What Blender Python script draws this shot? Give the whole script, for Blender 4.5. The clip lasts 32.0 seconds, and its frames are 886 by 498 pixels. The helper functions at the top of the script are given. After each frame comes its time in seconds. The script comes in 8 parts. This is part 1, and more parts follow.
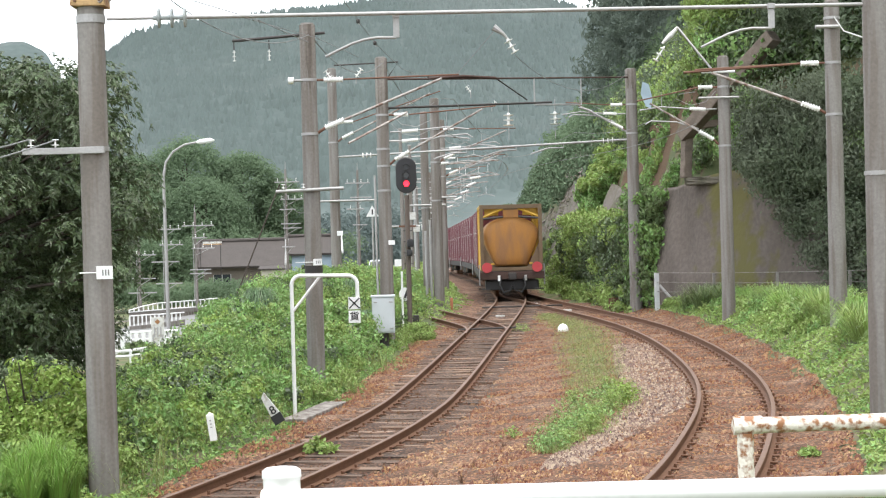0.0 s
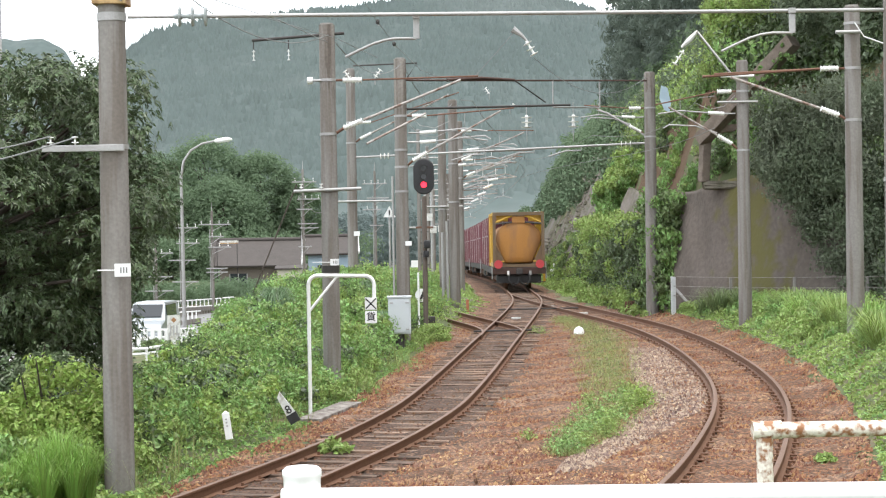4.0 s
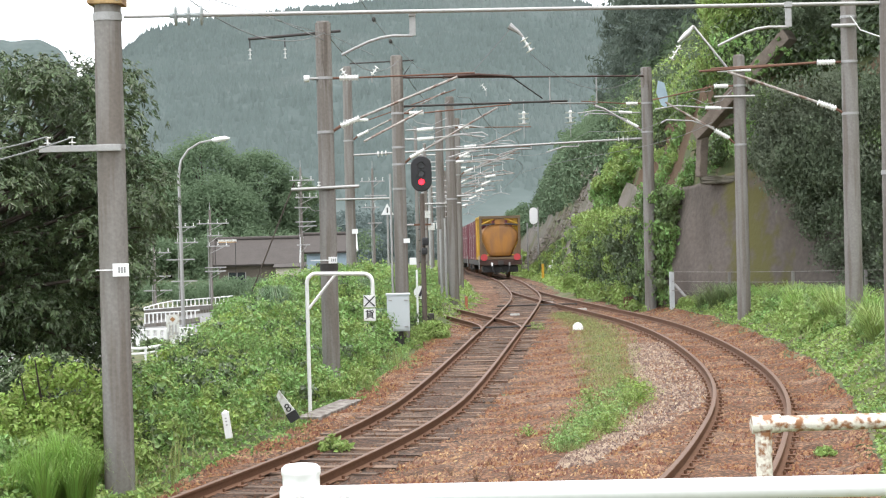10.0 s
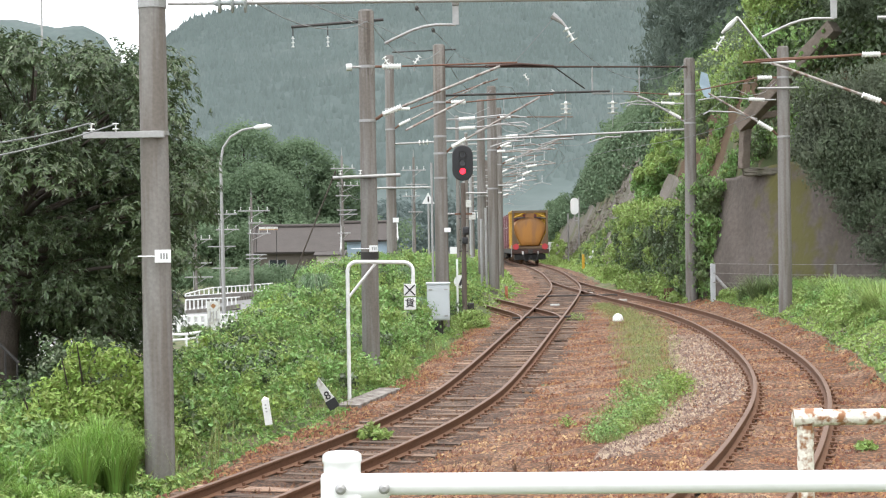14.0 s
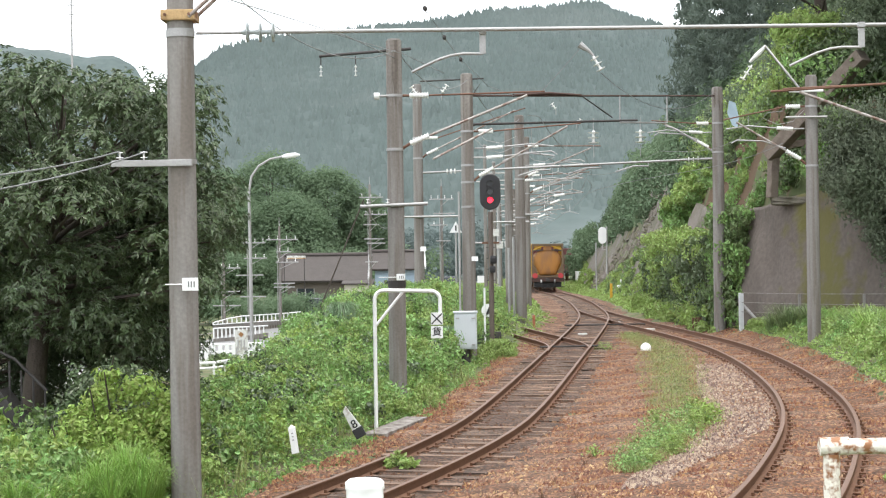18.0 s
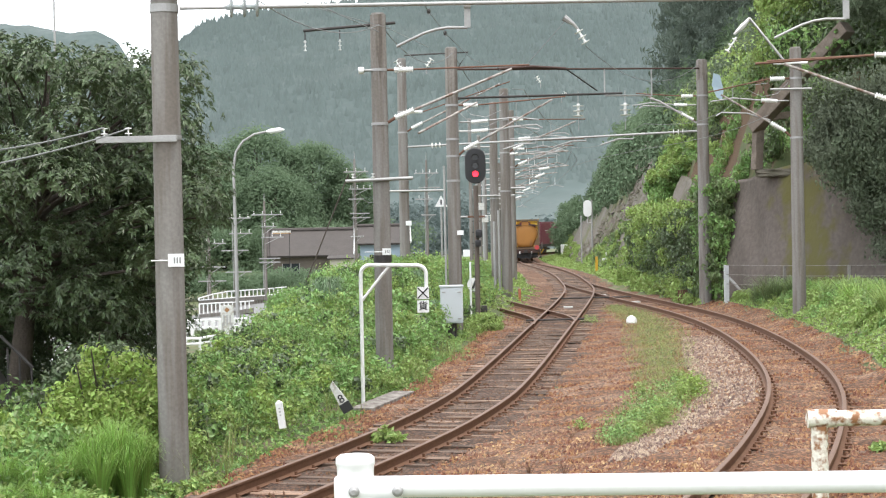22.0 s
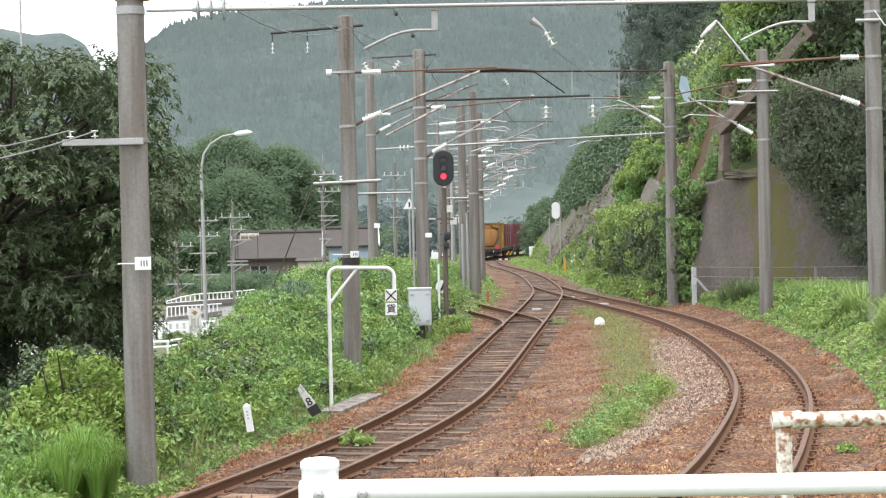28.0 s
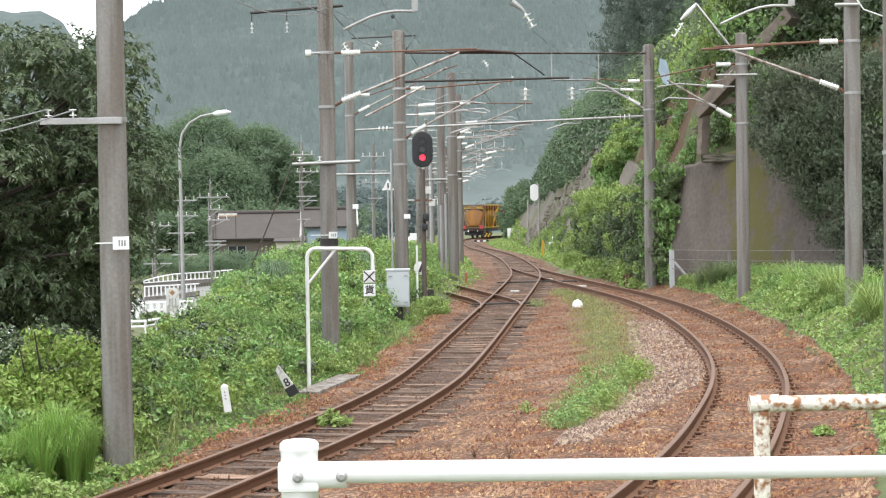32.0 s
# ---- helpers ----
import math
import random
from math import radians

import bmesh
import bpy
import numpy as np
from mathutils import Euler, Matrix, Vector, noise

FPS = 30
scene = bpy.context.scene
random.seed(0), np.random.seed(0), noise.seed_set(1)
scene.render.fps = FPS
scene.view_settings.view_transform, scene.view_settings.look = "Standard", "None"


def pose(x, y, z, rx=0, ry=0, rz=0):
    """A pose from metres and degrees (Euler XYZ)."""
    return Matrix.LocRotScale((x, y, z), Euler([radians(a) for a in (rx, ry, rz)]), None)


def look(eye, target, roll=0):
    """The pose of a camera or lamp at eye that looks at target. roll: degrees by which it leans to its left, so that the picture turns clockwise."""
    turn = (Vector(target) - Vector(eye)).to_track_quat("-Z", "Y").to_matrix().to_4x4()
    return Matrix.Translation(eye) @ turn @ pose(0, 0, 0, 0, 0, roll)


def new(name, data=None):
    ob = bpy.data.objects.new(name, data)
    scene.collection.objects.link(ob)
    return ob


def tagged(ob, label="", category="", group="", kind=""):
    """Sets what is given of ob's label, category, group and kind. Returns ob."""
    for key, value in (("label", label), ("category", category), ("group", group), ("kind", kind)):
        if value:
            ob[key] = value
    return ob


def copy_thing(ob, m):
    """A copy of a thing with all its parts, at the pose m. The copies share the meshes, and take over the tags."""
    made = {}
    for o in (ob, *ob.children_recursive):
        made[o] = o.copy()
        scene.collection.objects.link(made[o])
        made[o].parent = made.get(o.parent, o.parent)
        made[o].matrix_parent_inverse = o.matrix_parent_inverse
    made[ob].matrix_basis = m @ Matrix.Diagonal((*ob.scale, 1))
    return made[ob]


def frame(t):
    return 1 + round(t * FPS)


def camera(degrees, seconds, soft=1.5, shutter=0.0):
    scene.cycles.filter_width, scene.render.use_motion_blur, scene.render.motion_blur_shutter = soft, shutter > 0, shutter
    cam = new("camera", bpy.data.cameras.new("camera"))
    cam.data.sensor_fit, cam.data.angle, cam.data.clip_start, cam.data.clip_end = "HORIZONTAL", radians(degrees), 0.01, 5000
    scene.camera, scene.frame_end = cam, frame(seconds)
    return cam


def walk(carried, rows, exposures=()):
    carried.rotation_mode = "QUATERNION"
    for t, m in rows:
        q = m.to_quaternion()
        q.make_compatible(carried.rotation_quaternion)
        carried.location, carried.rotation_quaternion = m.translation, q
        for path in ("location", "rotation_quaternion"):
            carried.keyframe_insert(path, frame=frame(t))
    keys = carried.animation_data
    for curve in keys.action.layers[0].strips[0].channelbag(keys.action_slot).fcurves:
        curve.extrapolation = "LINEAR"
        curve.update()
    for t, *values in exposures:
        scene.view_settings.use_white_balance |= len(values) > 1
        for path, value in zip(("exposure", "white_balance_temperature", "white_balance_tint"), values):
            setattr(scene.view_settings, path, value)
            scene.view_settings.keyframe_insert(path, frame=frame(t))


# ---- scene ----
cam = camera(29.3, 32.0, soft=1.2)
PATH = [
    (0, 0.016, 0, 2.904, 89.369, 1.551, -1.085),
    (0.5, 0.014, 0, 2.905, 89.404, 1.591, -1.061),
    (1, 0.008, 0, 2.904, 89.491, 1.614, -1.150),
    (1.5, 0.002, 0, 2.902, 89.448, 1.507, -1.167),
    (2, 0.000, 0, 2.903, 89.398, 1.530, -1.119),
    (2.5, 0.000, 0, 2.903, 89.354, 1.559, -0.956),
    (3, -0.001, 0, 2.900, 89.396, 1.042, -0.805),
    (3.5, -0.003, 0, 2.902, 89.428, 0.847, -0.600),
    (5.5, -0.008, 0, 2.901, 89.436, 1.276, -0.276),
    (6, -0.012, 0, 2.900, 89.375, 1.280, -0.392),
    (6.5, -0.014, 0, 2.900, 89.373, 1.240, -0.230),
    (7, -0.007, 0, 2.902, 89.365, 1.248, -0.146),
    (7.5, -0.005, 0, 2.901, 89.385, 1.296, 0.037),
    (8, -0.000, 0, 2.900, 89.474, 1.302, 0.113),
    (8.5, 0.000, 0, 2.901, 89.451, 1.244, 0.155),
    (9, -0.000, 0, 2.900, 89.408, 1.400, -0.014),
    (9.5, -0.001, 0, 2.901, 89.475, 1.382, -0.711),
    (10, -0.000, 0, 2.901, 89.332, 1.412, -0.595),
    (10.5, 0.004, 0, 2.900, 89.380, 1.124, -0.391),
    (11, 0.006, 0, 2.902, 89.367, 0.996, -0.177),
    (11.5, 0.003, 0, 2.900, 89.323, 0.927, 0.082),
    (12, 0.002, 0, 2.900, 89.212, 0.806, 0.301),
    (12.5, -0.000, 0, 2.898, 89.145, 0.883, 0.396),
    (13, 0.002, 0, 2.900, 89.100, 0.997, 0.576),
    (13.5, -0.000, 0, 2.900, 89.010, 1.123, 0.751),
    (14, -0.008, 0, 2.901, 88.998, 0.860, 0.774),
    (14.5, -0.009, 0, 2.899, 89.014, 0.958, 0.835),
    (16.5, -0.000, 0, 2.903, 88.899, 1.360, 1.542),
    (17, 0.006, 0, 2.894, 90.753, 1.230, 1.836),
    (17.5, 0.004, 0, 2.893, 90.638, 0.719, 1.778),
    (18, 0.006, 0, 2.894, 89.993, 0.794, 1.718),
    (18.5, 0.006, 0, 2.896, 89.552, 1.010, 1.872),
    (19, 0.007, 0, 2.895, 89.392, 0.861, 1.841),
    (19.5, 0.003, 0, 2.896, 89.324, 0.705, 1.888),
    (20, 0.002, 0, 2.897, 89.339, 0.553, 1.813),
    (20.5, -0.002, 0, 2.896, 89.365, 0.417, 1.530),
    (21, -0.005, 0, 2.899, 89.323, 0.383, 1.307),
    (21.5, -0.008, 0, 2.898, 89.238, 1.016, 1.136),
    (22, -0.005, 0, 2.899, 89.105, 1.155, 1.214),
    (22.5, -0.007, 0, 2.896, 88.934, 1.343, 1.282),
    (23, -0.003, 0, 2.896, 88.828, 1.232, 1.398),
    (23.5, -0.000, 0, 2.897, 88.761, 0.860, 1.632),
    (24, -0.001, 0, 2.897, 88.766, 0.625, 1.823),
    (24.5, -0.000, 0, 2.896, 88.785, 0.614, 1.912),
    (26.5, 0.009, 0, 2.893, 89.074, 0.804, 2.277),
    (27, 0.009, 0, 2.897, 89.275, 1.214, 1.373),
    (27.5, 0.009, 0, 2.898, 89.254, 1.280, 0.549),
    (28, 0.008, 0, 2.902, 89.159, 1.243, 0.154),
    (28.5, 0.001, 0, 2.902, 89.044, 1.153, -0.237),
    (29, 0.002, 0, 2.903, 88.853, 1.181, -0.245),
    (29.5, 0.003, 0, 2.904, 88.711, 1.273, -0.433),
    (30, 0.000, 0, 2.906, 88.586, 1.274, -0.548),
    (30.5, 0.002, 0, 2.904, 88.473, 1.155, -0.547),
    (31, 0.000, 0, 2.904, 88.371, 1.225, -0.481),
    (31.5, 0.005, 0, 2.905, 88.404, 1.212, -0.547),
    (32, 0.001, 0, 2.906, 88.512, 0.879, -0.577),
]
walk(cam, [(t, pose(*p)) for t, *p in PATH])

# ---- light: bright overcast noon in a valley ----
world = bpy.data.worlds.new("overcast")
scene.world = world
world.use_nodes = True
wn, wl = world.node_tree.nodes, world.node_tree.links
sky = wn.new("ShaderNodeTexSky")
sky.sky_type, sky.sun_disc = "NISHITA", False
sky.sun_elevation, sky.sun_rotation = radians(78), radians(150)
sky.dust_density, sky.air_density = 4.0, 1.0
cloud = wn.new("ShaderNodeMix")
cloud.data_type = "RGBA"
cloud.inputs[0].default_value = 0.8
cloud.inputs[7].default_value = (9.6, 9.9, 10.3, 1)
wl.new(sky.outputs[0], cloud.inputs[6])
wl.new(cloud.outputs[2], wn["Background"].inputs[0])
wn["Background"].inputs[1].default_value = 0.284
sun = new("sun", bpy.data.lights.new("sun", "SUN"))
sun.data.energy, sun.data.angle, sun.data.color = 2.5, radians(25), (1.0, 0.96, 0.9)
sun.matrix_world = look((0, 0, 60), (-4, 8, 14))


# ---- materials ----
def mat(name, color, rough=0.7, metal=0.0, var=0.25, scale=3.0, fine=40.0, bump=0.2, second=None, amount=0.45, island=0.0, trans=0.0, obj=0.0, cells=0.0, streak=0.0):
    """Base colour broken up by a coarse and a fine noise; second: a stain colour mixed in by the coarse one."""
    m = bpy.data.materials.new(name)
    m.use_nodes = True
    n, l = m.node_tree.nodes, m.node_tree.links
    b = n["Principled BSDF"]
    b.inputs["Roughness"].default_value, b.inputs["Metallic"].default_value = rough, metal
    tc = n.new("ShaderNodeTexCoord")
    geo = n.new("ShaderNodeNewGeometry")
    big, small = n.new("ShaderNodeTexNoise"), n.new("ShaderNodeTexNoise")
    big.inputs["Scale"].default_value, small.inputs["Scale"].default_value = scale, fine
    big.inputs["Detail"].default_value, small.inputs["Detail"].default_value = 4, 3
    place = geo.outputs["Position"] if island or second else tc.outputs["Object"]
    if streak:
        mp = n.new("ShaderNodeMapping")
        mp.inputs["Scale"].default_value = (1, 1, streak)
        l.new(place, mp.inputs["Vector"])
        place = mp.outputs[0]
    l.new(place, big.inputs["Vector"])
    l.new(tc.outputs["Object"], small.inputs["Vector"])
    base = n.new("ShaderNodeRGB")
    base.outputs[0].default_value = (*color, 1)
    last = base.outputs[0]
    if second:
        ramp = n.new("ShaderNodeValToRGB")
        ramp.color_ramp.elements[0].position, ramp.color_ramp.elements[1].position = 0.62 - amount * 0.4, 0.78 - amount * 0.4
        l.new(big.outputs["Fac"], ramp.inputs[0])
        mix = n.new("ShaderNodeMix")
        mix.data_type = "RGBA"
        mix.inputs[7].default_value = (*second, 1)
        l.new(ramp.outputs[0], mix.inputs[0])
        l.new(last, mix.inputs[6])
        last = mix.outputs[2]
    hsv = n.new("ShaderNodeHueSaturation")
    l.new(last, hsv.inputs["Color"])
    add = n.new("ShaderNodeMath")
    add.operation = "MULTIPLY_ADD"
    l.new(small.outputs["Fac"], add.inputs[0])
    add.inputs[1].default_value, add.inputs[2].default_value = var * 1.6, 1 - var * 0.8
    value = add.outputs[0]
    big2 = n.new("ShaderNodeMath")
    big2.operation = "MULTIPLY_ADD"
    l.new(big.outputs["Fac"], big2.inputs[0])
    big2.inputs[1].default_value = var * 1.2
    l.new(value, big2.inputs[2])
    off = n.new("ShaderNodeMath")
    off.operation = "SUBTRACT"
    l.new(big2.outputs[0], off.inputs[0])
    off.inputs[1].default_value = var * 0.6
    value = off.outputs[0]
    for amount2, source in ((island, geo.outputs["Random Per Island"]), (obj, None)):
        if amount2:
            if source is None:
                source = n.new("ShaderNodeObjectInfo").outputs["Random"]
            ma = n.new("ShaderNodeMath")
            ma.operation = "MULTIPLY_ADD"
            l.new(source, ma.inputs[0])
            ma.inputs[1].default_value = amount2
            l.new(value, ma.inputs[2])
            sb = n.new("ShaderNodeMath")
            sb.operation = "SUBTRACT"
            l.new(ma.outputs[0], sb.inputs[0])
            sb.inputs[1].default_value = amount2 / 2
            value = sb.outputs[0]
    if cells:
        vor = n.new("ShaderNodeTexVoronoi")
        vor.inputs["Scale"].default_value = cells
        l.new(geo.outputs["Position"], vor.inputs["Vector"])
        sep = n.new("ShaderNodeSeparateColor")
        l.new(vor.outputs["Color"], sep.inputs[0])
        edge = n.new("ShaderNodeMapRange")
        edge.inputs[1].default_value, edge.inputs[2].default_value = 0.15, 0.65
        edge.inputs[3].default_value, edge.inputs[4].default_value = 1.15, 0.35
        l.new(vor.outputs["Distance"], edge.inputs[0])
        tone = n.new("ShaderNodeMath")
        tone.operation = "MULTIPLY_ADD"
        l.new(sep.outputs[0], tone.inputs[0])
        tone.inputs[1].default_value, tone.inputs[2].default_value = 0.9, 0.6
        both = n.new("ShaderNodeMath")
        both.operation = "MULTIPLY"
        l.new(tone.outputs[0], both.inputs[0])
        l.new(edge.outputs[0], both.inputs[1])
        fin = n.new("ShaderNodeMath")
        fin.operation = "MULTIPLY"
        l.new(value, fin.inputs[0])
        l.new(both.outputs[0], fin.inputs[1])
        value = fin.outputs[0]
    l.new(value, hsv.inputs["Value"])
    if island:
        hue = n.new("ShaderNodeMapRange")
        l.new(geo.outputs["Random Per Island"], hue.inputs[0])
        hue.inputs[3].default_value, hue.inputs[4].default_value = 0.5 - 0.03 * island, 0.5 + 0.02 * island
        l.new(hue.outputs[0], hsv.inputs["Hue"])
    l.new(hsv.outputs[0], b.inputs["Base Color"])
    if bump:
        bp = n.new("ShaderNodeBump")
        bp.inputs["Strength"].default_value, bp.inputs["Distance"].default_value = bump, 0.02
        l.new(small.outputs["Fac"], bp.inputs["Height"])
        l.new(bp.outputs[0], b.inputs["Normal"])
    if trans:
        tr = n.new("ShaderNodeBsdfTranslucent")
        l.new(hsv.outputs[0], tr.inputs[0])
        ms = n.new("ShaderNodeMixShader")
        ms.inputs[0].default_value = trans
        l.new(b.outputs[0], ms.inputs[1])
        l.new(tr.outputs[0], ms.inputs[2])
        l.new(ms.outputs[0], n["Material Output"].inputs[0])
    return m


def glow(name, color, strength):
    m = bpy.data.materials.new(name)
    m.use_nodes = True
    b = m.node_tree.nodes["Principled BSDF"]
    b.inputs["Base Color"].default_value = (*color, 1)
    b.inputs["Emission Color"].default_value = (*color, 1)
    b.inputs["Emission Strength"].default_value = strength
    return m


CONCRETE = mat("weathered_concrete", (0.23, 0.216, 0.202), 0.9, var=0.35, scale=7, fine=25, second=(0.155, 0.136, 0.12), amount=0.5, streak=0.06)
GALV = mat("galvanised_steel", (0.36, 0.355, 0.35), 0.55, 0.45, var=0.2, scale=6)
WHITE = mat("white_paint", (0.79, 0.79, 0.79), 0.35, var=0.06, scale=4, bump=0.03)
RUSTY_WHITE = mat("rust_flaked_white_paint", (0.72, 0.68, 0.6), 0.6, var=0.2, scale=28, fine=70, second=(0.25, 0.11, 0.045), amount=0.44)
RAIL_RUST = mat("rusted_rail_steel", (0.14, 0.068, 0.037), 0.8, 0.2, var=0.35, scale=5)
RAIL_TOP = mat("worn_rail_head", (0.155, 0.093, 0.064), 0.65, 0.3, var=0.25, scale=8)
RUST = mat("rusted_steel", (0.16, 0.083, 0.056), 0.8, 0.2, var=0.35, scale=7)
DARK = mat("dark_steel", (0.055, 0.05, 0.048), 0.7, 0.3, var=0.3, scale=5)
WIRE = mat("dull_grey_wire", (0.2, 0.205, 0.2), 0.6, 0.4, var=0.2, scale=4)
BLACK = mat("black_paint", (0.02, 0.02, 0.022), 0.5, var=0.2)
WEATHERED = mat("weathered_tube", (0.4, 0.375, 0.35), 0.7, 0.2, var=0.35, scale=6, fine=30, second=(0.2, 0.138, 0.112), amount=0.42)
TAN_RUST = mat("tan_rusted_paint", (0.46, 0.31, 0.15), 0.8, var=0.3, scale=4, second=(0.2, 0.1, 0.05), amount=0.4)
GREY_GLAZE = mat("grey_glazed_porcelain", (0.33, 0.36, 0.36), 0.25, var=0.12, bump=0)
PORCELAIN = mat("porcelain", (0.78, 0.78, 0.76), 0.2, var=0.06, bump=0)
TRACK_BED = mat("rust_dusted_track_bed", (0.1, 0.053, 0.031), 0.95, var=0.35, scale=1.2, fine=30, bump=1.0, second=(0.14, 0.09, 0.06), amount=0.3, cells=19)
TRACK_STONE = mat("rust_dusted_stone", (0.128, 0.068, 0.039), 0.95, var=0.35, scale=1.0, fine=30, island=0.7, second=(0.21, 0.142, 0.098), amount=0.3)
BALLAST = mat("rust_brown_ballast", (0.175, 0.082, 0.04), 0.95, var=0.4, scale=0.9, fine=30, bump=1.0, second=(0.24, 0.142, 0.088), amount=0.35, cells=17)
STONE = mat("ballast_stone", (0.21, 0.102, 0.052), 0.95, var=0.35, scale=0.8, fine=30, island=0.95, second=(0.255, 0.158, 0.1), amount=0.35)
SLEEPER = mat("worn_wooden_sleeper", (0.135, 0.089, 0.063), 0.9, var=0.35, scale=3, fine=30, bump=0.5, obj=1.0)
SOIL = mat("grassy_soil", (0.075, 0.095, 0.032), 0.95, var=0.5, scale=1.2, fine=12, second=(0.13, 0.095, 0.06), amount=0.3)
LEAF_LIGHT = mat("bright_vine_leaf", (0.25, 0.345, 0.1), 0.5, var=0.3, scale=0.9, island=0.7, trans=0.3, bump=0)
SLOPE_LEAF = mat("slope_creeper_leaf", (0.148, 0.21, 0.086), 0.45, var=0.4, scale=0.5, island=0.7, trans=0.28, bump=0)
YELLOW_LEAF = mat("yellow_green_leaf", (0.255, 0.355, 0.085), 0.5, var=0.3, scale=1.2, island=0.7, trans=0.35, bump=0)
LEAF_MID = mat("bank_leaf", (0.19, 0.31, 0.098), 0.5, var=0.42, scale=0.8, island=0.8, trans=0.28, bump=0)
LEAF_DARK = mat("evergreen_leaf", (0.082, 0.125, 0.045), 0.45, var=0.3, scale=0.7, island=0.8, trans=0.18, bump=0)
GRASS = mat("long_grass_blade", (0.22, 0.37, 0.08), 0.5, var=0.2, scale=0.9, island=0.6, trans=0.3, bump=0)
GRASS_DRY = mat("dull_grass_blade", (0.23, 0.262, 0.088), 0.6, var=0.3, scale=0.9, island=0.7, trans=0.25, bump=0)
DRY_STALK = mat("dry_brown_stalk", (0.15, 0.085, 0.052), 0.9, var=0.3, scale=8, bump=0)
BARK = mat("dark_bark", (0.06, 0.047, 0.038), 0.95, var=0.45, scale=4, fine=30, bump=0.8)
# distance haze and mist are mixed into this colour: blue-grey with paler patches
FAR_WOOD = mat("haze_tinted_far_wood", (0.128, 0.166, 0.159), 1.0, var=0.25, scale=0.022, fine=0.2, island=0.1, trans=0.4, bump=0, second=(0.15, 0.184, 0.177), amount=0.35)
MID_WOOD = mat("mid_wood_foliage", (0.10, 0.15, 0.085), 1.0, var=0.35, scale=0.1, fine=0.6, island=0.6, bump=0)
# green greyed towards the haze that lies over the grove
GROVE = mat("hazed_grove_foliage", (0.148, 0.212, 0.124), 0.9, var=0.25, scale=0.1, fine=0.8, island=0.1, trans=0.5, bump=0)
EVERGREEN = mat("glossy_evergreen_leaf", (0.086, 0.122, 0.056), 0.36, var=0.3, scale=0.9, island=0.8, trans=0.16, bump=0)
EARTH = mat("bare_brown_earth", (0.1, 0.058, 0.03), 1.0, var=0.4, scale=1.5, fine=12, bump=0.8)
STAINED = mat("stained_concrete_top", (0.13, 0.108, 0.092), 0.95, var=0.5, scale=6, fine=20, second=(0.235, 0.215, 0.195), amount=0.5, streak=0.05)
OLD_WHITE = mat("grimy_white_paint", (0.6, 0.6, 0.58), 0.6, var=0.25, scale=9, fine=40, second=(0.35, 0.32, 0.27), amount=0.3)
GREY_STONE = mat("pale_ballast_stone", (0.26, 0.193, 0.15), 0.95, var=0.3, scale=2.0, fine=30, island=1.3, bump=0)
TAN_STONE = mat("tan_ballast_stone", (0.275, 0.165, 0.098), 0.95, var=0.3, scale=2.0, fine=30, island=1.3, bump=0)
# conifer green lightened and greyed to carry the haze
CONIFER = mat("hazed_conifer_foliage", (0.136, 0.17, 0.14), 1.0, var=0.25, scale=0.2, fine=2, island=0.2, trans=0.3, bump=0)
# leaf colour darkened to hold the shade inside and under the trees
DEEP = mat("shade_darkened_leaf", (0.064, 0.09, 0.048), 0.75, var=0.3, scale=0.6, island=0.25, trans=0.3, bump=0)
# both hillside leaves are lifted and greyed, haze put into the colour
HILL_LEAF = mat("hazed_hill_tree_leaf", (0.122, 0.158, 0.096), 0.8, var=0.35, scale=0.5, island=0.3, trans=0.32, bump=0)
HAZE_LEAF = mat("hazed_olive_hill_leaf", (0.142, 0.17, 0.114), 0.85, var=0.35, scale=0.5, island=0.3, trans=0.32, bump=0)
OLD_BEAM = mat("dark_rusted_beam", (0.075, 0.044, 0.036), 0.85, 0.2, var=0.35, scale=5)
MOSSY = mat("mossy_stained_shotcrete", (0.122, 0.101, 0.088), 0.95, var=0.5, scale=0.45, fine=7, bump=0.9, second=(0.1, 0.082, 0.07), amount=0.5)
# splits along the grain of the sleepers
nt, lk = SLEEPER.node_tree.nodes, SLEEPER.node_tree.links
surface = nt["Principled BSDF"].inputs["Base Color"]
plain = surface.links[0].from_socket
grain_at = nt.new("ShaderNodeMapping")
grain_at.inputs["Scale"].default_value = (1.6, 42, 42)
lk.new(nt.new("ShaderNodeTexCoord").outputs["Object"], grain_at.inputs["Vector"])
shift_by = nt.new("ShaderNodeVectorMath")
shift_by.operation = "MULTIPLY_ADD"
lk.new(nt.new("ShaderNodeObjectInfo").outputs["Random"], shift_by.inputs[0])
shift_by.inputs[1].default_value = (37, 11, 5)
lk.new(grain_at.outputs[0], shift_by.inputs[2])
grain = nt.new("ShaderNodeTexNoise")
grain.inputs["Scale"].default_value, grain.inputs["Detail"].default_value = 1.0, 3
lk.new(shift_by.outputs[0], grain.inputs["Vector"])
split = nt.new("ShaderNodeMapRange")
split.inputs[1].default_value, split.inputs[2].default_value, split.inputs[3].default_value, split.inputs[4].default_value = 0.36, 0.62, 0.25, 1.9
lk.new(grain.outputs["Fac"], split.inputs[0])
grained = nt.new("ShaderNodeMix")
grained.data_type, grained.blend_type = "RGBA", "MULTIPLY"
grained.inputs[0].default_value = 1.0
lk.new(plain, grained.inputs[6])
lk.new(split.outputs[0], grained.inputs[7])
lk.new(grained.outputs[2], surface)
nt, lk = MOSSY.node_tree.nodes, MOSSY.node_tree.links
surface = nt["Principled BSDF"].inputs["Base Color"]
plain = surface.links[0].from_socket
where = nt.new("ShaderNodeSeparateXYZ")
lk.new(nt.new("ShaderNodeNewGeometry").outputs["Position"], where.inputs[0])
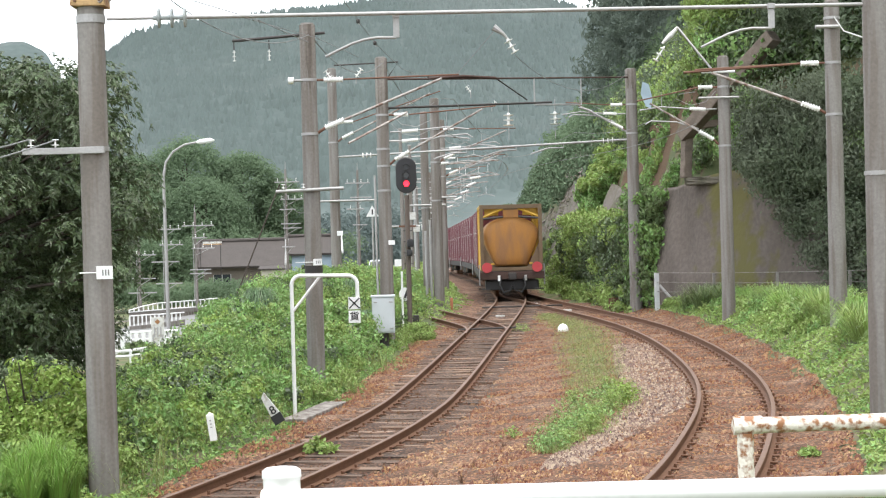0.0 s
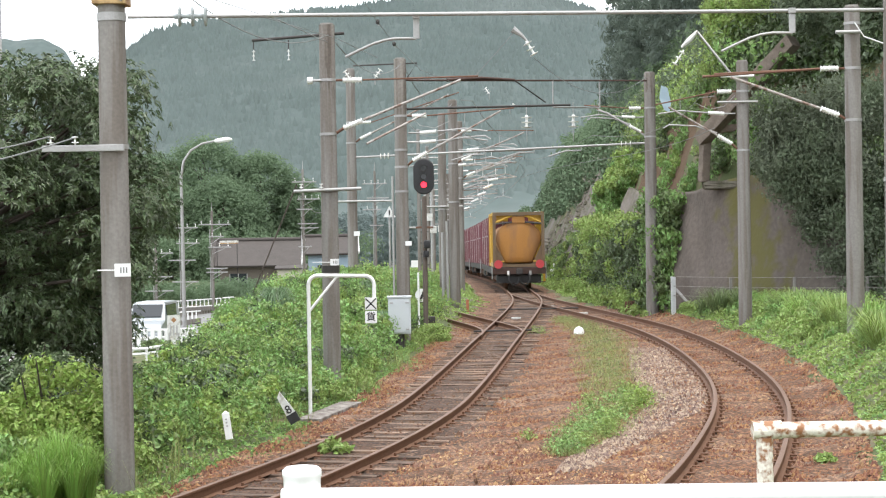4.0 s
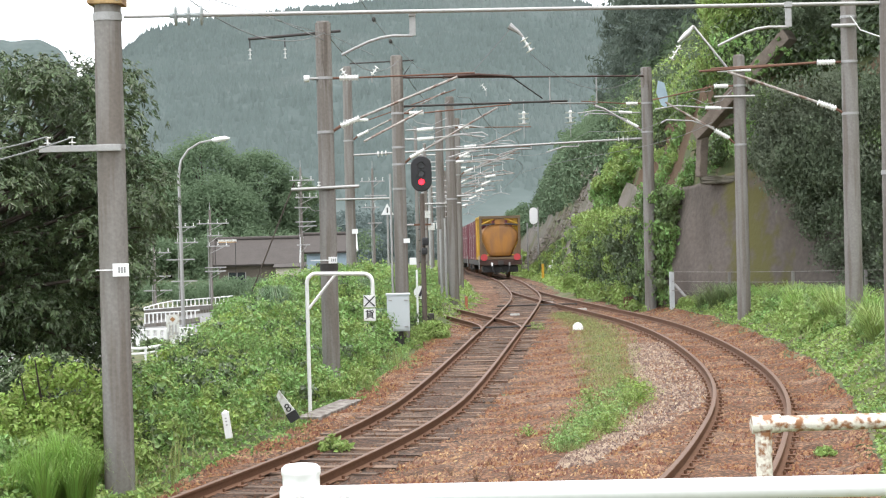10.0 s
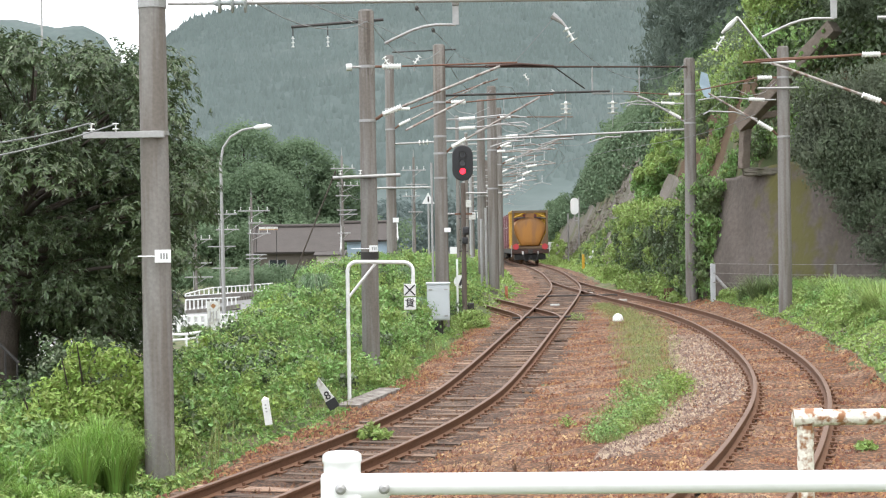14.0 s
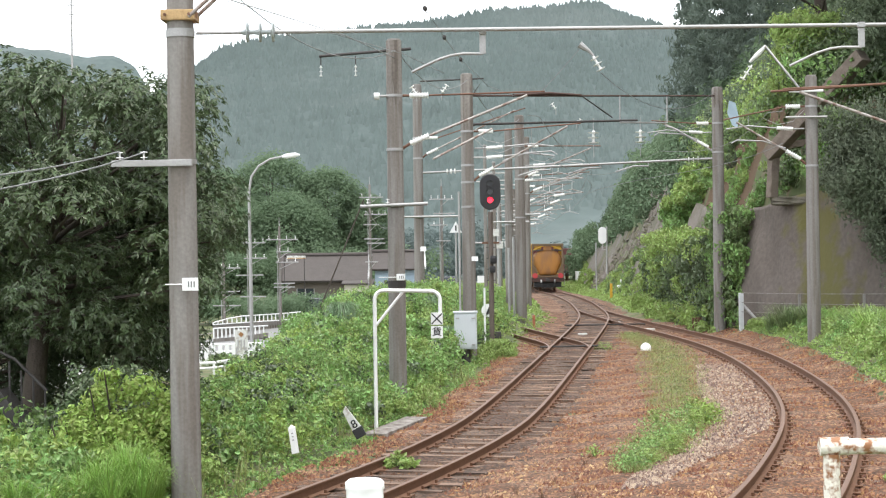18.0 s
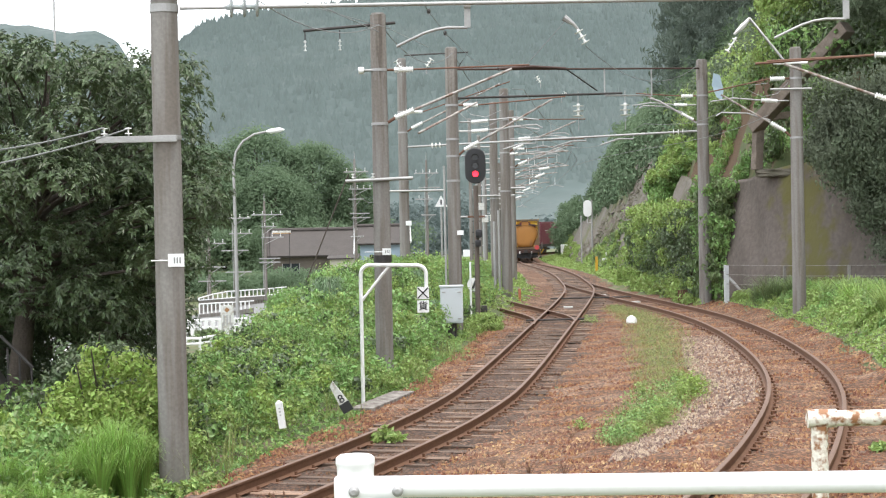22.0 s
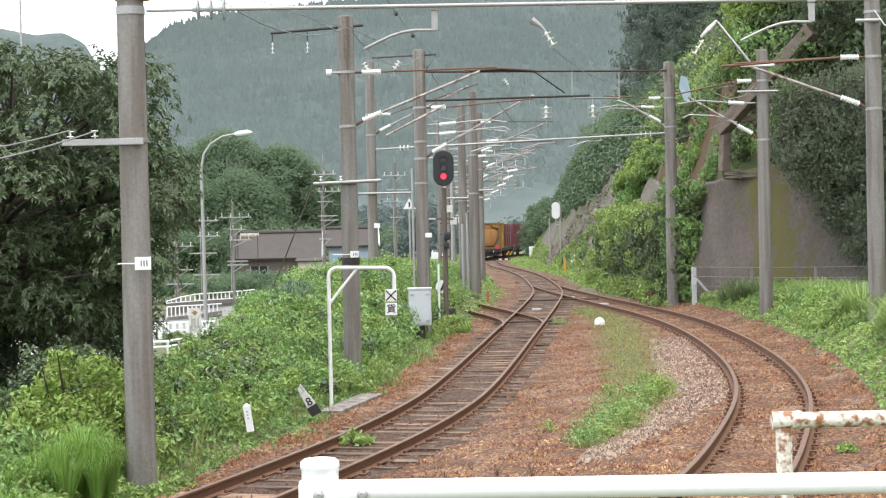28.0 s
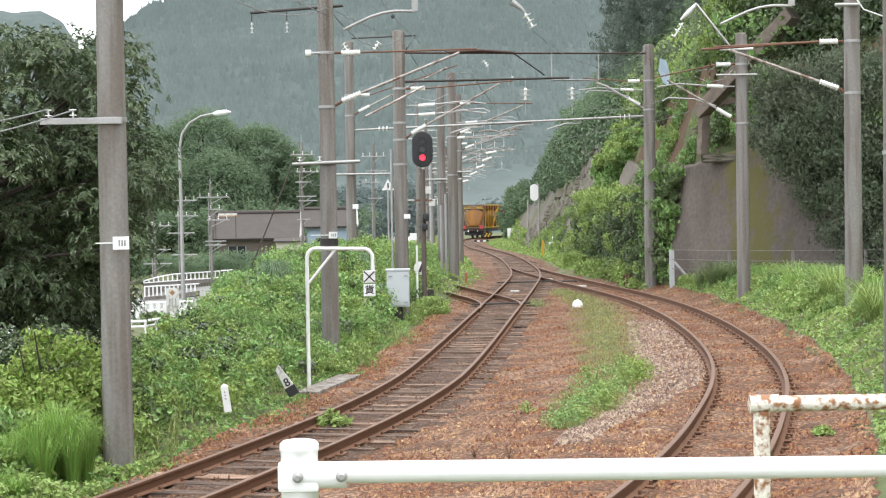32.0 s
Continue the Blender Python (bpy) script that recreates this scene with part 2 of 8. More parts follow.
away = nt.new("ShaderNodeMath")
away.operation = "SUBTRACT"
lk.new(where.outputs[0], away.inputs[0])
away.inputs[1].default_value = 9.9
size = nt.new("ShaderNodeMath")
size.operation = "ABSOLUTE"
lk.new(away.outputs[0], size.inputs[0])
blot = nt.new("ShaderNodeTexNoise")
blot.inputs["Scale"].default_value, blot.inputs["Detail"].default_value = 1.5, 6.0
lk.new(nt.new("ShaderNodeNewGeometry").outputs["Position"], blot.inputs["Vector"])
sum_ = nt.new("ShaderNodeMath")
sum_.operation = "MULTIPLY_ADD"
lk.new(size.outputs[0], sum_.inputs[0])
sum_.inputs[1].default_value = -0.36
lk.new(blot.outputs["Fac"], sum_.inputs[2])
thin = nt.new("ShaderNodeMapRange")
thin.inputs[1].default_value, thin.inputs[2].default_value, thin.inputs[4].default_value = 0.25, 0.46, 0.9
lk.new(sum_.outputs[0], thin.inputs[0])
blend = nt.new("ShaderNodeMix")
blend.data_type = "RGBA"
lk.new(thin.outputs[0], blend.inputs[0])
lk.new(plain, blend.inputs[6])
blend.inputs[7].default_value = (0.1, 0.092, 0.024, 1)
lk.new(blend.outputs[2], surface)
ROCK = mat("cut_rock", (0.15, 0.13, 0.112), 0.95, var=0.4, scale=0.8, fine=8, bump=0.8, second=(0.09, 0.085, 0.055), amount=0.5)
ORANGE = mat("rusty_orange_tank", (0.40, 0.18, 0.04), 0.6, var=0.3, scale=2.2, second=(0.27, 0.13, 0.05), amount=0.45, streak=0.25)
TANK_FRAME = mat("dulled_frame_paint", (0.15, 0.1, 0.058), 0.7, var=0.3, scale=2.0)
YELLOW = mat("yellow_frame_paint", (0.55, 0.32, 0.03), 0.5, var=0.25, scale=2)
MAROON = mat("maroon_container_paint", (0.17, 0.045, 0.06), 0.5, var=0.2, scale=1.5)
RED = mat("red_marker", (0.48, 0.05, 0.06), 0.4, var=0.1)
GREY_BOX = mat("pale_grey_enamel", (0.52, 0.55, 0.58), 0.4, var=0.08, scale=3)
LAMP_RED = glow("red_signal_light", (1.0, 0.025, 0.05), 3.5)
ASPHALT = mat("asphalt", (0.17, 0.17, 0.165), 0.9, var=0.2, scale=2)
ROOF = mat("brown_roof_tiles", (0.062, 0.053, 0.048), 0.85, var=0.35, scale=1.5, fine=9)
PLASTER = mat("cream_plaster", (0.52, 0.49, 0.40), 0.9, var=0.12, scale=2)
PALEBLUE = mat("pale_blue_wall", (0.36, 0.46, 0.54), 0.8, var=0.12)
GLASS_DARK = mat("dark_car_glass", (0.03, 0.035, 0.04), 0.1, var=0.05, bump=0)


# ---- building tools ----
rng = np.random.default_rng(7)


def link_mesh(name, me, material, parent=None, label="", smooth=False):
    if material and not me.materials:
        me.materials.append(material)
    if smooth:
        me.polygons.foreach_set("use_smooth", [True] * len(me.polygons))
    ob = new(name, me)
    if parent:
        ob.parent = parent
    if label:
        ob["label"] = label
    return ob


def part(name, bm, material, parent=None, label="", smooth=False):
    me = bpy.data.meshes.new(name)
    bm.to_mesh(me)
    bm.free()
    return link_mesh(name, me, material, parent, label, smooth)


def raw(name, verts, faces, material, parent=None, label="", smooth=False):
    me = bpy.data.meshes.new(name)
    me.from_pydata(np.asarray(verts).tolist(), [], np.asarray(faces).tolist() if isinstance(faces, np.ndarray) else faces)
    return link_mesh(name, me, material, parent, label, smooth)


def thing(name, at, label, category, group="", rz=0.0, kind=""):
    ob = new(name)
    ob.matrix_basis = pose(*at, 0, 0, rz)
    return tagged(ob, label, category, group, kind)


def box(size, at=(0, 0, 0), bevel=0.0, rot=None, bm=None):
    bm = bm or bmesh.new()
    m = Matrix.Translation(at) @ (rot or Matrix.Identity(4)) @ Matrix.Diagonal((*size, 1))
    r = bmesh.ops.create_cube(bm, size=1.0, matrix=m)
    if bevel:
        bmesh.ops.bevel(bm, geom=list({e for v in r["verts"] for e in v.link_edges}), offset=bevel, segments=2, affect="EDGES", profile=0.7)
    return bm


def tube(points, radii, sides=10, bm=None, cap=True):
    """A round bar through points; radii: one number or one for each point."""
    bm = bm or bmesh.new()
    pts = [Vector(p) for p in points]
    rs = [radii] * len(pts) if isinstance(radii, (int, float)) else radii
    rings, up, a = [], Vector((0.02, 0.01, 1.0)), None
    for i, p in enumerate(pts):
        d = (pts[min(i + 1, len(pts) - 1)] - pts[max(i - 1, 0)]).normalized()
        if a is None:
            a = d.cross(up)
            a = d.cross(Vector((1, 0, 0))) if a.length < 0.05 else a
        else:
            a = a - d * a.dot(d)
        a.normalize()
        b = d.cross(a)
        rings.append([bm.verts.new(p + (a * math.cos(2 * math.pi * k / sides) + b * math.sin(2 * math.pi * k / sides)) * rs[i]) for k in range(sides)])
    for r, q in zip(rings, rings[1:]):
        for k in range(sides):
            bm.faces.new((r[k], r[(k + 1) % sides], q[(k + 1) % sides], q[k]))
    bmesh.ops.recalc_face_normals(bm, faces=bm.faces)
    if cap:
        bm.faces.new([bm.verts.new(v.co) for v in rings[0]])
        bm.faces.new([bm.verts.new(v.co) for v in rings[-1][::-1]])
    return bm


def spline(knots):
    """A natural cubic through (t, value) knots."""
    x, y = np.array(knots, float).T
    n = len(x)
    h = np.diff(x)
    a = np.eye(n)
    r = np.zeros(n)
    for i in range(1, n - 1):
        a[i, i - 1:i + 2] = h[i - 1], 2 * (h[i - 1] + h[i]), h[i]
        r[i] = 6 * ((y[i + 1] - y[i]) / h[i] - (y[i] - y[i - 1]) / h[i - 1])
    m = np.linalg.solve(a, r)

    def at(t):
        t = np.clip(np.asarray(t, float), x[0], x[-1])
        i = np.clip(np.searchsorted(x, t) - 1, 0, n - 2)
        p, q = x[i + 1] - t, t - x[i]
        return (m[i] * p ** 3 + m[i + 1] * q ** 3) / (6 * h[i]) + (y[i] / h[i] - m[i] * h[i] / 6) * p + (y[i + 1] / h[i] - m[i + 1] * h[i] / 6) * q
    return at


def step(t):
    t = np.clip(t, 0, 1)
    return t * t * (3 - 2 * t)


def rough(x, y, s, seed=0.0):
    """Cheap smooth waves that stand in for unevenness."""
    return (np.sin(x / s + 1.7 * np.sin(y / s * 0.7 + seed)) + np.sin(y / s * 1.3 + 1.3 * np.sin(x / s * 0.9 + seed * 2)) + 0.6 * np.sin((x + y) / s * 2.1 + seed)) / 2.6


# ---- the plan: two tracks that join, a bank, a cut hillside ----
GAUGE = 1.067
main_x = spline([(8, -7.2), (14, -4.35), (18, -2.9), (20.5, -2.15), (24.4, -1.09), (29.2, -0.12), (33.4, 0.45), (42.5, 1.47), (57, 3.05), (66, 3.85), (76, 4.2), (86, 4.38),
                 (97, 4.42), (110, 4.38), (135, 4.1), (155, 4.03), (168, 4.15), (178, 4.55), (186, 5.4), (195, 7.6), (204, 11.0), (220, 18.6), (240, 29), (260, 40), (300, 62)])
side_x = spline([(8, -1.2), (12, 0.75), (16, 2.3), (19, 3.25), (22.5, 4.16), (25.5, 4.84), (31.6, 5.78), (35, 6.08), (41.4, 6.4), (50, 6.25), (56.5, 5.65), (67, 4.65), (76, 4.2), (84, 4.22)])


def main_z(y):
    return np.interp(y, [8, 30, 42, 60, 70, 86, 97, 110, 135, 155, 194, 300], [-0.12, -0.12, -0.02, 0.15, 0.18, 0.1, 0.0, -0.16, -0.53, -0.68, -0.8, -0.9])


def side_z(y):
    return np.interp(y, [8, 50, 66, 84], [0.12, 0.12, 0.14, 0.11])


TOE = [(-30, 18), (30, 17), (40, 15.5), (46, 13), (50, 10.4), (54, 8.5), (58, 7.9), (70, 7.4), (80, 7.3), (110, 7.4), (150, 7.8), (175, 8.2), (186, 9.2), (195, 11.6), (205, 15.5), (220, 24), (240, 36), (320, 90), (2000, 900)]
toe_at = np.array(TOE)


def valley_z(y):
    """The level of the low ground beside the road."""
    return -1.62 - 0.72 * step((y - 72) / 12) * step((130 - y) / 8)


def ground_z(x, y):
    x, y = np.asarray(x, float), np.asarray(y, float)
    ml, sl = main_x(y), side_x(y)
    right = np.where(y < 70, np.maximum(sl, ml), ml)
    zl, zr = main_z(y), np.where(y < 70, side_z(y), main_z(y))
    w = step((x - ml) / np.maximum(right - ml, 0.5))
    bed = zl * (1 - w) + zr * w - 0.24
    # the overgrown bank beside the main track, then down to the road
    t = ml - 1.5 - x
    amp = np.interp(y, [10, 20, 26, 33, 39, 45, 58, 80, 110, 160], [0.3, 0.6, 0.22, 0.1, 0.64, 1.3, 1.35, 0.7, 0.3, 0.0])
    z = bed + amp * step(t / 3.6)
    low = valley_z(y)
    z = np.where(t > 0, z + (low - z) * step((t - 4.25) / 2.7), z)
    # the verge and cut slope beyond the side track
    t = x - right - 0.95
    z = np.where(t > 0, z + np.interp(y, [10, 30, 45, 70, 100, 300], [0.3, 0.75, 0.55, 0.3, 0.2, 0.2]) * step(t / 1.9), z)
    t = x - np.interp(y, toe_at[:, 0], toe_at[:, 1])
    steep = np.interp(y, [0, 52, 62, 75, 90, 130, 180], [4.0, 4.0, 3.6, 3.0, 2.7, 2.4, 1.6])
    rise = np.minimum(t * steep, 5.0 + 0.9 * np.maximum(t - 1.2, 0) + 0.4 * steep)
    z = np.where(t > 0, z + np.minimum(rise, 22) * (1 + 0.04 * rough(x, y, 2.3, 1.0)), z)
    # the raised road where the watcher stands
    z = np.where((t <= 0) & (y < 13), np.maximum(z, 1.35 * step((13 - y) / 5.0)), z)
    return z + 0.05 * rough(x, y, 1.1)


def gz(x, y):
    return float(ground_z(x, y))


# ---- ground, ballast, tracks ----
def sheet(name, xs, ys, zf, material):
    gx, gy = np.meshgrid(xs, ys)
    v = np.stack([gx, gy, zf(gx, gy)], -1).reshape(-1, 3)
    i = np.arange(len(xs) * len(ys)).reshape(len(ys), len(xs))
    f = np.stack([i[:-1, :-1], i[:-1, 1:], i[1:, 1:], i[1:, :-1]], -1).reshape(-1, 4)
    return raw(name, v, f, material, smooth=True)


xs = np.concatenate([-np.geomspace(1500, 22, 26), np.arange(-21, 26, 0.45), np.geomspace(27, 1500, 26)])
ys = np.concatenate([np.arange(-20, 10, 2.0), np.arange(10, 75, 0.5), np.arange(75, 200, 2.0), np.geomspace(203, 2400, 28)])
ground = tagged(sheet("ground", xs, ys, ground_z, SOIL), "grassy earth falling from the bank to the road", "ground", kind="structure")


def ballast_sheet(name, lo, hi, y0, y1, zf, label):
    ys = np.arange(y0, y1, 0.3 if y1 < 90 else 0.8)
    us = np.linspace(0, 1, 34)
    a, b = lo(ys), hi(ys)
    gx = a[:, None] + (b - a)[:, None] * us
    gy = np.repeat(ys[:, None], len(us), 1)
    edge = np.minimum(us, 1 - us) * (b - a)[:, None]
    gz_ = zf(gx, gy) + 0.045 * rough(gx, gy, 0.25, 2.0) - 0.3 * (1 - step(edge / 0.35))
    i = np.arange(gx.size).reshape(gx.shape)
    f = np.stack([i[:-1, :-1], i[:-1, 1:], i[1:, 1:], i[1:, :-1]], -1).reshape(-1, 4)
    ob = raw(name, np.stack([gx, gy, gz_], -1).reshape(-1, 3), f, BALLAST, smooth=True)
    ob.data.materials.append(TRACK_BED)
    cx, cy = gx[:-1, :-1] + rng.normal(0, 0.12, gx[:-1, :-1].shape), gy[:-1, :-1]
    bed = np.abs(cx - main_x(cy)) < 1.0
    ob.data.polygons.foreach_set("material_index", bed.astype(int).reshape(-1))
    return tagged(ob, label, "ballast", kind="structure")


def bed_z(x, y):
    ml, sl = main_x(y), np.maximum(side_x(y), main_x(y))
    w = step((x - ml - 0.8) / np.maximum(sl - ml - 1.6, 0.3))
    return main_z(y) * (1 - w) + side_z(y) * w - 0.165


def bed_top(x, y):
    """The ballast's top: level with the rails' bed, banked against the verge on the outer side."""
    z = bed_z(x, y)
    return np.where((x > side_x(y) + 0.9) & (y < 70), np.maximum(z, np.minimum(ground_z(x, y) + 0.05, z + 0.5)), z)


EDGE_R = spline([(8, 2.2), (16, 2.1), (24, 1.8), (29, 1.75), (34.6, 1.82), (39, 1.87), (48, 2.05), (55, 2.15), (60, 2.0), (67, 1.8), (76, 1.6)])
EDGE_L = lambda y: 1.75 - 0.6 * step((25 - y) / 6)
ballast_sheet("ballast_bed", lambda y: main_x(y) - EDGE_L(y) - 0.25 * np.sin(y * 0.9) - 2.6 * step((y - 44) / 10), lambda y: side_x(y) + EDGE_R(y) + 0.15 * np.sin(y * 1.7), 12, 74, bed_top, "rust-brown ballast spread under both tracks")
ballast_sheet("ballast_bed", lambda y: main_x(y) - 2.3, lambda y: main_x(y) + 2.0, 73.5, 290, lambda x, y: main_z(y) - 0.16, "rust-brown ballast under the single main track")


def rail_points(fx, fz, y0, y1, off, dy):
    ys = np.arange(y0, y1 + 0.01, dy)
    x = fx(ys)
    g = np.gradient(x, ys)
    n = np.hypot(1, g)
    return np.stack([x + off / n, ys - off * g / n, fz(ys)], -1)


PROFILE = [(-0.062, -0.15), (-0.062, -0.138), (-0.012, -0.12), (-0.012, -0.04), (-0.032, -0.03), (-0.032, -0.004), (-0.024, 0), (0.024, 0), (0.032, -0.004), (0.032, -0.03), (0.012, -0.04), (0.012, -0.12), (0.062, -0.138), (0.062, -0.15)]


def rail(points, parent, label=""):
    p = np.asarray(points)
    d = np.gradient(p[:, :2], axis=0)
    d /= np.linalg.norm(d, axis=1)[:, None]
    nx = np.stack([d[:, 1], -d[:, 0]], -1)
    n = len(PROFILE)
    v = np.array([[(*(q[:2] + m * a), q[2] + b) for a, b in PROFILE] for q, m in zip(p, nx)]).reshape(-1, 3)
    f, head = [], []
    for i in range(len(p) - 1):
        for k in range(n):
            f.append((i * n + k, i * n + (k + 1) % n, (i + 1) * n + (k + 1) % n, (i + 1) * n + k))
            head.append(1 if k in (5, 6, 7) else 0)
    f += [tuple(range(n)), tuple(range((len(p) - 1) * n, len(p) * n))[::-1]]
    ob = raw("rail", v, f, RAIL_RUST, parent, label)
    ob.data.materials.append(RAIL_TOP)
    ob.data.polygons.foreach_set("material_index", head + [0, 0])
    return ob


SLEEPER_MESHES = []
for k in range(5):
    r = random.Random(k)
    bm = box((2.1 + r.uniform(-0.08, 0.08), 0.2 + r.uniform(-0.02, 0.02), 0.14), (0, 0, 0), 0.012)
    for v in bm.verts:
        v.co += Vector((r.uniform(-0.02, 0.02), r.uniform(-0.008, 0.008), r.uniform(-0.008, 0.008)))
    me = bpy.data.meshes.new("sleeper")
    bm.to_mesh(me)
    bm.free()
    me.materials.append(SLEEPER)
    SLEEPER_MESHES.append(me)
bm = box((0.3, 0.17, 0.018), (0, 0, 0), 0.004)
for sx in (-0.1, 0.1):
    tube([(sx, 0.03, 0.0), (sx, 0.03, 0.05)], 0.02, 6, bm)
PLATE = bpy.data.meshes.new("tie_plate")
bm.to_mesh(PLATE)
bm.free()
PLATE.materials.append(RAIL_RUST)


def track(label, fx, fz, y0, y1, near, dy=0.5, sink=0.0):
    t = thing("railway_track", (0, 0, 0), label, "railway track", kind="")
    for s in (-1, 1):
        rail(rail_points(fx, fz, y0, y1, s * (GAUGE / 2 + 0.033), dy), t)
    y, k = y0 + 0.2, 0
    while y < near:
        g = float(fx(y + 0.1) - fx(y - 0.1)) / 0.2
        ob = new("sleeper", SLEEPER_MESHES[random.randrange(5)])
        ob.parent = t
        ob.matrix_basis = pose(float(fx(y)) + random.uniform(-0.05, 0.05), y, float(fz(y)) - 0.222 - sink + random.uniform(-0.012, 0.012), 0, 0, -math.degrees(math.atan(g)) + random.uniform(-1.5, 1.5))
        if y < 46:
            for s in (-1, 1):
                pl = new("tie_plate", PLATE)
                pl.parent = t
                q = rail_points(fx, fz, y, y + 0.2, s * (GAUGE / 2 + 0.033), 0.1)[0]
                pl.matrix_basis = pose(q[0], q[1], q[2] - 0.145, 0, 0, -math.degrees(math.atan(g)))
        y += 0.6 / math.hypot(1, g)
        k += 1
    return t


track("rust-brown main track on worn wooden sleepers", main_x, main_z, 12, 280, 190)
track("curved side track with sleepers sunk in ballast", side_x, side_z, 12, 75.5, 66, sink=0.03)

# the trap siding that leaves the main track, its rails and the frog of the junction
trap_x = spline([(45.5, 1.82), (49.5, 2.1), (53, 1.55), (57, 0.75), (62, -0.35), (66, -1.3)])
trap = thing("railway_track", (0, 0, 0), "short rusty trap siding ending in weeds", "railway track")
for s in (-1, 1):
    rail(rail_points(trap_x, lambda y: main_z(y) + 0.004, 48.5 if s > 0 else 47.0, 64, s * (GAUGE / 2 + 0.033), 0.5), trap)
for y in np.arange(54, 64, 0.7):
    ob = new("sleeper", SLEEPER_MESHES[1])
    ob.parent = trap
    ob.matrix_basis = pose(float(trap_x(y)), y, float(main_z(y)) - 0.225, 0, 0, 12)
part("switch_rod", tube([(1.3, 49.0, 0.02), (3.0, 49.3, 0.02)], 0.03, 6), DARK, trap, "dark point rod across the sleepers")
part("switch_rod", tube([(2.5, 60.6, 0.1), (5.4, 61.0, 0.1)], 0.03, 6), DARK, trap)
for k, (x, y) in enumerate(((2.9, 56.2), (5.35, 58.5), (4.55, 63.5))):
    blk = tagged(part("marker_block", box((0.3, 0.13, 0.06), (0, 0, 0.03), 0.01), OLD_WHITE), "pale painted block lying between the rails", "marker block", "track blocks")
    blk.matrix_basis = pose(x, y, float(bed_z(np.array(x), np.array(y))) + 0.03, 0, 0, 15 * k)


# ---- loose stones ----
def stones(name, p, size, material, label):
    n = len(p)
    o = np.array([(1, 0, -0.4), (-1, 0, -0.4), (0, 1, -0.4), (0, -1, -0.4), (0.15, 0.1, 0.75)], float)
    v = p[:, None, :] + (o[None] + rng.normal(0, 0.28, (n, 5, 3))) * size[:, None, None] * rng.uniform(0.6, 1.2, (n, 1, 3))
    q = np.array([(0, 2, 4), (2, 1, 4), (1, 3, 4), (3, 0, 4)])
    f = (q[None] + 5 * np.arange(n)[:, None, None]).reshape(-1, 3)
    return tagged(raw(name, v.reshape(-1, 3), f, material), label, "ballast", kind="stuff")


n = 90000
sy = 15.5 + 42 * rng.random(n) ** 1.6
a, b = main_x(sy) - EDGE_L(sy) - 0.1, side_x(sy) + EDGE_R(sy) - 0.2
a = a - 1.6 * step((sy - 44) / 10)
sx = a + (b - a) * rng.random(n)
dm, ds = np.abs(sx - main_x(sy)), np.abs(sx - side_x(sy))
keep = (np.abs(dm - 0.57) > 0.1) & (np.abs(ds - 0.57) > 0.1) & ((dm > 1.0) | (rng.random(n) < 0.35))
sx, sy = sx[keep], sy[keep]
inner = np.abs(sx - main_x(sy)) < 1.05
for m, pick, lab in ((STONE, ~inner, "loose rust-brown ballast stones"), (TRACK_STONE, inner, "rust-dusted stones between the rails")):
    stones("ballast_stones", np.stack([sx, sy, bed_top(sx, sy) - 0.003], -1)[pick], rng.uniform(0.015, 0.038, pick.sum()), m, lab)


# the weed island between the tracks: its middle line and half width
mid_x = spline([(20, 1.5), (22.3, 1.8), (23.5, 2.02), (24.3, 2.25), (25.5, 2.42), (28, 3.05), (31.5, 3.45), (36, 3.78), (42.8, 4.42), (50, 4.75), (55, 4.5), (58, 4.4)])
isl = spline([(20, 0.05), (22.3, 0.12), (23.5, 0.36), (24.3, 0.46), (25.5, 0.58), (28, 0.62), (31.5, 0.58), (36, 0.6), (42.8, 0.72), (50, 0.6), (55, 0.45), (58, 0.1)])
n = 6500
sy = 21 + 21 * rng.random(n) ** 1.2
a = mid_x(sy) + isl(sy) - 0.1
b = np.minimum(side_x(sy) - 0.66, a + np.interp(sy, [21, 25, 29, 33, 42], [0.5, 0.75, 1.1, 1.4, 1.0]))
sx = a + (b - a) * rng.random(n) ** 1.3
stones("ballast_stones", np.stack([sx, sy, bed_z(sx, sy) + 0.012], -1), rng.uniform(0.018, 0.04, n), GREY_STONE, "pale new ballast inside the curve")


n = 5200
sy = 15.5 + 9 * rng.random(n) ** 1.2
a, b = main_x(sy) + 1.1, side_x(sy) - 0.7
sx = a + (b - a) * rng.random(n)
keep = rough(sx, sy, 0.8, 6.0) + rng.normal(0, 0.4, n) > 0.1
sx, sy = sx[keep], sy[keep]
stones("ballast_stones", np.stack([sx, sy, bed_z(sx, sy) + 0.008], -1), rng.uniform(0.014, 0.032, len(sx)), TAN_STONE, "pale tan stones among the rust-brown ballast")


# ---- leaves and grass ----
def leaves(name, p, size, material, parent=None, label="", up=0.7, wide=0.55, hang=0.0, face=None):
    """A leaf at each point: a bent rhomb."""
    n = len(p)
    nrm = rng.normal(0, 1, (n, 3)) + np.array([0, -0.25, up * 1.6]) if face is None else face * 1.5 + rng.normal(0, 0.5, (n, 3)) + np.array([0, 0, up])
    nrm /= np.linalg.norm(nrm, axis=1)[:, None]
    t = np.cross(nrm, rng.normal(0, 1, (n, 3))) + np.array([0, 0, -hang])
    t /= np.linalg.norm(t, axis=1)[:, None]
    s = np.cross(nrm, t)
    L = size[:, None]
    a = p - t * L * 0.5
    v = np.stack([a, p + s * L * wide * 0.5 + nrm * L * 0.08, p + t * L * 0.5 - nrm * L * 0.14, p - s * L * wide * 0.5 + nrm * L * 0.08], 1)
    f = np.arange(4 * n).reshape(n, 4)
    return raw(name, v.reshape(-1, 3), f, material, parent, label)


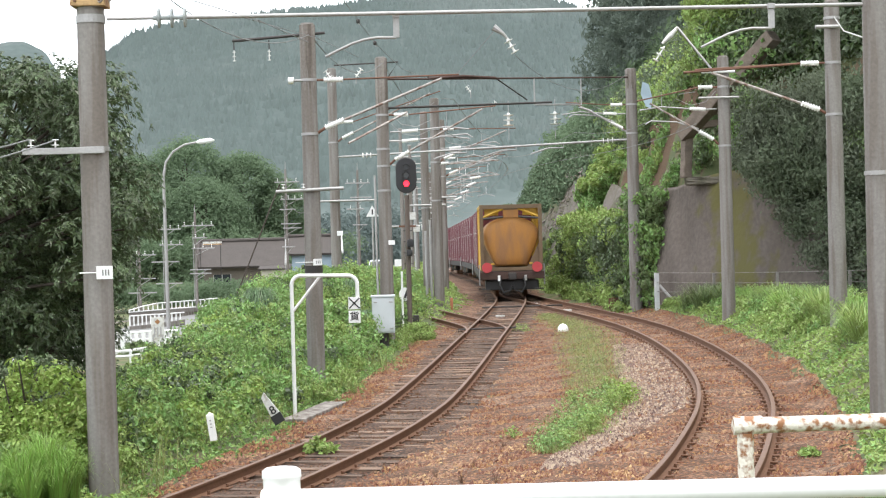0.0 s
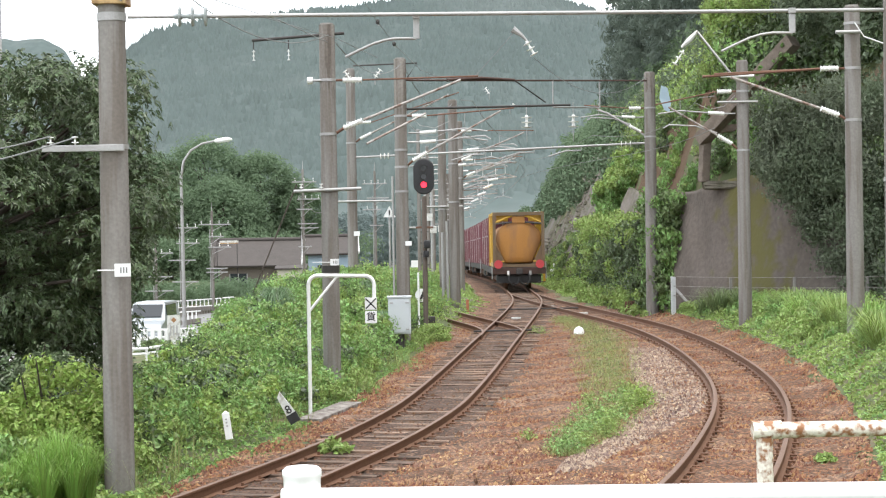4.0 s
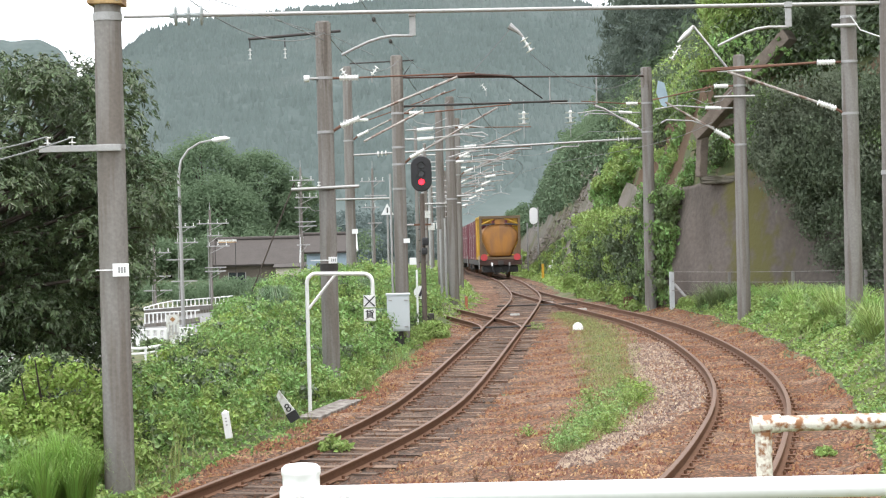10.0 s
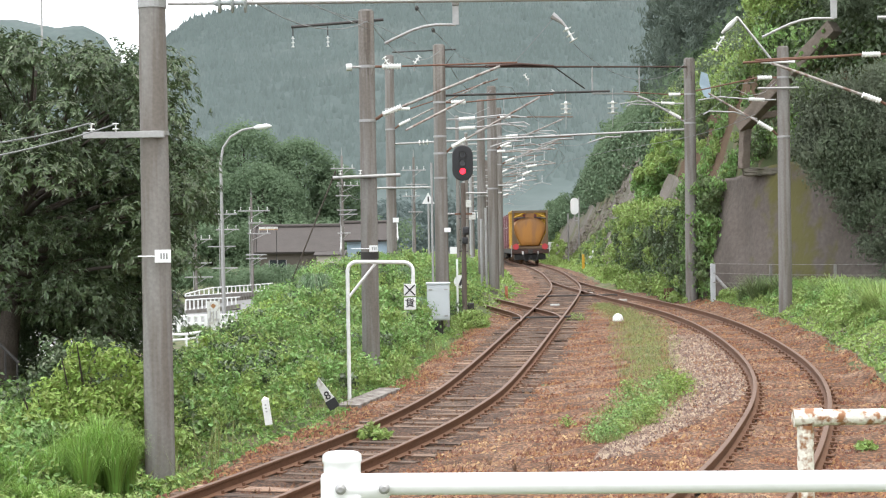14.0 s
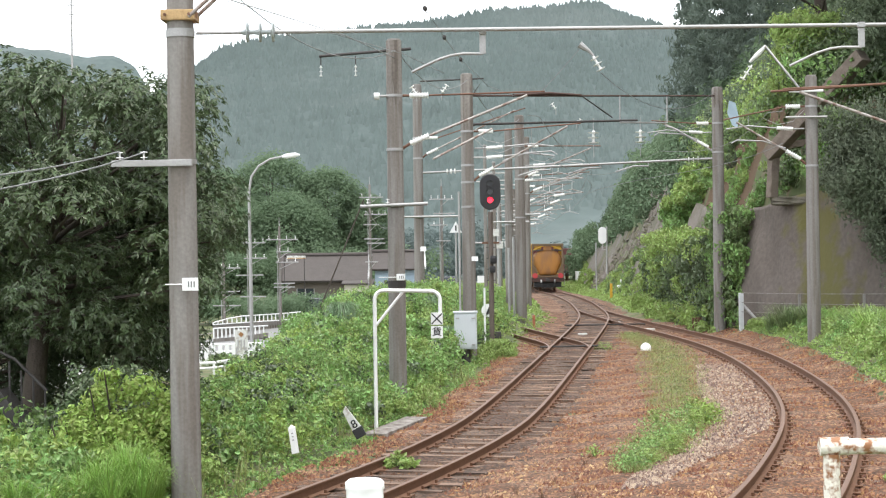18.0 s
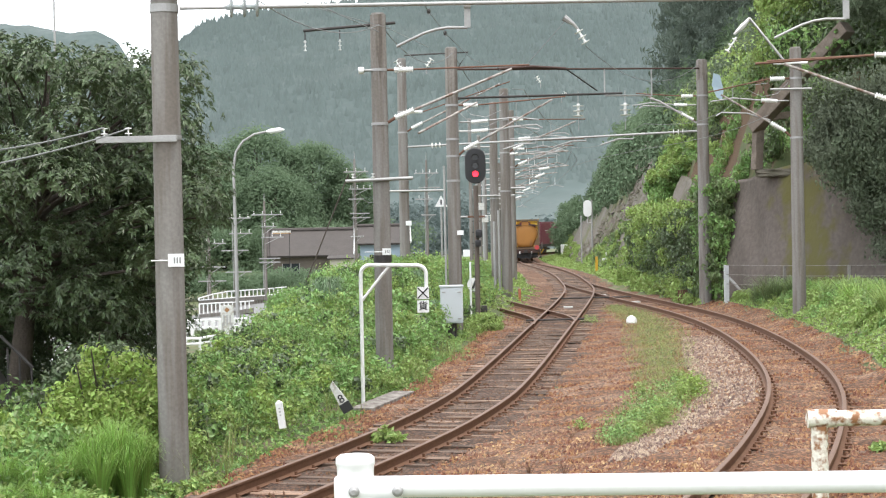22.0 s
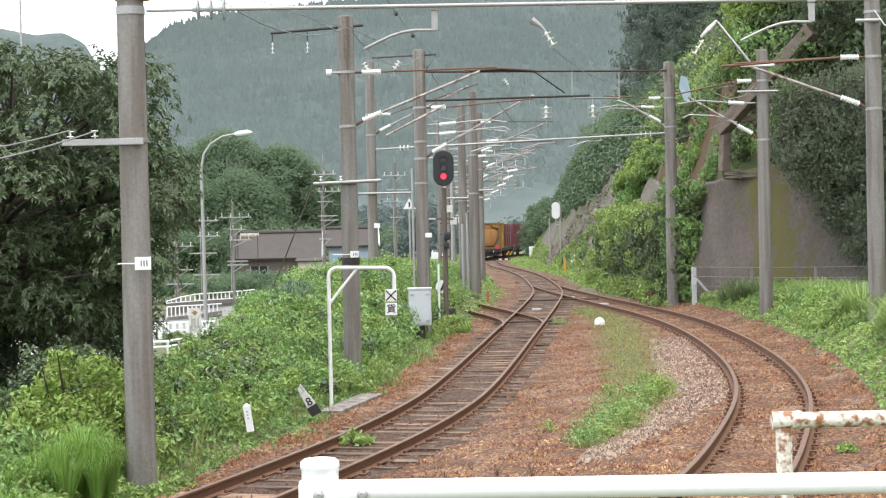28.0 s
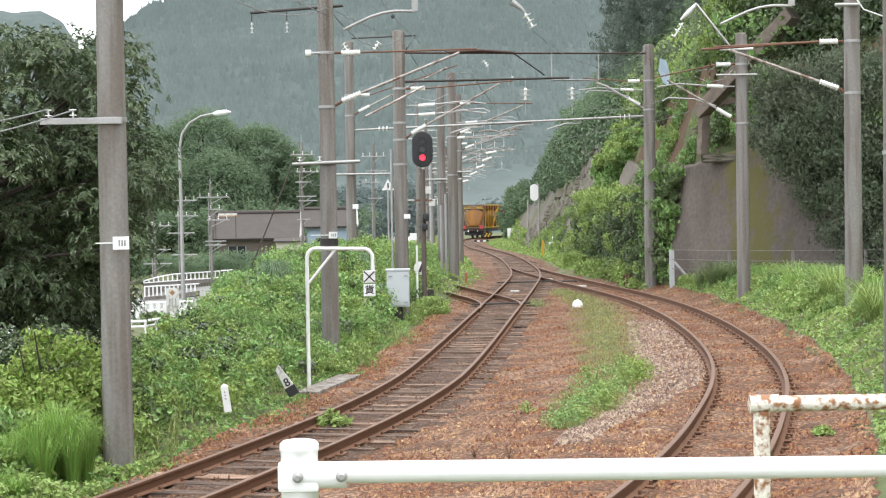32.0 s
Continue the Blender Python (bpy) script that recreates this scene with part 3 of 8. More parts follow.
def blades(name, p, height, lean, width, material, parent=None, label="", out=None):
    """Grass blades in three joints that bow outwards."""
    n = len(p)
    a = rng.uniform(0, 2 * math.pi, n)
    d = np.stack([np.cos(a), np.sin(a), 0 * a], -1) if out is None else out
    side = np.stack([-d[:, 1], d[:, 0], 0 * a], -1) * width[:, None] * 0.5
    h, ln = height[:, None], lean[:, None]
    z = np.array([0, 0, 1.0])
    m = p + z * h * 0.55 + d * ln * 0.3
    q = p + z * h * 0.92 + d * ln * 0.72
    e = p + z * h * (1.02 - 0.42 * np.minimum(ln / np.maximum(h, 0.01), 1.4)) + d * ln * 1.1
    v = np.stack([p - side, p + side, m - side, m + side, q - side * 0.5, q + side * 0.5, e], 1).reshape(-1, 3)
    b = 7 * np.arange(n)[:, None]
    f = np.concatenate([b + [0, 1, 3, 2], b + [2, 3, 5, 4], b + [4, 5, 6, 6]], 1).reshape(-1, 4)
    f = [tuple(r[:3]) if r[2] == r[3] else tuple(r) for r in f.tolist()]
    return raw(name, v, f, material, parent, label)


def cover(name, n, x0, x1, y0, y1, test, depth, size, material, label, category="vegetation", **k):
    y = rng.uniform(y0, y1, n)
    x = x0(y) + (x1(y) - x0(y)) * rng.random(n)
    keep = test(x, y)
    x, y = x[keep], y[keep]
    edge = np.clip(np.minimum(x1(y) - x, x - x0(y)) / 1.4, 0.12, 1)
    lump = edge * np.clip(0.5 + 0.5 * rough(x, y, 0.75, 3.0) + 0.5 * rough(x, y, 0.3, 5.0) + 0.3 * rough(x, y, 0.13, 7.0), 0.03, 1.6)
    z = ground_z(x, y) + depth * lump * (0.35 + 0.65 * rng.random(len(x)) ** 0.5) + 0.02
    return tagged(leaves(name, np.stack([x, y, z], -1), rng.uniform(*size, len(x)), material, label=label, **k), label, category, kind="stuff")


anywhere = lambda x, y: x == x
patch = lambda s, seed, cut: (lambda x, y: rough(x, y, s, seed) + rng.normal(0, 0.25, len(x)) > cut)
bank_lo, bank_hi = lambda y: main_x(y) - 9.5, lambda y: main_x(y) - EDGE_L(y) + 0.08 - 0.2 * np.sin(y * 0.9)
cover("bank_vines", 62000, bank_lo, bank_hi, 17, 42, anywhere, 0.48, (0.045, 0.105), LEAF_MID, "dense green creepers covering the railway bank")
cover("bank_vines", 34000, bank_lo, bank_hi, 17, 42, patch(0.9, 4.0, 0.05), 0.58, (0.045, 0.1), LEAF_LIGHT, "bright leafy weeds on the railway bank")
cover("bank_vines", 8000, bank_lo, bank_hi, 17, 42, patch(0.7, 8.0, 0.3), 0.38, (0.045, 0.11), LEAF_DARK, "darker leaves among the bank's creepers")
cover("bank_vines", 60000, lambda y: main_x(y) - 8.5, lambda y: main_x(y) - 2.0 - 0.7 * step((y - 46) / 8), 42, 74, anywhere, 0.55, (0.06, 0.13), LEAF_MID, "dense creepers on the farther bank")
cover("bank_vines", 32000, lambda y: main_x(y) - 8.5, lambda y: main_x(y) - 2.0 - 0.7 * step((y - 46) / 8), 42, 74, patch(1.6, 2.0, 0.1), 0.62, (0.06, 0.13), LEAF_LIGHT, "bright creepers on the farther bank")
cover("verge_weeds", 16000, lambda y: main_x(y) - 7, lambda y: main_x(y) - 2.2, 74, 190, anywhere, 0.5, (0.15, 0.35), LEAF_LIGHT, "green weeds along the far track")
cover("verge_weeds", 9000, lambda y: main_x(y) - 5.2, lambda y: main_x(y) - 1.5, 50, 76, patch(0.7, 1.0, 0.05), 0.3, (0.07, 0.16), LEAF_LIGHT, "weeds spreading over the trap siding")
right_lo = lambda y: np.where(y < 72, side_x(y) + EDGE_R(y), main_x(y) + 1.9) - 0.15
right_hi = lambda y: np.interp(y, toe_at[:, 0], toe_at[:, 1]) + 0.3
cover("verge_weeds", 40000, right_lo, lambda y: right_lo(y) + 6, 18, 56, lambda x, y: x < right_hi(y), 0.4, (0.06, 0.14), LEAF_LIGHT, "bright leafy weeds beside the curved track")
cover("verge_weeds", 22000, right_lo, lambda y: right_lo(y) + 6, 18, 56, lambda x, y: (x < right_hi(y)) & (rough(x, y, 0.8, 3.3) > 0), 0.55, (0.05, 0.13), LEAF_MID, "darker weeds among the bright ones on the verge")
cover("verge_weeds", 16000, right_lo, right_hi, 56, 170, lambda x, y: x < right_hi(y), 0.35, (0.09, 0.25), LEAF_LIGHT, "weeds at the foot of the cut slope")

# what grows on the island: thin olive grass, then leafy weeds towards its near end
def island_spots(n, y0, y1, power=1.0, wide=1.0, cut=None):
    y = y0 + (y1 - y0) * rng.random(n) ** power
    x = mid_x(y) + isl(y) * wide * np.clip(rng.normal(0, 0.55, n), -1.15, 1.15) + 0.12 * rough(x=y * 0, y=y, s=0.5, seed=3.0)
    if cut is not None:
        keep = rough(x * 1.6, y * 0.7, 0.45, 7.0) + rng.normal(0, 0.3, n) > cut
        x, y = x[keep], y[keep]
    return np.stack([x, y, bed_z(x, y)], -1)


p = island_spots(17000, 22.5, 57, 1.1)
n = len(p)
tagged(blades("weed_island", p, rng.uniform(0.02, 0.12, n), rng.uniform(0.03, 0.14, n), rng.uniform(0.004, 0.009, n), GRASS_DRY), "thin olive grass growing between the two tracks", "grass", kind="stuff")
p = island_spots(5500, 22.8, 56, 1.0, 0.95, 0.1)
n = len(p)
tagged(leaves("weed_island", p + np.array([0, 0, 1.0]) * rng.uniform(0.01, 0.13, (n, 1)), rng.uniform(0.02, 0.05, n), SLOPE_LEAF), "small dull leaves among the island's grass", "weeds", kind="stuff")
p = island_spots(3600, 22.6, 30, 1.1, 0.95, 0.05)
n = len(p)
tagged(leaves("weed_island", p + np.array([0, 0, 1.0]) * rng.uniform(0.02, 0.22, (n, 1)), rng.uniform(0.03, 0.07, n), LEAF_MID), "low green weeds between the two tracks", "weeds", kind="stuff")
for cx, cy, r, h, n in ((3.5, 28.3, 0.26, 0.42, 520), (3.2, 27.5, 0.2, 0.32, 260), (2.55, 24.4, 0.2, 0.3, 300), (2.72, 28.9, 0.16, 0.3, 180), (2.1, 23.5, 0.2, 0.2, 200), (2.75, 26.0, 0.22, 0.26, 240), (2.3, 25.2, 0.2, 0.22, 160), (1.45, 25.3, 0.13, 0.14, 70), (3.2, 49.6, 0.35, 0.22, 160), (3.6, 31.5, 0.2, 0.2, 90)):
    t = thing("weed_plant", (cx, cy, float(bed_z(np.array(cx), np.array(cy)))), "bright leafy weed at the edge of the pale ballast", "weed", "weeds by the track")
    d = rng.normal(0, 0.5, (n, 3))
    p = np.stack([d[:, 0] * r, d[:, 1] * r * 1.8, h * rng.random(n) * np.exp(-0.5 * (d[:, 0] ** 2 + d[:, 1] ** 2)) + 0.02], -1)
    leaves("foliage", p, rng.uniform(0.035, 0.085, n), YELLOW_LEAF if n > 500 else LEAF_LIGHT, t, up=0.9, wide=0.45)
    bm = bmesh.new()
    for k in range(5):
        b = 6.283 * k / 5 + cy
        tube([(0, 0, -0.03), (math.cos(b) * r * 0.3, math.sin(b) * r * 0.3, h * 0.5), (math.cos(b) * r * 0.6, math.sin(b) * r * 0.6, h * 0.85)], [0.009, 0.007, 0.003], 5, bm)
    part("stem_fan", bm, LEAF_MID, t)
# dead brown stalks in the near ballast
for cx, cy, h, n in ((0.55, 20.6, 0.17, 11), (0.25, 21.4, 0.15, 9), (0.95, 20.2, 0.18, 10), (0.75, 22.1, 0.12, 8), (-0.1, 20.9, 0.14, 8), (1.25, 24.1, 0.12, 8)):
    t = thing("dead_weed", (cx, cy, float(bed_z(np.array(cx), np.array(cy)))), "dry brown weed stalks standing in the ballast", "weed", "dead weeds in the ballast")
    bm = bmesh.new()
    for k in range(n):
        a, q = random.uniform(0, 6.283), random.uniform(0.2, 1.0) * h
        o = Vector((random.gauss(0, 0.004), random.gauss(0, 0.004), 0))
        tube([o + Vector((0, 0, -0.02)), o + Vector((math.cos(a) * q * 0.4, math.sin(a) * q * 0.4, h * random.uniform(0.4, 0.6))), o + Vector((math.cos(a) * q, math.sin(a) * q, h * random.uniform(0.6, 1.05)))], [0.0035, 0.003, 0.0015], 4, bm)
    part("stalks", bm, DRY_STALK, t)
n = 5500
gy1 = rng.uniform(18, 46, n)
gx1 = bank_lo(gy1) + (bank_hi(gy1) - bank_lo(gy1)) * (0.35 + 0.65 * rng.random(n))
keep = rough(gx1, gy1, 1.1, 2.5) > 0.05
gx1, gy1 = gx1[keep], gy1[keep]
tagged(blades("bank_grass", np.stack([gx1, gy1, ground_z(gx1, gy1)], -1), rng.uniform(0.2, 0.6, len(gx1)), rng.uniform(0.1, 0.4, len(gx1)), rng.uniform(0.008, 0.014, len(gx1)), GRASS_DRY), "long grass growing through the creepers", "grass", kind="stuff")


def weed(x, y, r, h, count, label, material=None, base=None):
    """A low leafy plant."""
    t = thing("weed_plant", (x, y, (gz(x, y) if base is None else base)), label, "weed", "weeds by the track")
    a, q = rng.uniform(0, 6.283, count), rng.random(count) ** 0.6
    p = np.stack([np.cos(a) * q * r, np.sin(a) * q * r, h * (0.15 + 0.85 * rng.random(count)) * (1.1 - 0.7 * q)], -1)
    leaves("foliage", p, rng.uniform(0.06, 0.12, count), material or LEAF_LIGHT, t)
    bm = bmesh.new()
    for k in range(6):
        b = 6.283 * k / 6
        tube([(0, 0, -0.03), (math.cos(b) * r * 0.3, math.sin(b) * r * 0.3, h * 0.5), (math.cos(b) * r * 0.7, math.sin(b) * r * 0.7, h * 0.7)], [0.012, 0.009, 0.004], 5, bm)
    part("stem_fan", bm, LEAF_MID, t)
    return t


weed(-1.42, 24.6, 0.28, 0.24, 230, "bright green weed sprouting between the rails", base=-0.28)
for x, y in ((4.9, 21.0), (5.9, 24.3), (6.15, 23.0), (7.2, 26.2), (5.2, 19.6)):
    weed(x, y, 0.14, 0.14, 70, "small green weed in the ballast", base=-0.03)


def tuft(x, y, r, h, count, label, material=None, lean=0.75, w=0.010):
    t = thing("grass_tuft", (x, y, gz(x, y)), label, "grass tuft", "tufts of long grass")
    a, q = rng.uniform(0, 6.283, count), rng.random(count) ** 0.7 * r
    o = np.stack([np.cos(a), np.sin(a), 0 * a], -1)
    p = o * q[:, None] * 0.55
    hh = h * rng.uniform(0.55, 1.05, count)
    for k in range(3):
        c = slice(k * count // 3, (k + 1) * count // 3)
        m = len(hh[c])
        blades("leaf_spray", p[c], hh[c], hh[c] * rng.uniform(0.15, lean, m), rng.uniform(w * 0.6, w * 1.3, m), material or GRASS, t, out=o[c])
    return t


for x, y in ((-3.55, 20.4), (-3.95, 20.3), (-4.2, 20.6), (-3.4, 20.9)):
    weed(x, y, 0.28, 0.3, 130, "low bright weeds round the foot of the mast", LEAF_LIGHT)
PAMPAS = mat("pampas_leaf", (0.135, 0.215, 0.105), 0.4, var=0.25, scale=1.5, island=0.7, trans=0.25, bump=0)


def pampas(x, y, r, h, count, label, material=None, wide=0.012):
    """A fountain of long leaves that rise, arch over and hang."""
    t = thing("pampas_clump", (x, y, gz(x, y)), label, "grass clump", "pampas clumps")
    us = np.array([0, 0.22, 0.42, 0.6, 0.76, 0.9, 1.0])
    for k in range(3):
        a = rng.uniform(0, 6.283, count // 3)
        m = len(a)
        R, H = r * rng.uniform(0.25, 1.0, m) ** 0.7, h * rng.uniform(0.7, 1.05, m)
        fall = rng.uniform(0.25, 0.9, m) * (1.0 if material is None else 0.4)
        out = np.stack([np.cos(a), np.sin(a), 0 * a], -1)
        side = np.stack([-out[:, 1], out[:, 0], 0 * a], -1)
        root = out * (R * 0.15)[:, None] * rng.random((m, 1))
        v = []
        for u in us:
            z = H * math.sin(min(u * (2.1 if material is None else 1.5), math.pi / 2)) - H * fall * max(u - 0.5, 0) ** 1.6 * 2.6
            w = wide * (1 - 0.85 * u)
            c = root + out * (R * u ** 1.25)[:, None] + np.array([0, 0, 1.0]) * z[:, None]
            v += [c - side * w, c + side * w]
        v = np.stack(v, 1).reshape(-1, 3)
        b = 14 * np.arange(m)[:, None]
        f = np.concatenate([b + [2 * q, 2 * q + 1, 2 * q + 3, 2 * q + 2] for q in range(6)], 1).reshape(-1, 4)
        raw("leaf_spray", v, f, material or PAMPAS, t)
    return t


for x, y, r, h, c in ((-3.78, 42, 0.62, 1.0, 540), (-4.3, 41.2, 0.5, 0.6, 240), (-1.25, 44, 0.5, 0.8, 320), (-1.9, 49, 0.5, 0.75, 220), (-2.9, 52, 0.6, 0.7, 220)):
    pampas(x, y, r, h, c, "drooping clump of dark green pampas on the bank")
for x, y, r, h, c in ((-4.3, 19.7, 0.5, 1.2, 480), (-4.12, 19.5, 0.45, 1.05, 380), (-4.52, 19.5, 0.5, 1.0, 380), (-4.0, 19.75, 0.36, 0.95, 260), (-4.38, 19.2, 0.42, 0.85, 300), (-4.75, 19.3, 0.4, 0.8, 260)):
    pampas(x, y, r, h, c, "tall bright green grass beside the concrete mast", GRASS, 0.0055)
for x, y, r, h, c in ((-5.1, 19.0, 0.4, 0.62, 240), (-5.45, 19.1, 0.4, 0.6, 220), (-4.85, 18.5, 0.4, 0.5, 240), (-5.25, 18.3, 0.4, 0.5, 220), (-4.5, 18.4, 0.35, 0.45, 200)):
    pampas(x, y, r, h, c, "low clump of bright arching grass on the bank", GRASS, 0.0055)
for x, y, r, h, c in ((8.75, 50.6, 0.6, 0.85, 420), (9.2, 49.4, 0.5, 0.8, 320), (8.5, 51.6, 0.5, 0.6, 260), (9.7, 45.4, 0.5, 0.8, 320), (10.2, 43.6, 0.5, 0.85, 320)):
    tuft(x, y, r, h, c, "mound of arching dark green grass before the wall", SLOPE_LEAF, 1.1, 0.014)
for k in range(26):
    y = 24 + 0.95 * k + random.uniform(-0.4, 0.4)
    x = float(side_x(y) + EDGE_R(y)) + random.uniform(0.9, 2.2)
    tuft(x, y, 0.6, random.uniform(0.45, 0.95), 360, "lush arching grass on the verge of the curved track", (LEAF_MID, GRASS, LEAF_LIGHT)[k % 3], 1.35, 0.018)


# ---- poles and overhead line ----
def ribbed(a, b, r, ribs, bm=None):
    a, b = Vector(a), Vector(b)
    pts, rad = [], []
    for k in range(ribs):
        for u, q in ((0.08, 0.68), (0.4, 0.7), (0.46, 1.0), (0.66, 0.97), (0.74, 0.68)) if ribs > 3 else ((0.05, 0.22), (0.38, 0.3), (0.45, 1.0), (0.58, 0.9), (0.64, 0.25)):
            pts.append(a.lerp(b, (k + u) / ribs))
            rad.append(r * q)
    return tube(pts, rad, 10, bm)


GIRTH = {}


def pole(x, y, top, r=0.19, base=None, label="weathered grey concrete mast beside the track", lean=0.0, stain=0.0):
    z = (gz(x, y) if base is None else base) - 0.15
    t = thing("concrete_mast", (x, y, z), label, "mast", "masts along the railway")
    h = top - z
    part("shaft", tube([(0, 0, 0), (lean * 0.5, 0, h * 0.5), (lean, 0, h)], [r, r * 0.93, r * 0.85], 20), CONCRETE, t, smooth=True)
    if stain:
        bm = tube([(0, 0, h - stain), (0, 0, h - stain * 0.5), (0, 0, h + 0.006)], [r * (1 - 0.15 * (h - stain) / h) + 0.003, r * 0.87 + 0.003, r * 0.85 + 0.003], 40, cap=False)
        for v in bm.verts:
            if v.co.z < h - stain + 0.01:
                v.co.z += random.uniform(-0.3, 0.6) * stain * random.random()
        part("stained_top", bm, STAINED, t, "dark rain-stained top", smooth=True)
    GIRTH[t.name] = (r, h)
    part("cap", tube([(lean, 0, h - 0.01), (lean, 0, h + 0.04)], [r * 0.8, r * 0.7], 16), CONCRETE, t)
    return t


def band(t, z, r=0.0, material=None, wide=0.055):
    r = GIRTH[t.name][0] * (1 - 0.15 * (z - t.location.z) / GIRTH[t.name][1]) + 0.012
    return part("band", tube([(0, 0, z - t.location.z - wide / 2), (0, 0, z - t.location.z + wide / 2)], r, 20), material or GALV, t)


def loc(t, *p):
    return [Vector(q) - t.location for q in p]


def bar(name, t, pts, r, material, sides=8, label=""):
    return part(name, tube(loc(t, *pts), r, sides), material, t, label, smooth=sides > 6)


def insulator(t, a, b, r=0.06, ribs=5):
    return part("insulator", ribbed(*loc(t, a, b), r, ribs), PORCELAIN, t, "white porcelain insulator", smooth=False)


def plate(t, x, z, w=0.2, h=0.16, r=0.2, bars=True):
    p = part("number_plate", box((w, 0.012, h), Vector((x, t.location.y - r - 0.015, z)) - t.location, 0.004), WHITE, t, "small white plate with dark marks")
    if bars:
        for k, dx in enumerate((-0.02, 0.015, 0.05)):
            part("plate_mark", box((0.016, 0.004, h * 0.45), Vector((x + dx, t.location.y - r - 0.023, z)) - t.location), WIRE, p)


def cantilever(t, y, px, z_low, z_high, tip, material=None, r=0.026, arm=True):
    """A hinged bracket from the mast at (px, y) to tip (x, z): stay rod above, raking tube below."""
    tx, tz = tip
    s = 1 if tx > px else -1
    m = material or WEATHERED
    insulator(t, (px + s * 0.3, y, z_low + (tz - z_low) * 0.3 / max(abs(tx - px), 0.8)), (px + s * 0.7, y, z_low + (tz - z_low) * 0.7 / max(abs(tx - px), 0.8)), 0.066, 7)
    bar("hinge", t, [(px + s * 0.12, y, z_low), (px + s * 0.32, y, z_low + (tz - z_low) * 0.32 / max(abs(tx - px), 0.8))], 0.03, RUST)
    u = 0.7 / max(abs(tx - px), 0.8)
    bar("raking_tube", t, [(px + s * 0.7, y, z_low + (tz - z_low) * u), (tx, y, tz)], r, m)
    insulator(t, (px + s * 0.3, y, z_high), (px + s * 0.7, y, z_high), 0.066, 7)
    bar("hinge", t, [(px + s * 0.12, y, z_high), (px + s * 0.32, y, z_high)], 0.025, RUST)
    bar("stay_rod", t, [(px + s * 0.7, y, z_high), (tx + s * 0.35, y, tz + 0.07)], r * 0.7, RUST)
    band(t, z_low)
    band(t, z_high)
    if arm:
        zz = z_low + (tz - z_low) * 0.3
        xx = px + (tx - px) * 0.35
        bar("registration_arm", t, [(xx, y, zz + 0.12), (xx + s * 0.6, y, zz + 0.32), (xx + s * 1.3, y, zz + 0.36), (xx + s * 1.45, y, zz + 0.27)], r * 0.75, GALV)


# near mast by the tall grass
A = pole(-3.86, 21, 7.3, 0.19, label="concrete mast with steel cross arm and white plate")
band(A, 4.02, 0.2)
part("cross_arm", box((1.0, 0.07, 0.08), Vector((-4.2, 20.82, 4.0)) - A.location, 0.008), GALV, A)
for x in (-4.6, -4.3):
    insulator(A, (x, 20.82, 4.04), (x, 20.82, 4.17), 0.045, 2)
plate(A, -3.74, 2.5)
bar("plate_strap", A, [(-4.05, 20.8, 2.5), (-3.7, 20.79, 2.5)], 0.008, WHITE)
part("rusty_clamp", box((0.42, 0.42, 0.13), Vector((-3.86, 21, 5.83)) - A.location, 0.015), TAN_RUST, A, "rust-stained tan steel clamp round the mast")
for dx in (-0.15, 0.15):
    part("bolt", tube(loc(A, (-3.86 + dx, 20.8, 5.83), (-3.86 + dx, 20.76, 5.83)), 0.02, 6), RUST, A)
for dy in (-0.16, 0.16):
    bar("raking_brace", A, [(-3.72, 20.95 + dy, 5.8), (-2.2, 21 + dy * 0.4, 7.15)], 0.024, WEATHERED)
band(A, 5.62, 0.2, None, 0.1)

B = pole(-1.95, 34, 7.08, 0.18, label="dark-topped concrete mast beside a white sign frame", stain=1.3)
band(B, 3.78)
bar("cross_arm", B, [(-2.65, 33.8, 3.76), (-1.3, 33.8, 3.8)], 0.035, GALV)
bar("top_arm", B, [(-3.45, 34, 6.8), (-1.6, 34, 6.92)], 0.03, DARK)
for x in (-3.42, -2.72):
    bar("hanger", B, [(x, 34, 6.8), (x, 34, 6.62)], 0.012, DARK)
    insulator(B, (x, 34, 6.62), (x, 34, 6.36), 0.035, 3)
for x in (-2.5, -2.1):
    insulator(B, (x, 33.8, 3.8), (x, 33.8, 3.93), 0.04, 2)
plate(B, -1.86, 2.34, 0.17, 0.13, 0.19)
bar("plate_strap", B, [(-2.3, 33.8, 2.34), (-1.9, 33.8, 2.34)], 0.008, WHITE)
band(B, 2.2, 0.19, DARK, 0.14)
cantilever(B, 34, -1.95, 4.9, 5.98, (0.72, 5.95), arm=False)
bar("lower_tube", B, [(-1.2, 34.4, 4.72), (0.0, 35.6, 5.4)], 0.024, WEATHERED)

B2 = pole(-2.55, 58, 8.5, 0.18, label="concrete mast standing behind the bank")
cantilever(B2, 58, -2.55, 6.0, 6.7, (0.8, 7.6), arm=False)
band(B2, 4.0)
bar("cross_arm", B2, [(-3.4, 57.8, 4.0), (-1.2, 57.8, 4.0)], 0.035, GALV)
plate(B2, -2.4, 2.9, 0.2, 0.16, bars=False)

C = pole(-0.66, 45, 7.5, 0.185, label="concrete mast behind the red signal and relay box", stain=1.5)
band(C, 5.1)
band(C, 4.0)
plate(C, -0.5, 2.62, 0.17, 0.12, bars=False)
cantilever(C, 45, -0.66, 4.65, 6.0, (2.0, 6.1))
bar("top_stay", C, [(-0.55, 45, 6.9), (-0.2, 45, 7.4), (-1.9, 45, 7.35)], 0.02, DARK)
bar("cable_pipe", C, [(-0.9, 44.85, 0.2), (-0.9, 44.85, 4.4)], 0.03, GALV)

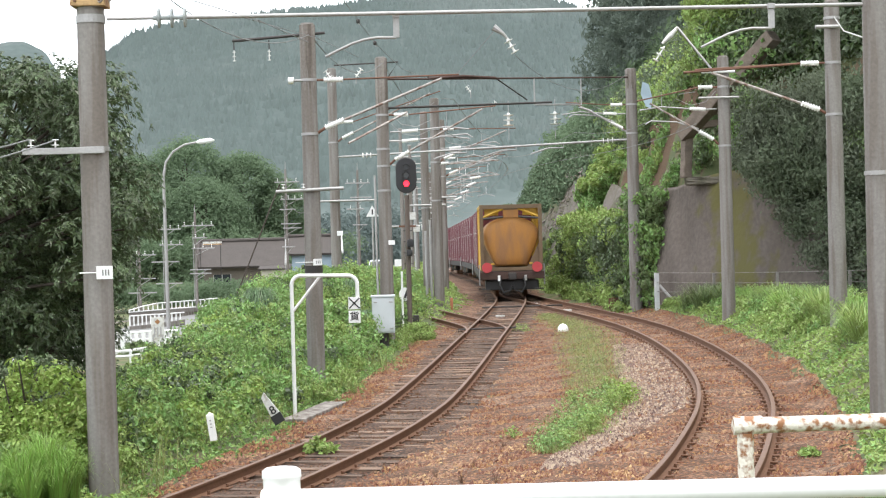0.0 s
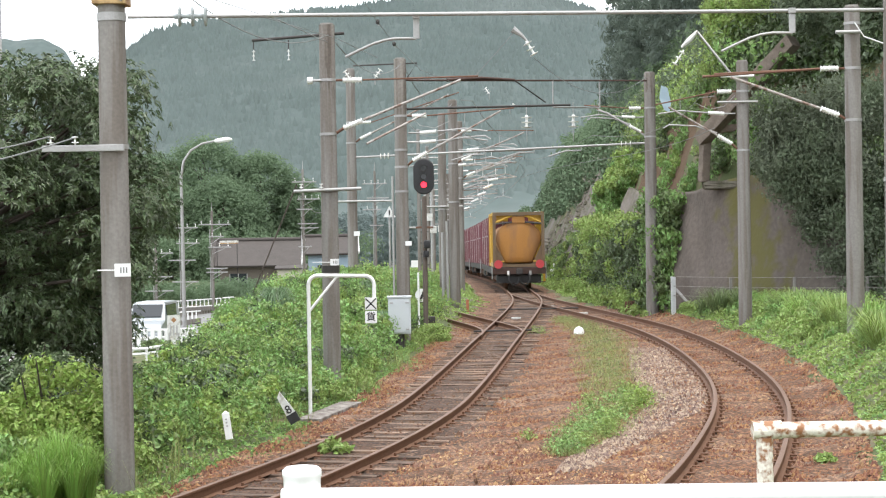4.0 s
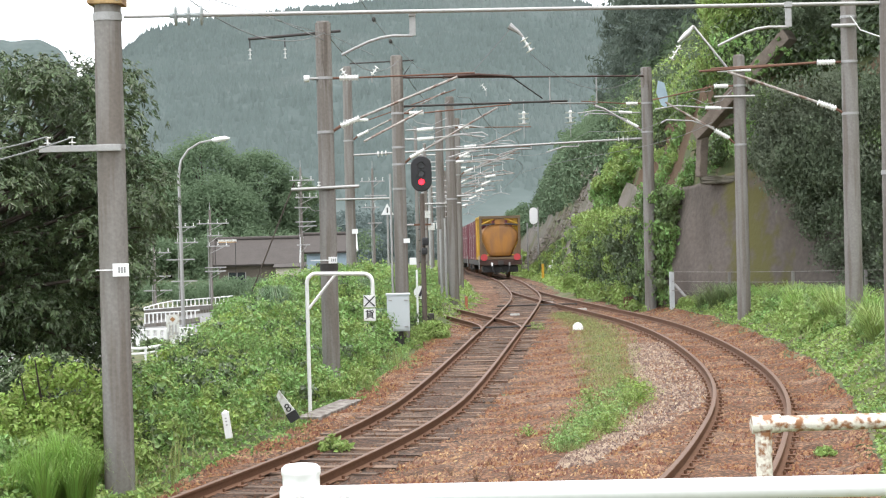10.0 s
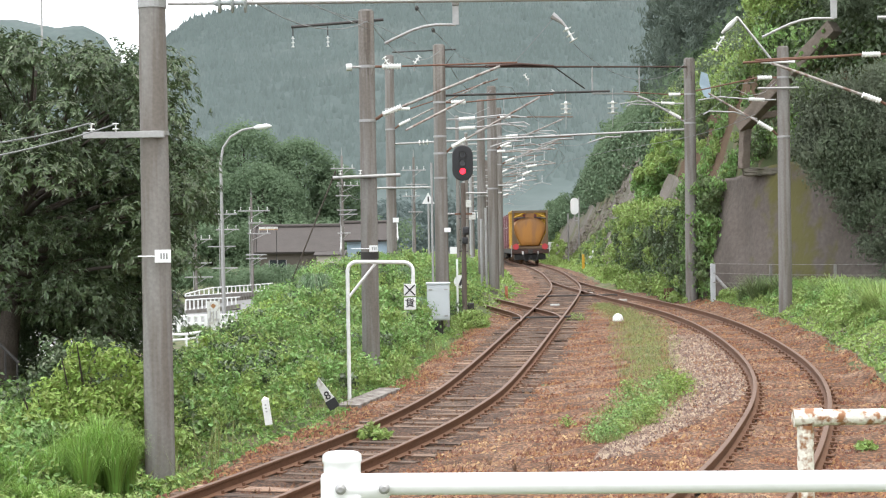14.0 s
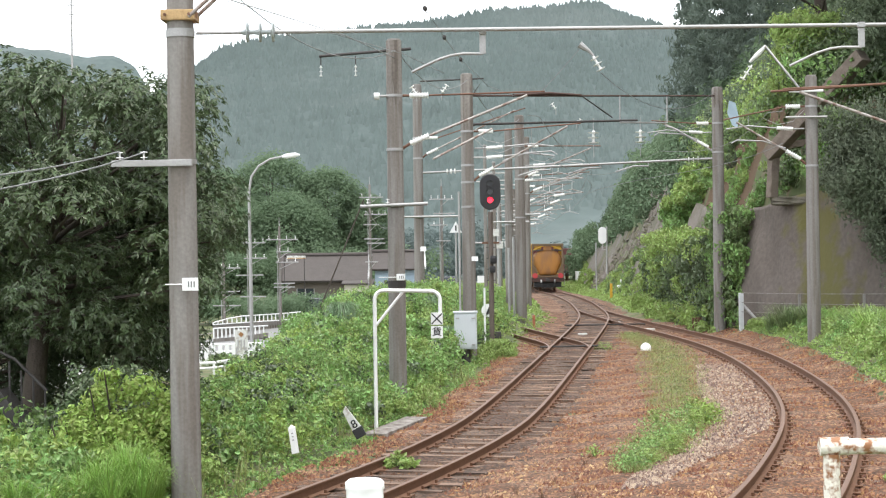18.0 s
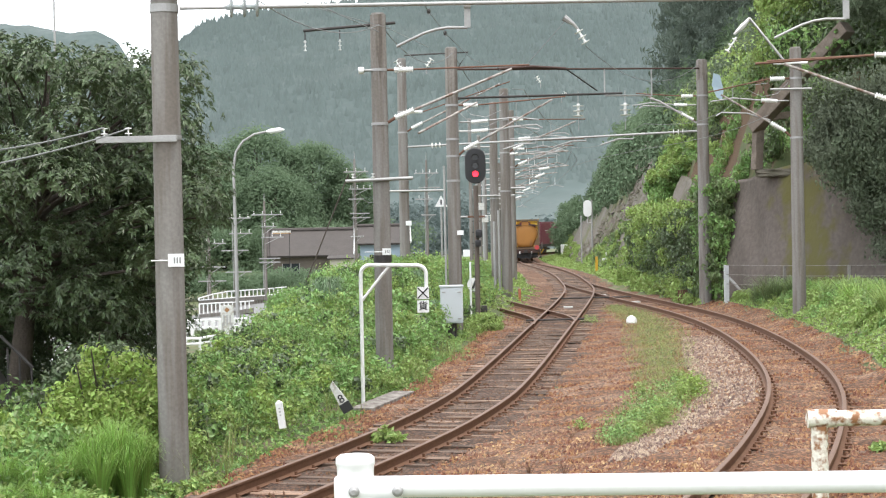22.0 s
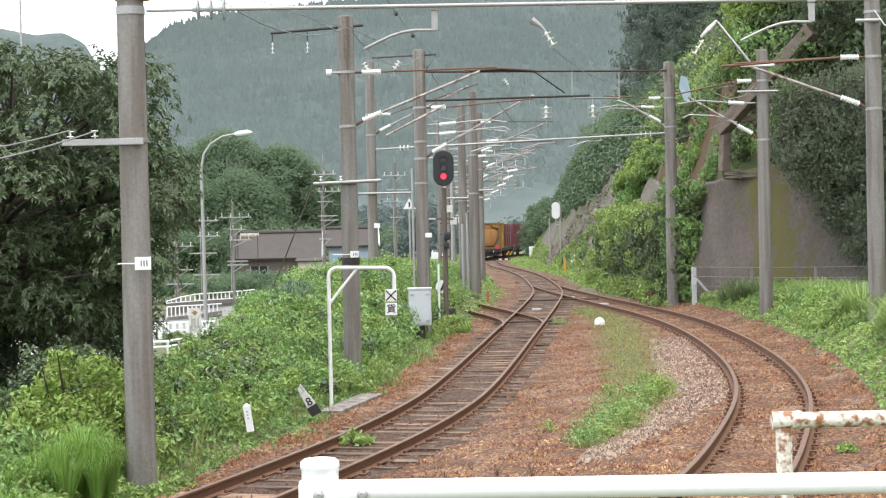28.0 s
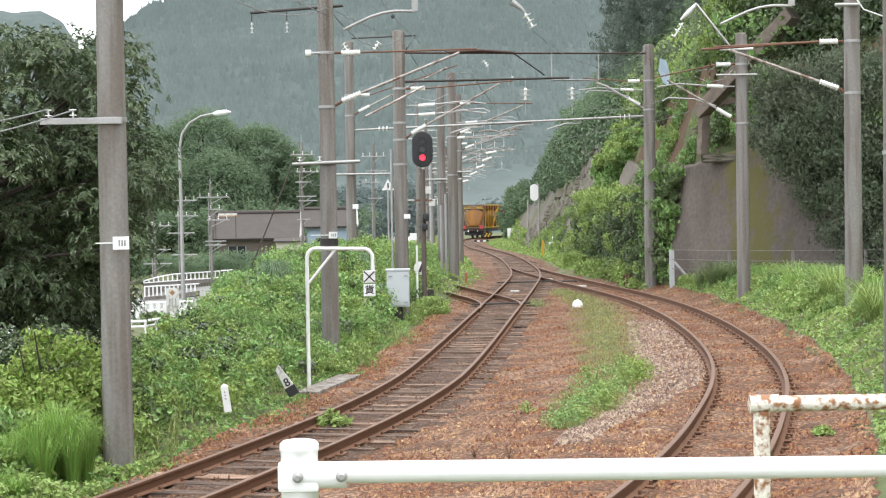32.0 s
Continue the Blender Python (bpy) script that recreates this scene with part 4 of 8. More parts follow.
G = pole(0.99, 62, 7.7, 0.2, label="concrete mast with conduit pipes near the junction")
cantilever(G, 62, 0.99, 5.4, 6.6, (3.6, 6.5))
band(G, 4.0)
bar("cable_pipe", G, [(0.72, 61.8, 0.2), (0.72, 61.8, 3.3)], 0.05, GALV)
bar("cable_pipe", G, [(0.55, 61.8, 0.2), (0.55, 61.8, 2.9)], 0.05, GALV)
G2 = pole(0.62, 66, 7.5, 0.17, label="concrete mast close behind another mast")
band(G2, 3.8)
bar("cross_arm", G2, [(0.0, 65.8, 3.9), (1.4, 65.8, 3.9)], 0.035, GALV)

D = pole(7.42, 56, 8.05, 0.21, label="concrete mast at the foot of the cut slope", stain=0.7)
cantilever(D, 56, 7.42, 5.95, 6.9, (5.6, 6.95), arm=True)
bar("raking_tube", D, [(7.25, 56, 6.0), (6.0, 56, 6.75), (5.7, 56, 6.85)], 0.035, GALV)
E_ = pole(8.62, 46, 7.4, 0.185, label="concrete mast carrying several brackets on the verge")
cantilever(E_, 46, 8.62, 5.0, 6.6, (6.6, 6.2))
bar("raised_arm", E_, [(8.3, 46, 7.1), (7.4, 46, 8.25), (7.3, 46, 8.16)], 0.034, GALV)
part("horn", tube(loc(E_, (7.42, 46, 8.25), (7.2, 46, 8.02), (6.98, 46, 7.82)), [0.04, 0.075, 0.03], 8), OLD_WHITE, E_, "pale horn at the arm's end")
insulator(E_, (7.05, 46, 7.75), (6.75, 46, 7.3), 0.09, 3)
bar("cross_arm", E_, [(8.0, 45.8, 7.0), (8.9, 45.8, 7.0)], 0.04, WHITE)
bar("cross_arm", E_, [(7.9, 45.8, 6.3), (9.0, 45.8, 6.3)], 0.03, GALV)
F = pole(9.1, 36, 7.55, 0.19, label="concrete mast standing in long grass")
cantilever(F, 36, 9.1, 5.15, 6.25, (6.5, 6.1), r=0.03, arm=False)
bar("stay_rod", F, [(8.4, 36, 6.25), (5.9, 36, 6.12)], 0.026, RUST)
bar("cross_arm", F, [(8.7, 35.8, 7.0), (9.2, 35.8, 7.0)], 0.04, GALV)
bar("bent_cable", F, [(9.1, 35.8, 7.2), (9.3, 35.8, 6.9), (9.7, 35.8, 6.75), (10.2, 35.8, 6.8)], 0.015, WHITE)
band(F, 7.2)
F2 = pole(6.15, 22, 7.4, 0.2, label="thick concrete mast beside the curved side track")
band(F2, 3.5)


def span(name, label, a, b, r, material, ins=()):
    """A cross tube slung between two masts."""
    t = thing(name, a, label, "cross tube", "overhead cross tubes")
    bar("tube", t, [a, b], r, material)
    a, b = Vector(a), Vector(b)
    for u, v, q, ribs in ins:
        part("insulator", ribbed(*loc(t, a.lerp(b, u), a.lerp(b, v)), q, ribs), PORCELAIN, t)
    return t


S1 = span("cross_tube", "long galvanised tube slung over both tracks", (-2.75, 21, 5.62), (6.0, 22, 5.7), 0.025, GALV)
part("insulator", ribbed(*loc(S1, (-3.1, 21, 5.62), (-2.62, 21, 5.62)), 0.13, 3), GREY_GLAZE, S1, "grey glazed disc insulators", smooth=False)
bar("shackle", S1, [(-3.66, 21, 5.62), (-2.66, 21, 5.62)], 0.02, GALV)
for x0, s in ((-0.2, 1), (4.55, 1)):
    bar("drop_arm", S1, [(x0 - 0.8, 21.4, 5.13), (x0 - 0.62, 21.4, 5.215), (x0 - 0.45, 21.4, 5.29), (x0 - 0.3, 21.4, 5.335), (x0 - 0.15, 21.4, 5.355), (x0 + 0.1, 21.4, 5.35)], 0.017, GALV)
    part("drop_bracket", box((0.08, 0.03, 0.24), Vector((x0 + 0.1, 21.4, 5.47)) - S1.location, 0.006), GALV, S1)
    part("pipe_clip", box((0.09, 0.07, 0.07), Vector((x0 + 0.1, 21.4, 5.63)) - S1.location, 0.01), GALV, S1)
S2 = span("cross_tube", "rust-brown cross beam between two masts", (-0.6, 45, 6.95), (7.4, 56, 7.8), 0.027, OLD_BEAM)
S3 = span("cross_tube", "galvanised tube with white insulators between masts", (-2.5, 58, 5.5), (7.4, 56, 5.75), 0.035, GALV, ((0.09, 0.13, 0.1, 3), (0.9, 0.945, 0.1, 3)))
for u in (0.45, 0.62, 0.78):
    x, z = -2.5 + 9.9 * u, 5.5 + 0.25 * u
    bar("drop_arm", S3, [(x - 1.1, 57, z - 0.3), (x - 0.5, 57, z - 0.12), (x, 57, z - 0.12), (x, 57, z)], 0.025, GALV)
bar("hanger", S2, [(3.85, 51.1, 7.42), (3.85, 51.1, 6.62)], 0.022, GALV)
bar("hanger", S2, [(5.5, 53.4, 7.6), (5.5, 53.4, 6.75)], 0.022, GALV)
bar("link_tube", S2, [(3.85, 51.1, 6.62), (5.5, 53.4, 6.75)], 0.022, GALV)
bar("lattice_bar", S2, [(0.6, 46.6, 7.08), (1.6, 48.0, 7.25), (2.6, 49.4, 7.3)], 0.045, OLD_BEAM)
bar("lattice_bar", S2, [(2.6, 49.4, 7.3), (3.6, 50.8, 6.75)], 0.02, DARK)
span("cross_tube", "dark cross beam with hanging insulators", (-0.6, 45.2, 6.2), (4.1, 48, 6.45), 0.032, DARK)
for x, z in ((3.4, 6.2), (4.97, 6.2)):
    bar("hanger", S3, [(x, 57, z + 1.0), (x, 57, z + 0.6)], 0.012, GALV)
    insulator(S3, (x, 57, z + 0.6), (x, 57, z + 0.1), 0.19, 3)
    bar("hanger", S3, [(x, 57, z + 0.1), (x, 57, z - 0.3)], 0.012, GALV)


def wire(label, pts, r=0.009, material=None):
    w = part("overhead_wire", tube(pts, r * 0.8, 5), material or WIRE)
    return tagged(w, label, "wire", "overhead wires")


ys = np.arange(6, 200, 3.0)
for fx, y1, nm in ((main_x, 200, "main"), (side_x, 76, "side")):
    w = [y for y in ys if 33 < y < y1]
    wire("thin contact wire hung over the rails", [(float(fx(y)), y, float(main_z(y)) + 5.1) for y in w], 0.01)
    wire("sagging carrier wire above the contact wire", [(float(fx(y)), y, float(main_z(y)) + 5.95 - 0.35 * math.sin(math.pi * ((y - 21) % 18) / 18)) for y in w], 0.009)
wire("cable drooping from mast to mast", [(-4.6 - 0.05 * k, 20.8 - 0.8 * k, 4.15 - 0.11 * k + 0.004 * k * k) for k in range(12)], 0.012)
wire("cable drooping from mast to mast", [(-4.3 - 0.09 * k, 20.8 - 0.8 * k, 4.13 - 0.13 * k + 0.004 * k * k) for k in range(12)], 0.012)
for a, b, sag in (((-3.4, 21, 6.3), (-1.9, 34, 6.9), 0.5), ((-1.9, 34, 6.9), (-0.6, 45, 7.4), 0.5), ((-0.6, 45, 7.4), (1.0, 62, 7.6), 0.6), ((-2.6, 34, 3.85), (-3.3, 58, 4.1), 0.5), ((2.9, 45, 7.5), (7.35, 56, 7.95), 0.75), ((1.3, 45, 7.0), (2.4, 45, 8.2), 0.02)):
    wire("thin wire sagging between masts", [Vector(a).lerp(Vector(b), u / 10) - Vector((0, 0, sag * 4 * u / 10 * (1 - u / 10))) for u in range(11)], 0.011)

for pts in ([(-4.06, 21, 6.23), (-3.69, 25, 6.55), (-3.02, 29, 6.71), (-1.76, 34, 6.82), (-1.05, 38, 6.83)], [(-5.2, 24.5, 7.5), (-3.67, 27, 7.31), (-3.09, 28, 7.31), (-2.29, 29, 7.35), (-1.59, 30, 7.49), (-1.36, 30.2, 7.53)],
            [(-1.4, 29.8, 8.3), (-1.36, 30.2, 7.53), (-1.27, 33, 7.58), (-1.01, 37, 7.51), (-0.73, 41, 7.47), (-0.1, 45, 7.21), (0.9, 46.5, 6.95)]):
    wire("thin stay wire with small bobbin insulators", pts, 0.008)
wire("long stay wire passing before the mast", [(-3.6, 13, 5.25), (-3.35, 16, 5.54), (-3.05, 20, 5.87), (-2.41, 28, 6.45), (-1.91, 34, 6.73)], 0.01)
bob = thing("bobbin_string", (-1.36, 30.2, 7.53), "small dark bobbin insulators on a stay wire", "insulator")
for q in ((-3.09, 28, 7.31), (-2.29, 29, 7.35), (-1.59, 30, 7.49), (-1.38, 30.1, 7.8), (-1.27, 33, 7.58), (-1.01, 37, 7.51), (-0.73, 41, 7.47)):
    x, y, z = Vector(q) - bob.location
    part("bobbin", tube([(x, y, z - 0.05), (x, y, z - 0.02), (x, y, z + 0.02), (x, y, z + 0.05)], [0.028, 0.045, 0.045, 0.028], 10), DARK, bob)
    part("hook", tube([(x, y, z - 0.04), (x + 0.02, y, z - 0.08), (x + 0.05, y, z - 0.07)], 0.008, 5), GALV, bob)
string = thing("insulator_string", (2.4, 45, 8.2), "white insulators strung on the feeder wire", "insulator")
part("horn", tube([(-0.05, 0, 0.06), (0.2, 0, -0.12), (0.36, 0, -0.3)], [0.1, 0.05, 0.02], 8), GALV, string)
part("insulator", ribbed((0.3, 0, -0.25), (0.55, 0, -0.68), 0.13, 3), PORCELAIN, string)
# clutter on the nearer brackets
bar("end_knob", B, [(-2.35, 33.9, 5.97), (-2.24, 33.9, 5.97)], 0.07, PORCELAIN, 12)
bar("knob_link", B, [(-2.24, 33.9, 5.97), (-1.95, 33.9, 5.97)], 0.025, GALV)
for t_, px, y, z in ((C, -0.66, 45, 5.55), (C, -0.66, 45, 5.3), (D, 7.42, 56, 6.6), (E_, 8.62, 46, 6.0), (G, 0.99, 62, 5.9), (G2, 0.62, 66, 5.5)):
    s = -1 if px > 5 else 1
    insulator(t_, (px + s * 0.5, y, z), (px + s * 0.95, y, z + 0.03), 0.06, 9)
    bar("steady_arm", t_, [(px + s * 0.2, y, z), (px + s * 0.5, y, z)], 0.02, GALV)
    bar("steady_arm", t_, [(px + s * 0.95, y, z + 0.03), (px + s * 1.7, y, z + 0.1), (px + s * 2.3, y, z + 0.02)], 0.02, GALV)
    bar("jumper", t_, [(px + s * 0.2, y, z + 0.5), (px + s * 0.5, y, z + 0.2), (px + s * 0.9, y, z + 0.12), (px + s * 1.3, y, z + 0.3)], 0.007, GALV)
    bar("dropper", t_, [(px + s * 1.7, y, z + 0.1), (px + s * 1.7, y, z + 0.5)], 0.008, GALV)
for k, (x, y, z) in enumerate(((-1.5, 34, 6.0), (-1.0, 34, 6.02), (1.7, 45, 6.55), (2.5, 50, 6.5))):
    tilt = thing("strain_insulator", (x, y, z), "small white tilted strain insulator on a wire", "insulator", "strain insulators")
    part("insulator", ribbed((0, 0, 0), (0.13 if k % 2 else -0.12, 0, 0.18), 0.06, 3), PORCELAIN, tilt)
    part("eye_bolt", tube([(0, 0, 0), (0, 0, -0.14)], 0.012, 6), GALV, tilt)
# farther masts with brackets, along the main track
for k, (x, y) in enumerate([(float(main_x(y)) - 2.7, y) for y in (75, 86, 97, 110, 126, 145, 166)]):
    q = pole(x, y, float(main_z(y)) + 7.6, 0.17, label="slim concrete mast with pale bracket beside the far track")
    zz = float(main_z(y))
    up = random.uniform(-0.35, 0.35)
    cantilever(q, y, x, zz + 5.2 + up, zz + 6.3 + up * 0.5, (x + random.uniform(2.0, 3.0), zz + 6.3 + up * 0.7), GALV if k % 2 else None)
    for m in range(3):
        dx, dz = random.uniform(0.6, 3.2), random.uniform(4.9, 6.2)
        bar("dropper", q, [(x + dx, y + 0.3 * m, zz + dz), (x + dx, y + 0.3 * m, zz + dz + random.uniform(0.2, 0.6))], 0.009, WHITE)
        bar("pull_off", q, [(x + dx - 0.5, y + 0.3 * m, zz + dz - 0.08), (x + dx, y + 0.3 * m, zz + dz + 0.02), (x + dx + 0.5, y + 0.3 * m, zz + dz - 0.12)], 0.018, WEATHERED if m % 2 else GALV)
    insulator(q, (x + 1.2, y, zz + 5.0), (x + 1.7, y, zz + 5.1 + up * 0.3), 0.07, 6)
    bar("cross_arm", q, [(x - 0.7, y - 0.2, zz + 4.2), (x + 0.6, y - 0.2, zz + 4.2)], 0.04, GALV)
    bar("steady_tube", q, [(x + 0.2, y, zz + 5.6 - up), (x + 2.6 + up, y, zz + 5.75 - up * 0.6)], 0.026, WEATHERED)
    band(q, zz + 4.2, 0.19)


# ---- signals and signs ----
sig = thing("railway_signal", (-0.08, 49, gz(-0.08, 49)), "black oval signal showing a red light on a pole", "signal")
bz = sig.location.z
part("mast", tube([(0, 0, -0.1), (0, 0, 3.95 - bz)], 0.075, 14), mat("brown_mast_paint", (0.12, 0.095, 0.08), 0.8), sig, smooth=True)
hz_ = 4.52 - bz
bm = bmesh.new()
ring = [(0.3 * math.cos(a), 0.22 + 0.3 * math.sin(a)) for a in np.linspace(0, math.pi, 13)] + [(-0.3 * math.cos(a), -0.22 - 0.3 * math.sin(a)) for a in np.linspace(0, math.pi, 13)]
layers = [[bm.verts.new((x * q, dy - 0.12, z * q + hz_)) for x, z in ring] for dy, q in ((0.0, 0.95), (0.02, 1.0), (0.16, 1.0))]
bm.faces.new(layers[0])
bm.faces.new(layers[-1][::-1])
for r0, r1 in zip(layers, layers[1:]):
    for k in range(len(ring)):
        bm.faces.new((r0[k], r1[k], r1[(k + 1) % len(ring)], r0[(k + 1) % len(ring)]))
bmesh.ops.recalc_face_normals(bm, faces=bm.faces)
part("backboard", bm, BLACK, sig)
for k, dz in enumerate((0.24, 0.0, -0.24)):
    lens = part("lens", tube([(0, -0.15, hz_ + dz), (0, -0.14, hz_ + dz)], 0.085, 18), LAMP_RED if k == 2 else GLASS_DARK, sig, "glowing red lens" if k == 2 else "dark unlit lens")
    a = np.linspace(0.0, math.pi, 11)
    v = [(0.1 * math.cos(t), -0.14 - q * (0.16 if 0.3 < t < 2.85 else 0.1), hz_ + dz + 0.1 * math.sin(t)) for q in (0, 1) for t in a]
    part("hood", tube([(0, -0.125, hz_ + dz), (0, -0.135, hz_ + dz)], 0.105, 18), DARK, sig)
    hood = raw("hood_shell", v, [(i, i + 1, 12 + i, 11 + i) for i in range(10)], BLACK, sig)
    hood.modifiers.new("thick", "SOLIDIFY").thickness = 0.008
part("bracket", box((0.5, 0.06, 0.06), (0, 0.05, 3.05 - bz), 0.01), RUST, sig)
part("bracket_post", tube([(-0.55, 0.05, 3.4 - bz), (-0.55, 0.05, 3.05 - bz), (0.3, 0.05, 3.05 - bz)], 0.03, 8), GALV, sig)
part("shunt_lamp", box((0.2, 0.26, 0.24), (0.07, -0.12, 2.56 - bz), 0.07), BLACK, sig, "small black lamp with a hood")
part("shunt_lamp", box((0.18, 0.22, 0.2), (0.04, -0.12, 2.28 - bz), 0.06), BLACK, sig)
part("side_pole", tube([(-0.2, -0.1, -0.1), (-0.2, -0.1, 1.75 - bz)], 0.03, 8), WHITE, sig)
part("tag", box((0.2, 0.02, 0.2), (-0.3, -0.1, 2.0 - bz), 0.01), WHITE, sig)
for k in range(9):
    part("ladder_rung", tube([(-0.13, 0.18, 0.4 + 0.32 * k), (0.13, 0.18, 0.4 + 0.32 * k)], 0.012, 5), DARK, sig)

relay = thing("relay_box", (-0.75, 45 - 1.2, gz(-0.75, 43.8)), "pale grey steel relay cabinet on a short leg", "relay cabinet")
rb = 0.3 - relay.location.z
part("leg", tube([(0, 0, -0.1), (0, 0, rb + 0.02)], 0.12, 12), DARK, relay)
part("body", box((0.58, 0.36, 0.93), (0, 0, rb + 0.465), 0.015), GREY_BOX, relay)
part("door", box((0.53, 0.02, 0.86), (0, -0.19, rb + 0.465), 0.008), GREY_BOX, relay)
part("roof", box((0.63, 0.42, 0.05), (0, 0, rb + 0.95), 0.015), GREY_BOX, relay)
for dx in (-0.2, 0.2):
    for dz in (0.12, 0.8):
        part("latch", box((0.09, 0.03, 0.035), (dx, -0.205, rb + dz), 0.006), GALV, relay)

def text(parent, body, size, at, rx, rz, material, ry=0):
    cu = bpy.data.curves.new("lettering", "FONT")
    cu.body, cu.size, cu.align_x, cu.align_y, cu.extrude, cu.offset = body, size, "CENTER", "CENTER", 0.002, size * 0.012
    tmp = bpy.data.objects.new("lettering", cu)
    me = bpy.data.meshes.new_from_object(tmp)
    bpy.data.objects.remove(tmp)
    ob = link_mesh("lettering", me, material, parent)
    ob.matrix_basis = pose(*at, rx, ry, rz)
    return ob


frame_sign = thing("sign_frame", (-2.12, 30, gz(-2.12, 30)), "white tube frame holding a black-crossed sign", "sign")
fz = frame_sign.location.z
arc = [k * math.pi / 14 for k in range(8)]
pts = [(0, 0, -0.15)] + [(0.16 - 0.16 * math.cos(a), 0, 2.0 - fz + 0.17 * math.sin(a)) for a in arc] + [(1.0 + 0.16 * math.sin(a), 0, 1.99 - fz + 0.16 * math.cos(a)) for a in arc] + [(1.16, 0, 1.75 - fz)]
part("frame_tube", tube(pts, 0.034, 12), WHITE, frame_sign, smooth=True)
part("brace", tube([(0.02, 0, 1.55 - fz), (0.5, 0, 2.14 - fz)], 0.025, 8), WHITE, frame_sign)
for k, zc in enumerate((1.66, 1.42)):
    p = part("sign_plate", box((0.21, 0.02, 0.215), (1.1, -0.035, zc - fz), 0.006), WHITE, frame_sign, "square white plate with black marks")
    if k == 0:
        for s in (-1, 1):
            part("cross_bar", box((0.26, 0.006, 0.022), (1.1, -0.049, zc - fz), 0, Matrix.Rotation(s * radians(45), 4, "Y")), BLACK, p)
    else:
        text(p, "貨", 0.17, (1.1, -0.047, zc - fz), 90, 0, BLACK)



curve_post = thing("wedge_marker", (-2.2, 27, gz(-2.2, 27)), "leaning white wedge marker with a black numeral", "track marker")
curve_post.matrix_basis = pose(-2.17, 27, -0.04, 0, -30, 0) @ Matrix.Scale(0.8, 4)
raw("board", [(-0.1, -0.03, 0.1), (0.1, -0.03, 0.1), (0.03, -0.03, 0.62), (-0.07, -0.03, 0.55), (-0.1, 0.03, 0.1), (0.1, 0.03, 0.1), (0.03, 0.03, 0.62), (-0.07, 0.03, 0.55)],
    [(0, 1, 2, 3), (5, 4, 7, 6), (1, 5, 6, 2), (4, 0, 3, 7), (3, 2, 6, 7), (0, 4, 5, 1)], OLD_WHITE, curve_post)
part("foot", box((0.22, 0.1, 0.2), (0, 0, 0.03), 0.01), BLACK, curve_post, "black painted foot")
text(curve_post, "8", 0.235, (0.0, -0.033, 0.22), 90, 0, BLACK)
kilo = thing("distance_post", (-2.9, 24, gz(-2.9, 24)), "small white pointed post in the creepers", "marker post")
kilo.matrix_basis = pose(-2.86, 24, 0.1, 0, -8, 0) @ Matrix.Scale(0.8, 4)
raw("post", [(x * 0.06, y * 0.05, z) for z in (-0.1, 0.36) for x, y in ((-1, -1), (1, -1), (1, 1), (-1, 1))] + [(0.0, 0, 0.41)],
    [(0, 1, 5, 4), (1, 2, 6, 5), (2, 3, 7, 6), (3, 0, 4, 7), (4, 5, 8), (5, 6, 8), (6, 7, 8), (7, 4, 8)], WHITE, kilo)
for dz in (0.26, 0.2, 0.14):
    part("post_mark", box((0.03, 0.004, 0.022), (0, -0.053, dz)), GALV, kilo)
dome = tagged(part("marker_dome", tube([(0, 0, -0.05), (0, 0, 0.12), (0, 0, 0.2), (0, 0, 0.24)], [0.15, 0.15, 0.1, 0.01], 16), WHITE, smooth=True), "white domed clearance marker between the tracks", "track marker")
dome.matrix_basis = pose(4.3, 48.5, -0.1)
slab = tagged(part("trough_cover", box((0.42, 2.9, 0.12), (0, 0, 0), 0.02), STAINED), "old concrete cable trough along the ballast", "cable trough")
slab.matrix_basis = pose(-1.78, 30.3, gz(-1.62, 30.3) + 0.08, 0, 0, -12)


# slim poles, boards and markers crowded behind the signal
for x, y, h, pl in ((0.05, 80, 6.4, 3.1), (0.25, 82, 5.8, 2.6), (-0.35, 76, 6.8, 0), (0.7, 92, 6.6, 2.9), (-0.1, 98, 6.2, 0), (0.95, 106, 6.6, 2.7), (0.5, 120, 6.4, 0)):
    sp = thing("steel_pole", (x, y, gz(x, y)), "slim pale steel pole behind the signal", "pole", "slim poles by the track")
    part("shaft", tube([(0, 0, -0.2), (0, 0, h)], [0.1, 0.075], 10), GALV if y % 4 else CONCRETE, sp)
    part("cross_arm", tube([(-0.6, 0, h - 0.5), (0.7, 0, h - 0.5)], 0.035, 6), GALV, sp)
    part("cross_arm", tube([(-0.4, 0, h - 1.6), (0.9, 0, h - 1.55)], 0.03, 6), GALV, sp)
    part("cap", tube([(0, 0, h), (0, 0, h + 0.06)], 0.08, 8), GALV, sp)
    if pl:
        part("plate", box((0.32, 0.03, 0.34), (0.05, -0.1, pl), 0.01), OLD_WHITE, sp, "small white plate")
warn = thing("warning_sign", (-1.33, 60, gz(-1.33, 60)), "white triangular sign with a dark mark on a pole", "sign")
wz = 3.62 - warn.location.z
part("pole", tube([(0, 0.05, -0.2), (0, 0.05, wz + 0.1)], 0.035, 8), GALV, warn)
raw("panel", [(-0.22, 0, wz - 0.16), (0.22, 0, wz - 0.16), (0, 0, wz + 0.24), (-0.22, 0.02, wz - 0.16), (0.22, 0.02, wz - 0.16), (0, 0.02, wz + 0.24)], [(0, 1, 2), (5, 4, 3), (0, 3, 4, 1), (1, 4, 5, 2), (2, 5, 3, 0)], WHITE, warn)
part("mark", box((0.05, 0.01, 0.18), (0, -0.008, wz)), BLACK, warn)
sw = thing("switch_stand", (-0.2, 51.5, gz(-0.2, 51.5)), "switch stand with a white and black target", "switch stand")
wz = 1.0 - sw.location.z
